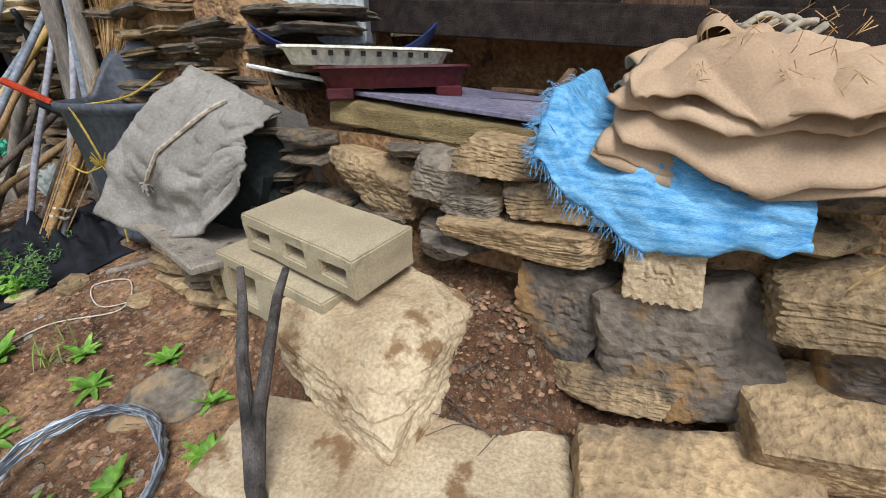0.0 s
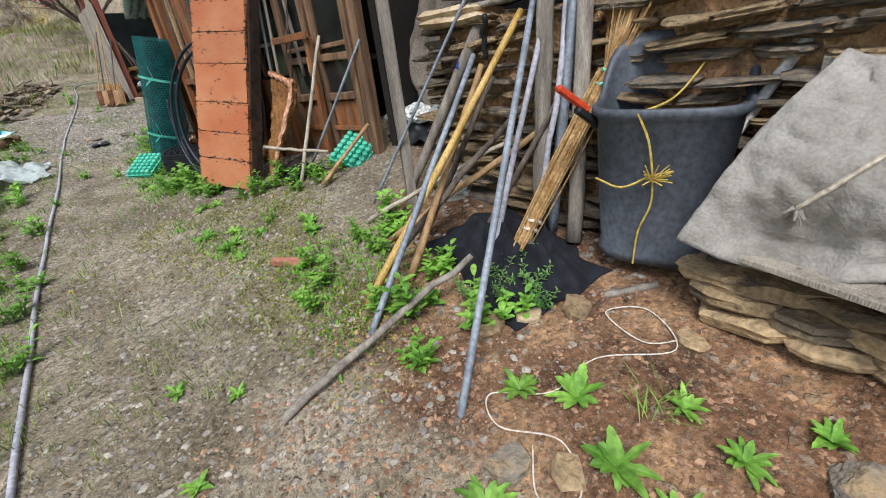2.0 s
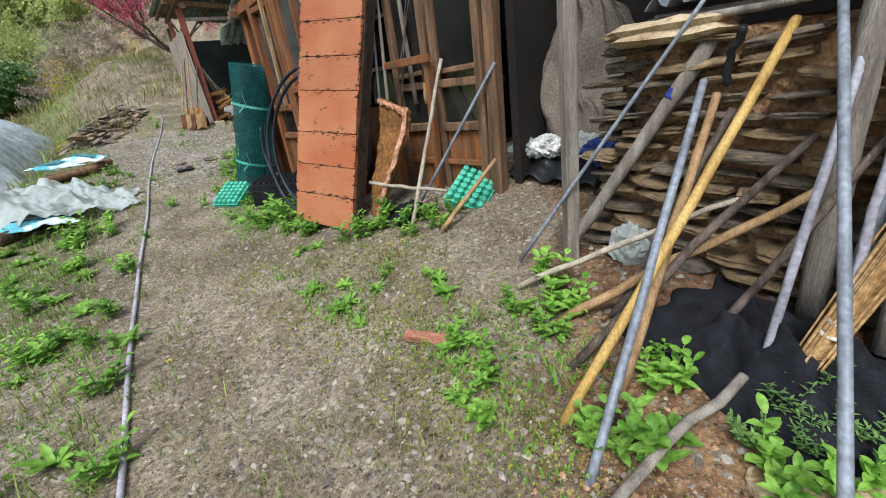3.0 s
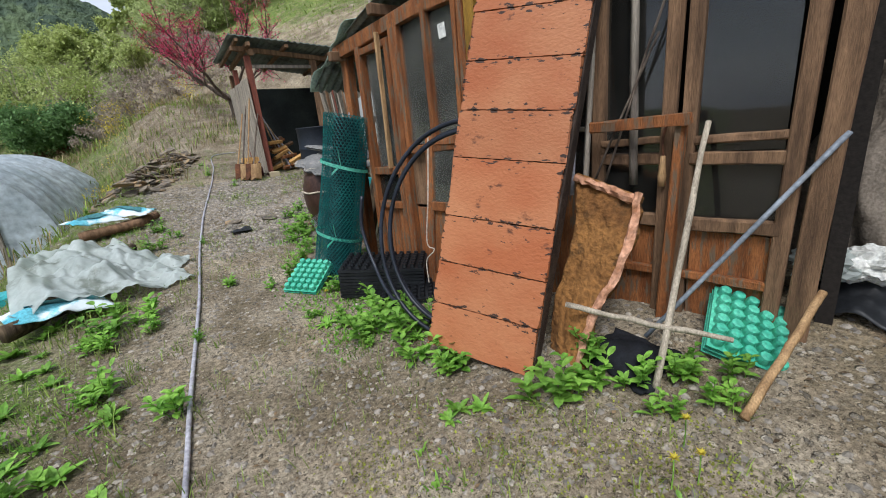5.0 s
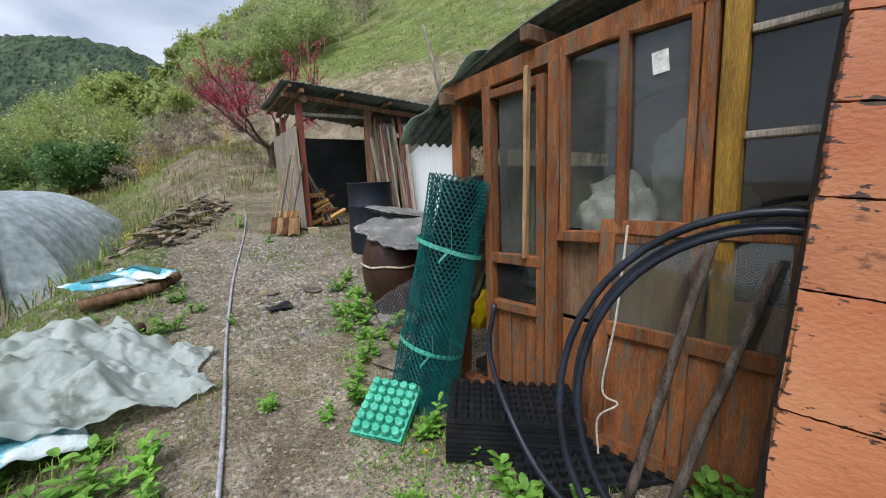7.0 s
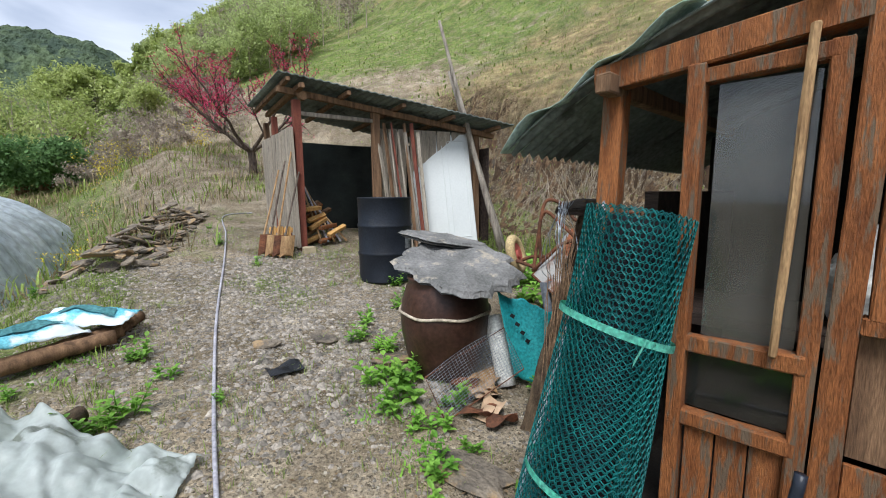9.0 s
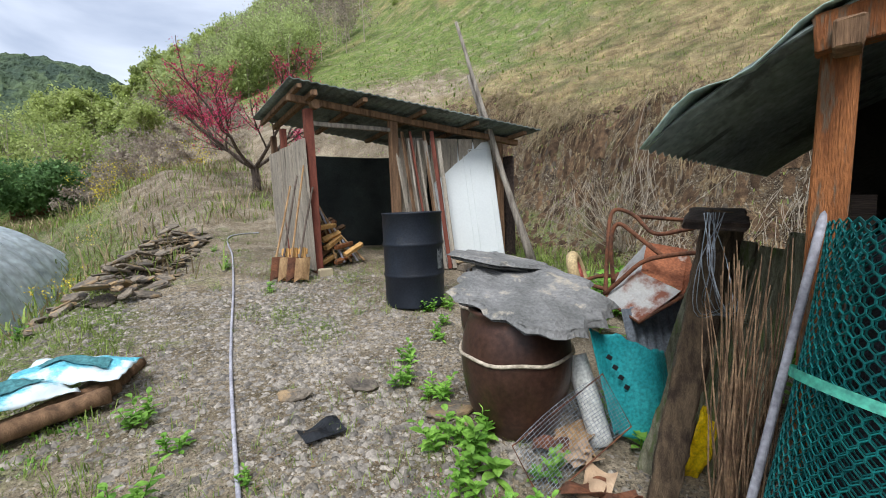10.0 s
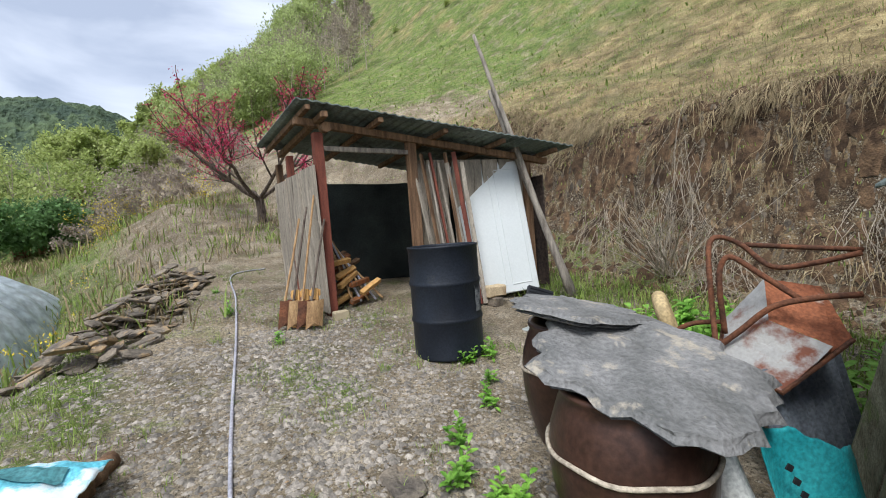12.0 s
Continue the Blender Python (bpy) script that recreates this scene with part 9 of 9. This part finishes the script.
for cx_, cy_, n_ in ((4.55, 8.75, 60), (4.8, 10.4, 35), (5.0, 7.4, 50), (5.2, 9.4, 35)):
    bm = bmesh.new()
    for k in range(n_):
        p = Vector((cx_ + tr_.gauss(0.25, 0.15), cy_ + tr_.gauss(0, 0.2), 0))
        p.z = ground_at(p.x, p.y) + tr_.uniform(0.03, 0.35)
        e = Vector((p.x - tr_.uniform(0.05, 0.40), p.y + tr_.gauss(-0.05, 0.22), 0))
        e.z = ground_at(e.x, e.y) + tr_.uniform(0.01, 0.12)
        add_tube(bm, stick_pts(p, e, 0.05, 5, 3000 + k), 0.0035, 0.002, 4, cap=False)
    tagged(part("dry_stalks", bm, M["stick_pale"], None), "heap of pale dry stalks slumped on the cut bank", "dry stalks", "stalk heaps", kind="stuff")

# flowering peach tree behind the shed
peach = thing("peach_tree", (1.30, 16.3, ground_at(1.30, 16.3)), "small peach tree in deep pink blossom with bare limbs", "tree")
bm = bmesh.new()
bl = []
tq = random.Random(19)


def limb(p, d, length, r_, depth):
    pts = [p]
    q = p.copy()
    dd = d.copy()
    for _ in range(5):
        dd = (dd + Vector((tq.gauss(0, 0.18), tq.gauss(0, 0.18), tq.gauss(0.06, 0.10)))).normalized()
        q = q + dd * (length / 5)
        pts.append(q.copy())
    add_tube(bm, pts, r_, r_ * 0.5, 6, cap=False)
    if depth == 0:
        bl.extend((a.lerp(b, t), depth) for a, b in zip(pts, pts[1:]) for t in (0, 0.5))
    if depth == 0:
        return
    for _ in range(4 if depth > 1 else 5):
        b = pts[tq.randint(2, 5)]
        nd = (dd + Vector((tq.gauss(0, 0.6), tq.gauss(0, 0.6), tq.gauss(0.15, 0.4)))).normalized()
        limb(b, nd, length * tq.uniform(0.5, 0.75), r_ * 0.5, depth - 1)


for k in range(5):
    a = 1.26 * k + 0.3
    limb(Vector((0, 0, 0.5)), Vector((math.cos(a), math.sin(a), 0.62)).normalized(), 1.75, 0.045, 2)
add_tube(bm, [(0, 0, -0.2), (0.03, 0, 0.25), (0, 0, 0.55)], 0.11, 0.08, 10, 0.1)
part("trunk", bm, M["bark"], peach)
vs, fs = [], []
for p, dep in bl:
    for _ in range(7 if p.z > 1.1 else 1):
        x, y, z = p.x + tq.gauss(0, 0.05), p.y + tq.gauss(0, 0.05), p.z + tq.gauss(0, 0.05)
        a, b = tq.uniform(0, 6.283), tq.uniform(-1.2, 1.2)
        s = tq.uniform(0.012, 0.026)
        dx, dy, dz = math.cos(a) * math.cos(b) * s, math.sin(a) * math.cos(b) * s, math.sin(b) * s
        i = len(vs)
        vs += [(x - dx, y - dy, z - dz), (x - dy, y + dx, z + s * 0.5), (x + dx, y + dy, z + dz), (x + dy, y - dx, z - s * 0.5)]
        fs.append((i, i + 1, i + 2, i + 3))
me = bpy.data.meshes.new("blossom")
me.from_pydata(vs, [], fs)
me.materials.append(M["pink_blossom"])
ob = new("blossom", me)
ob.parent = peach
tagged(ob, "deep pink blossom")

# far wooded mountain across the valley
bm = bmesh.new()


def mount(u, v):
    a = radians(-75 + 110 * u)
    d_ = 260 + 120 * v
    top = 101 + 10 * math.sin(a * 6 + 1) + 16 * fbm(u * 6, 2.0) - 60 * sst(-0.15, 0.25, a)
    return Vector((d_ * math.sin(a), 6 + d_ * math.cos(a), -30 + (top + 30) * math.sin(v * 1.5) + 3.5 * fbm(u * 90, v * 25) + 2 * fbm(u * 220, v * 60)))


add_sheet(bm, 420, 60, mount)
ob = part("backdrop", bm, pmat("wooded_mountain", rgb("3e4d40"), rgb("5a694c"), 0.05, 0.95, 1.0, fine=0.35, dist=3.0, stain=rgb("3b4a3e"), stain_at=0.55, stain_scale=0.06), None)
tagged(ob, "far wooded mountain across the valley under cloud", "mountain", kind="structure")
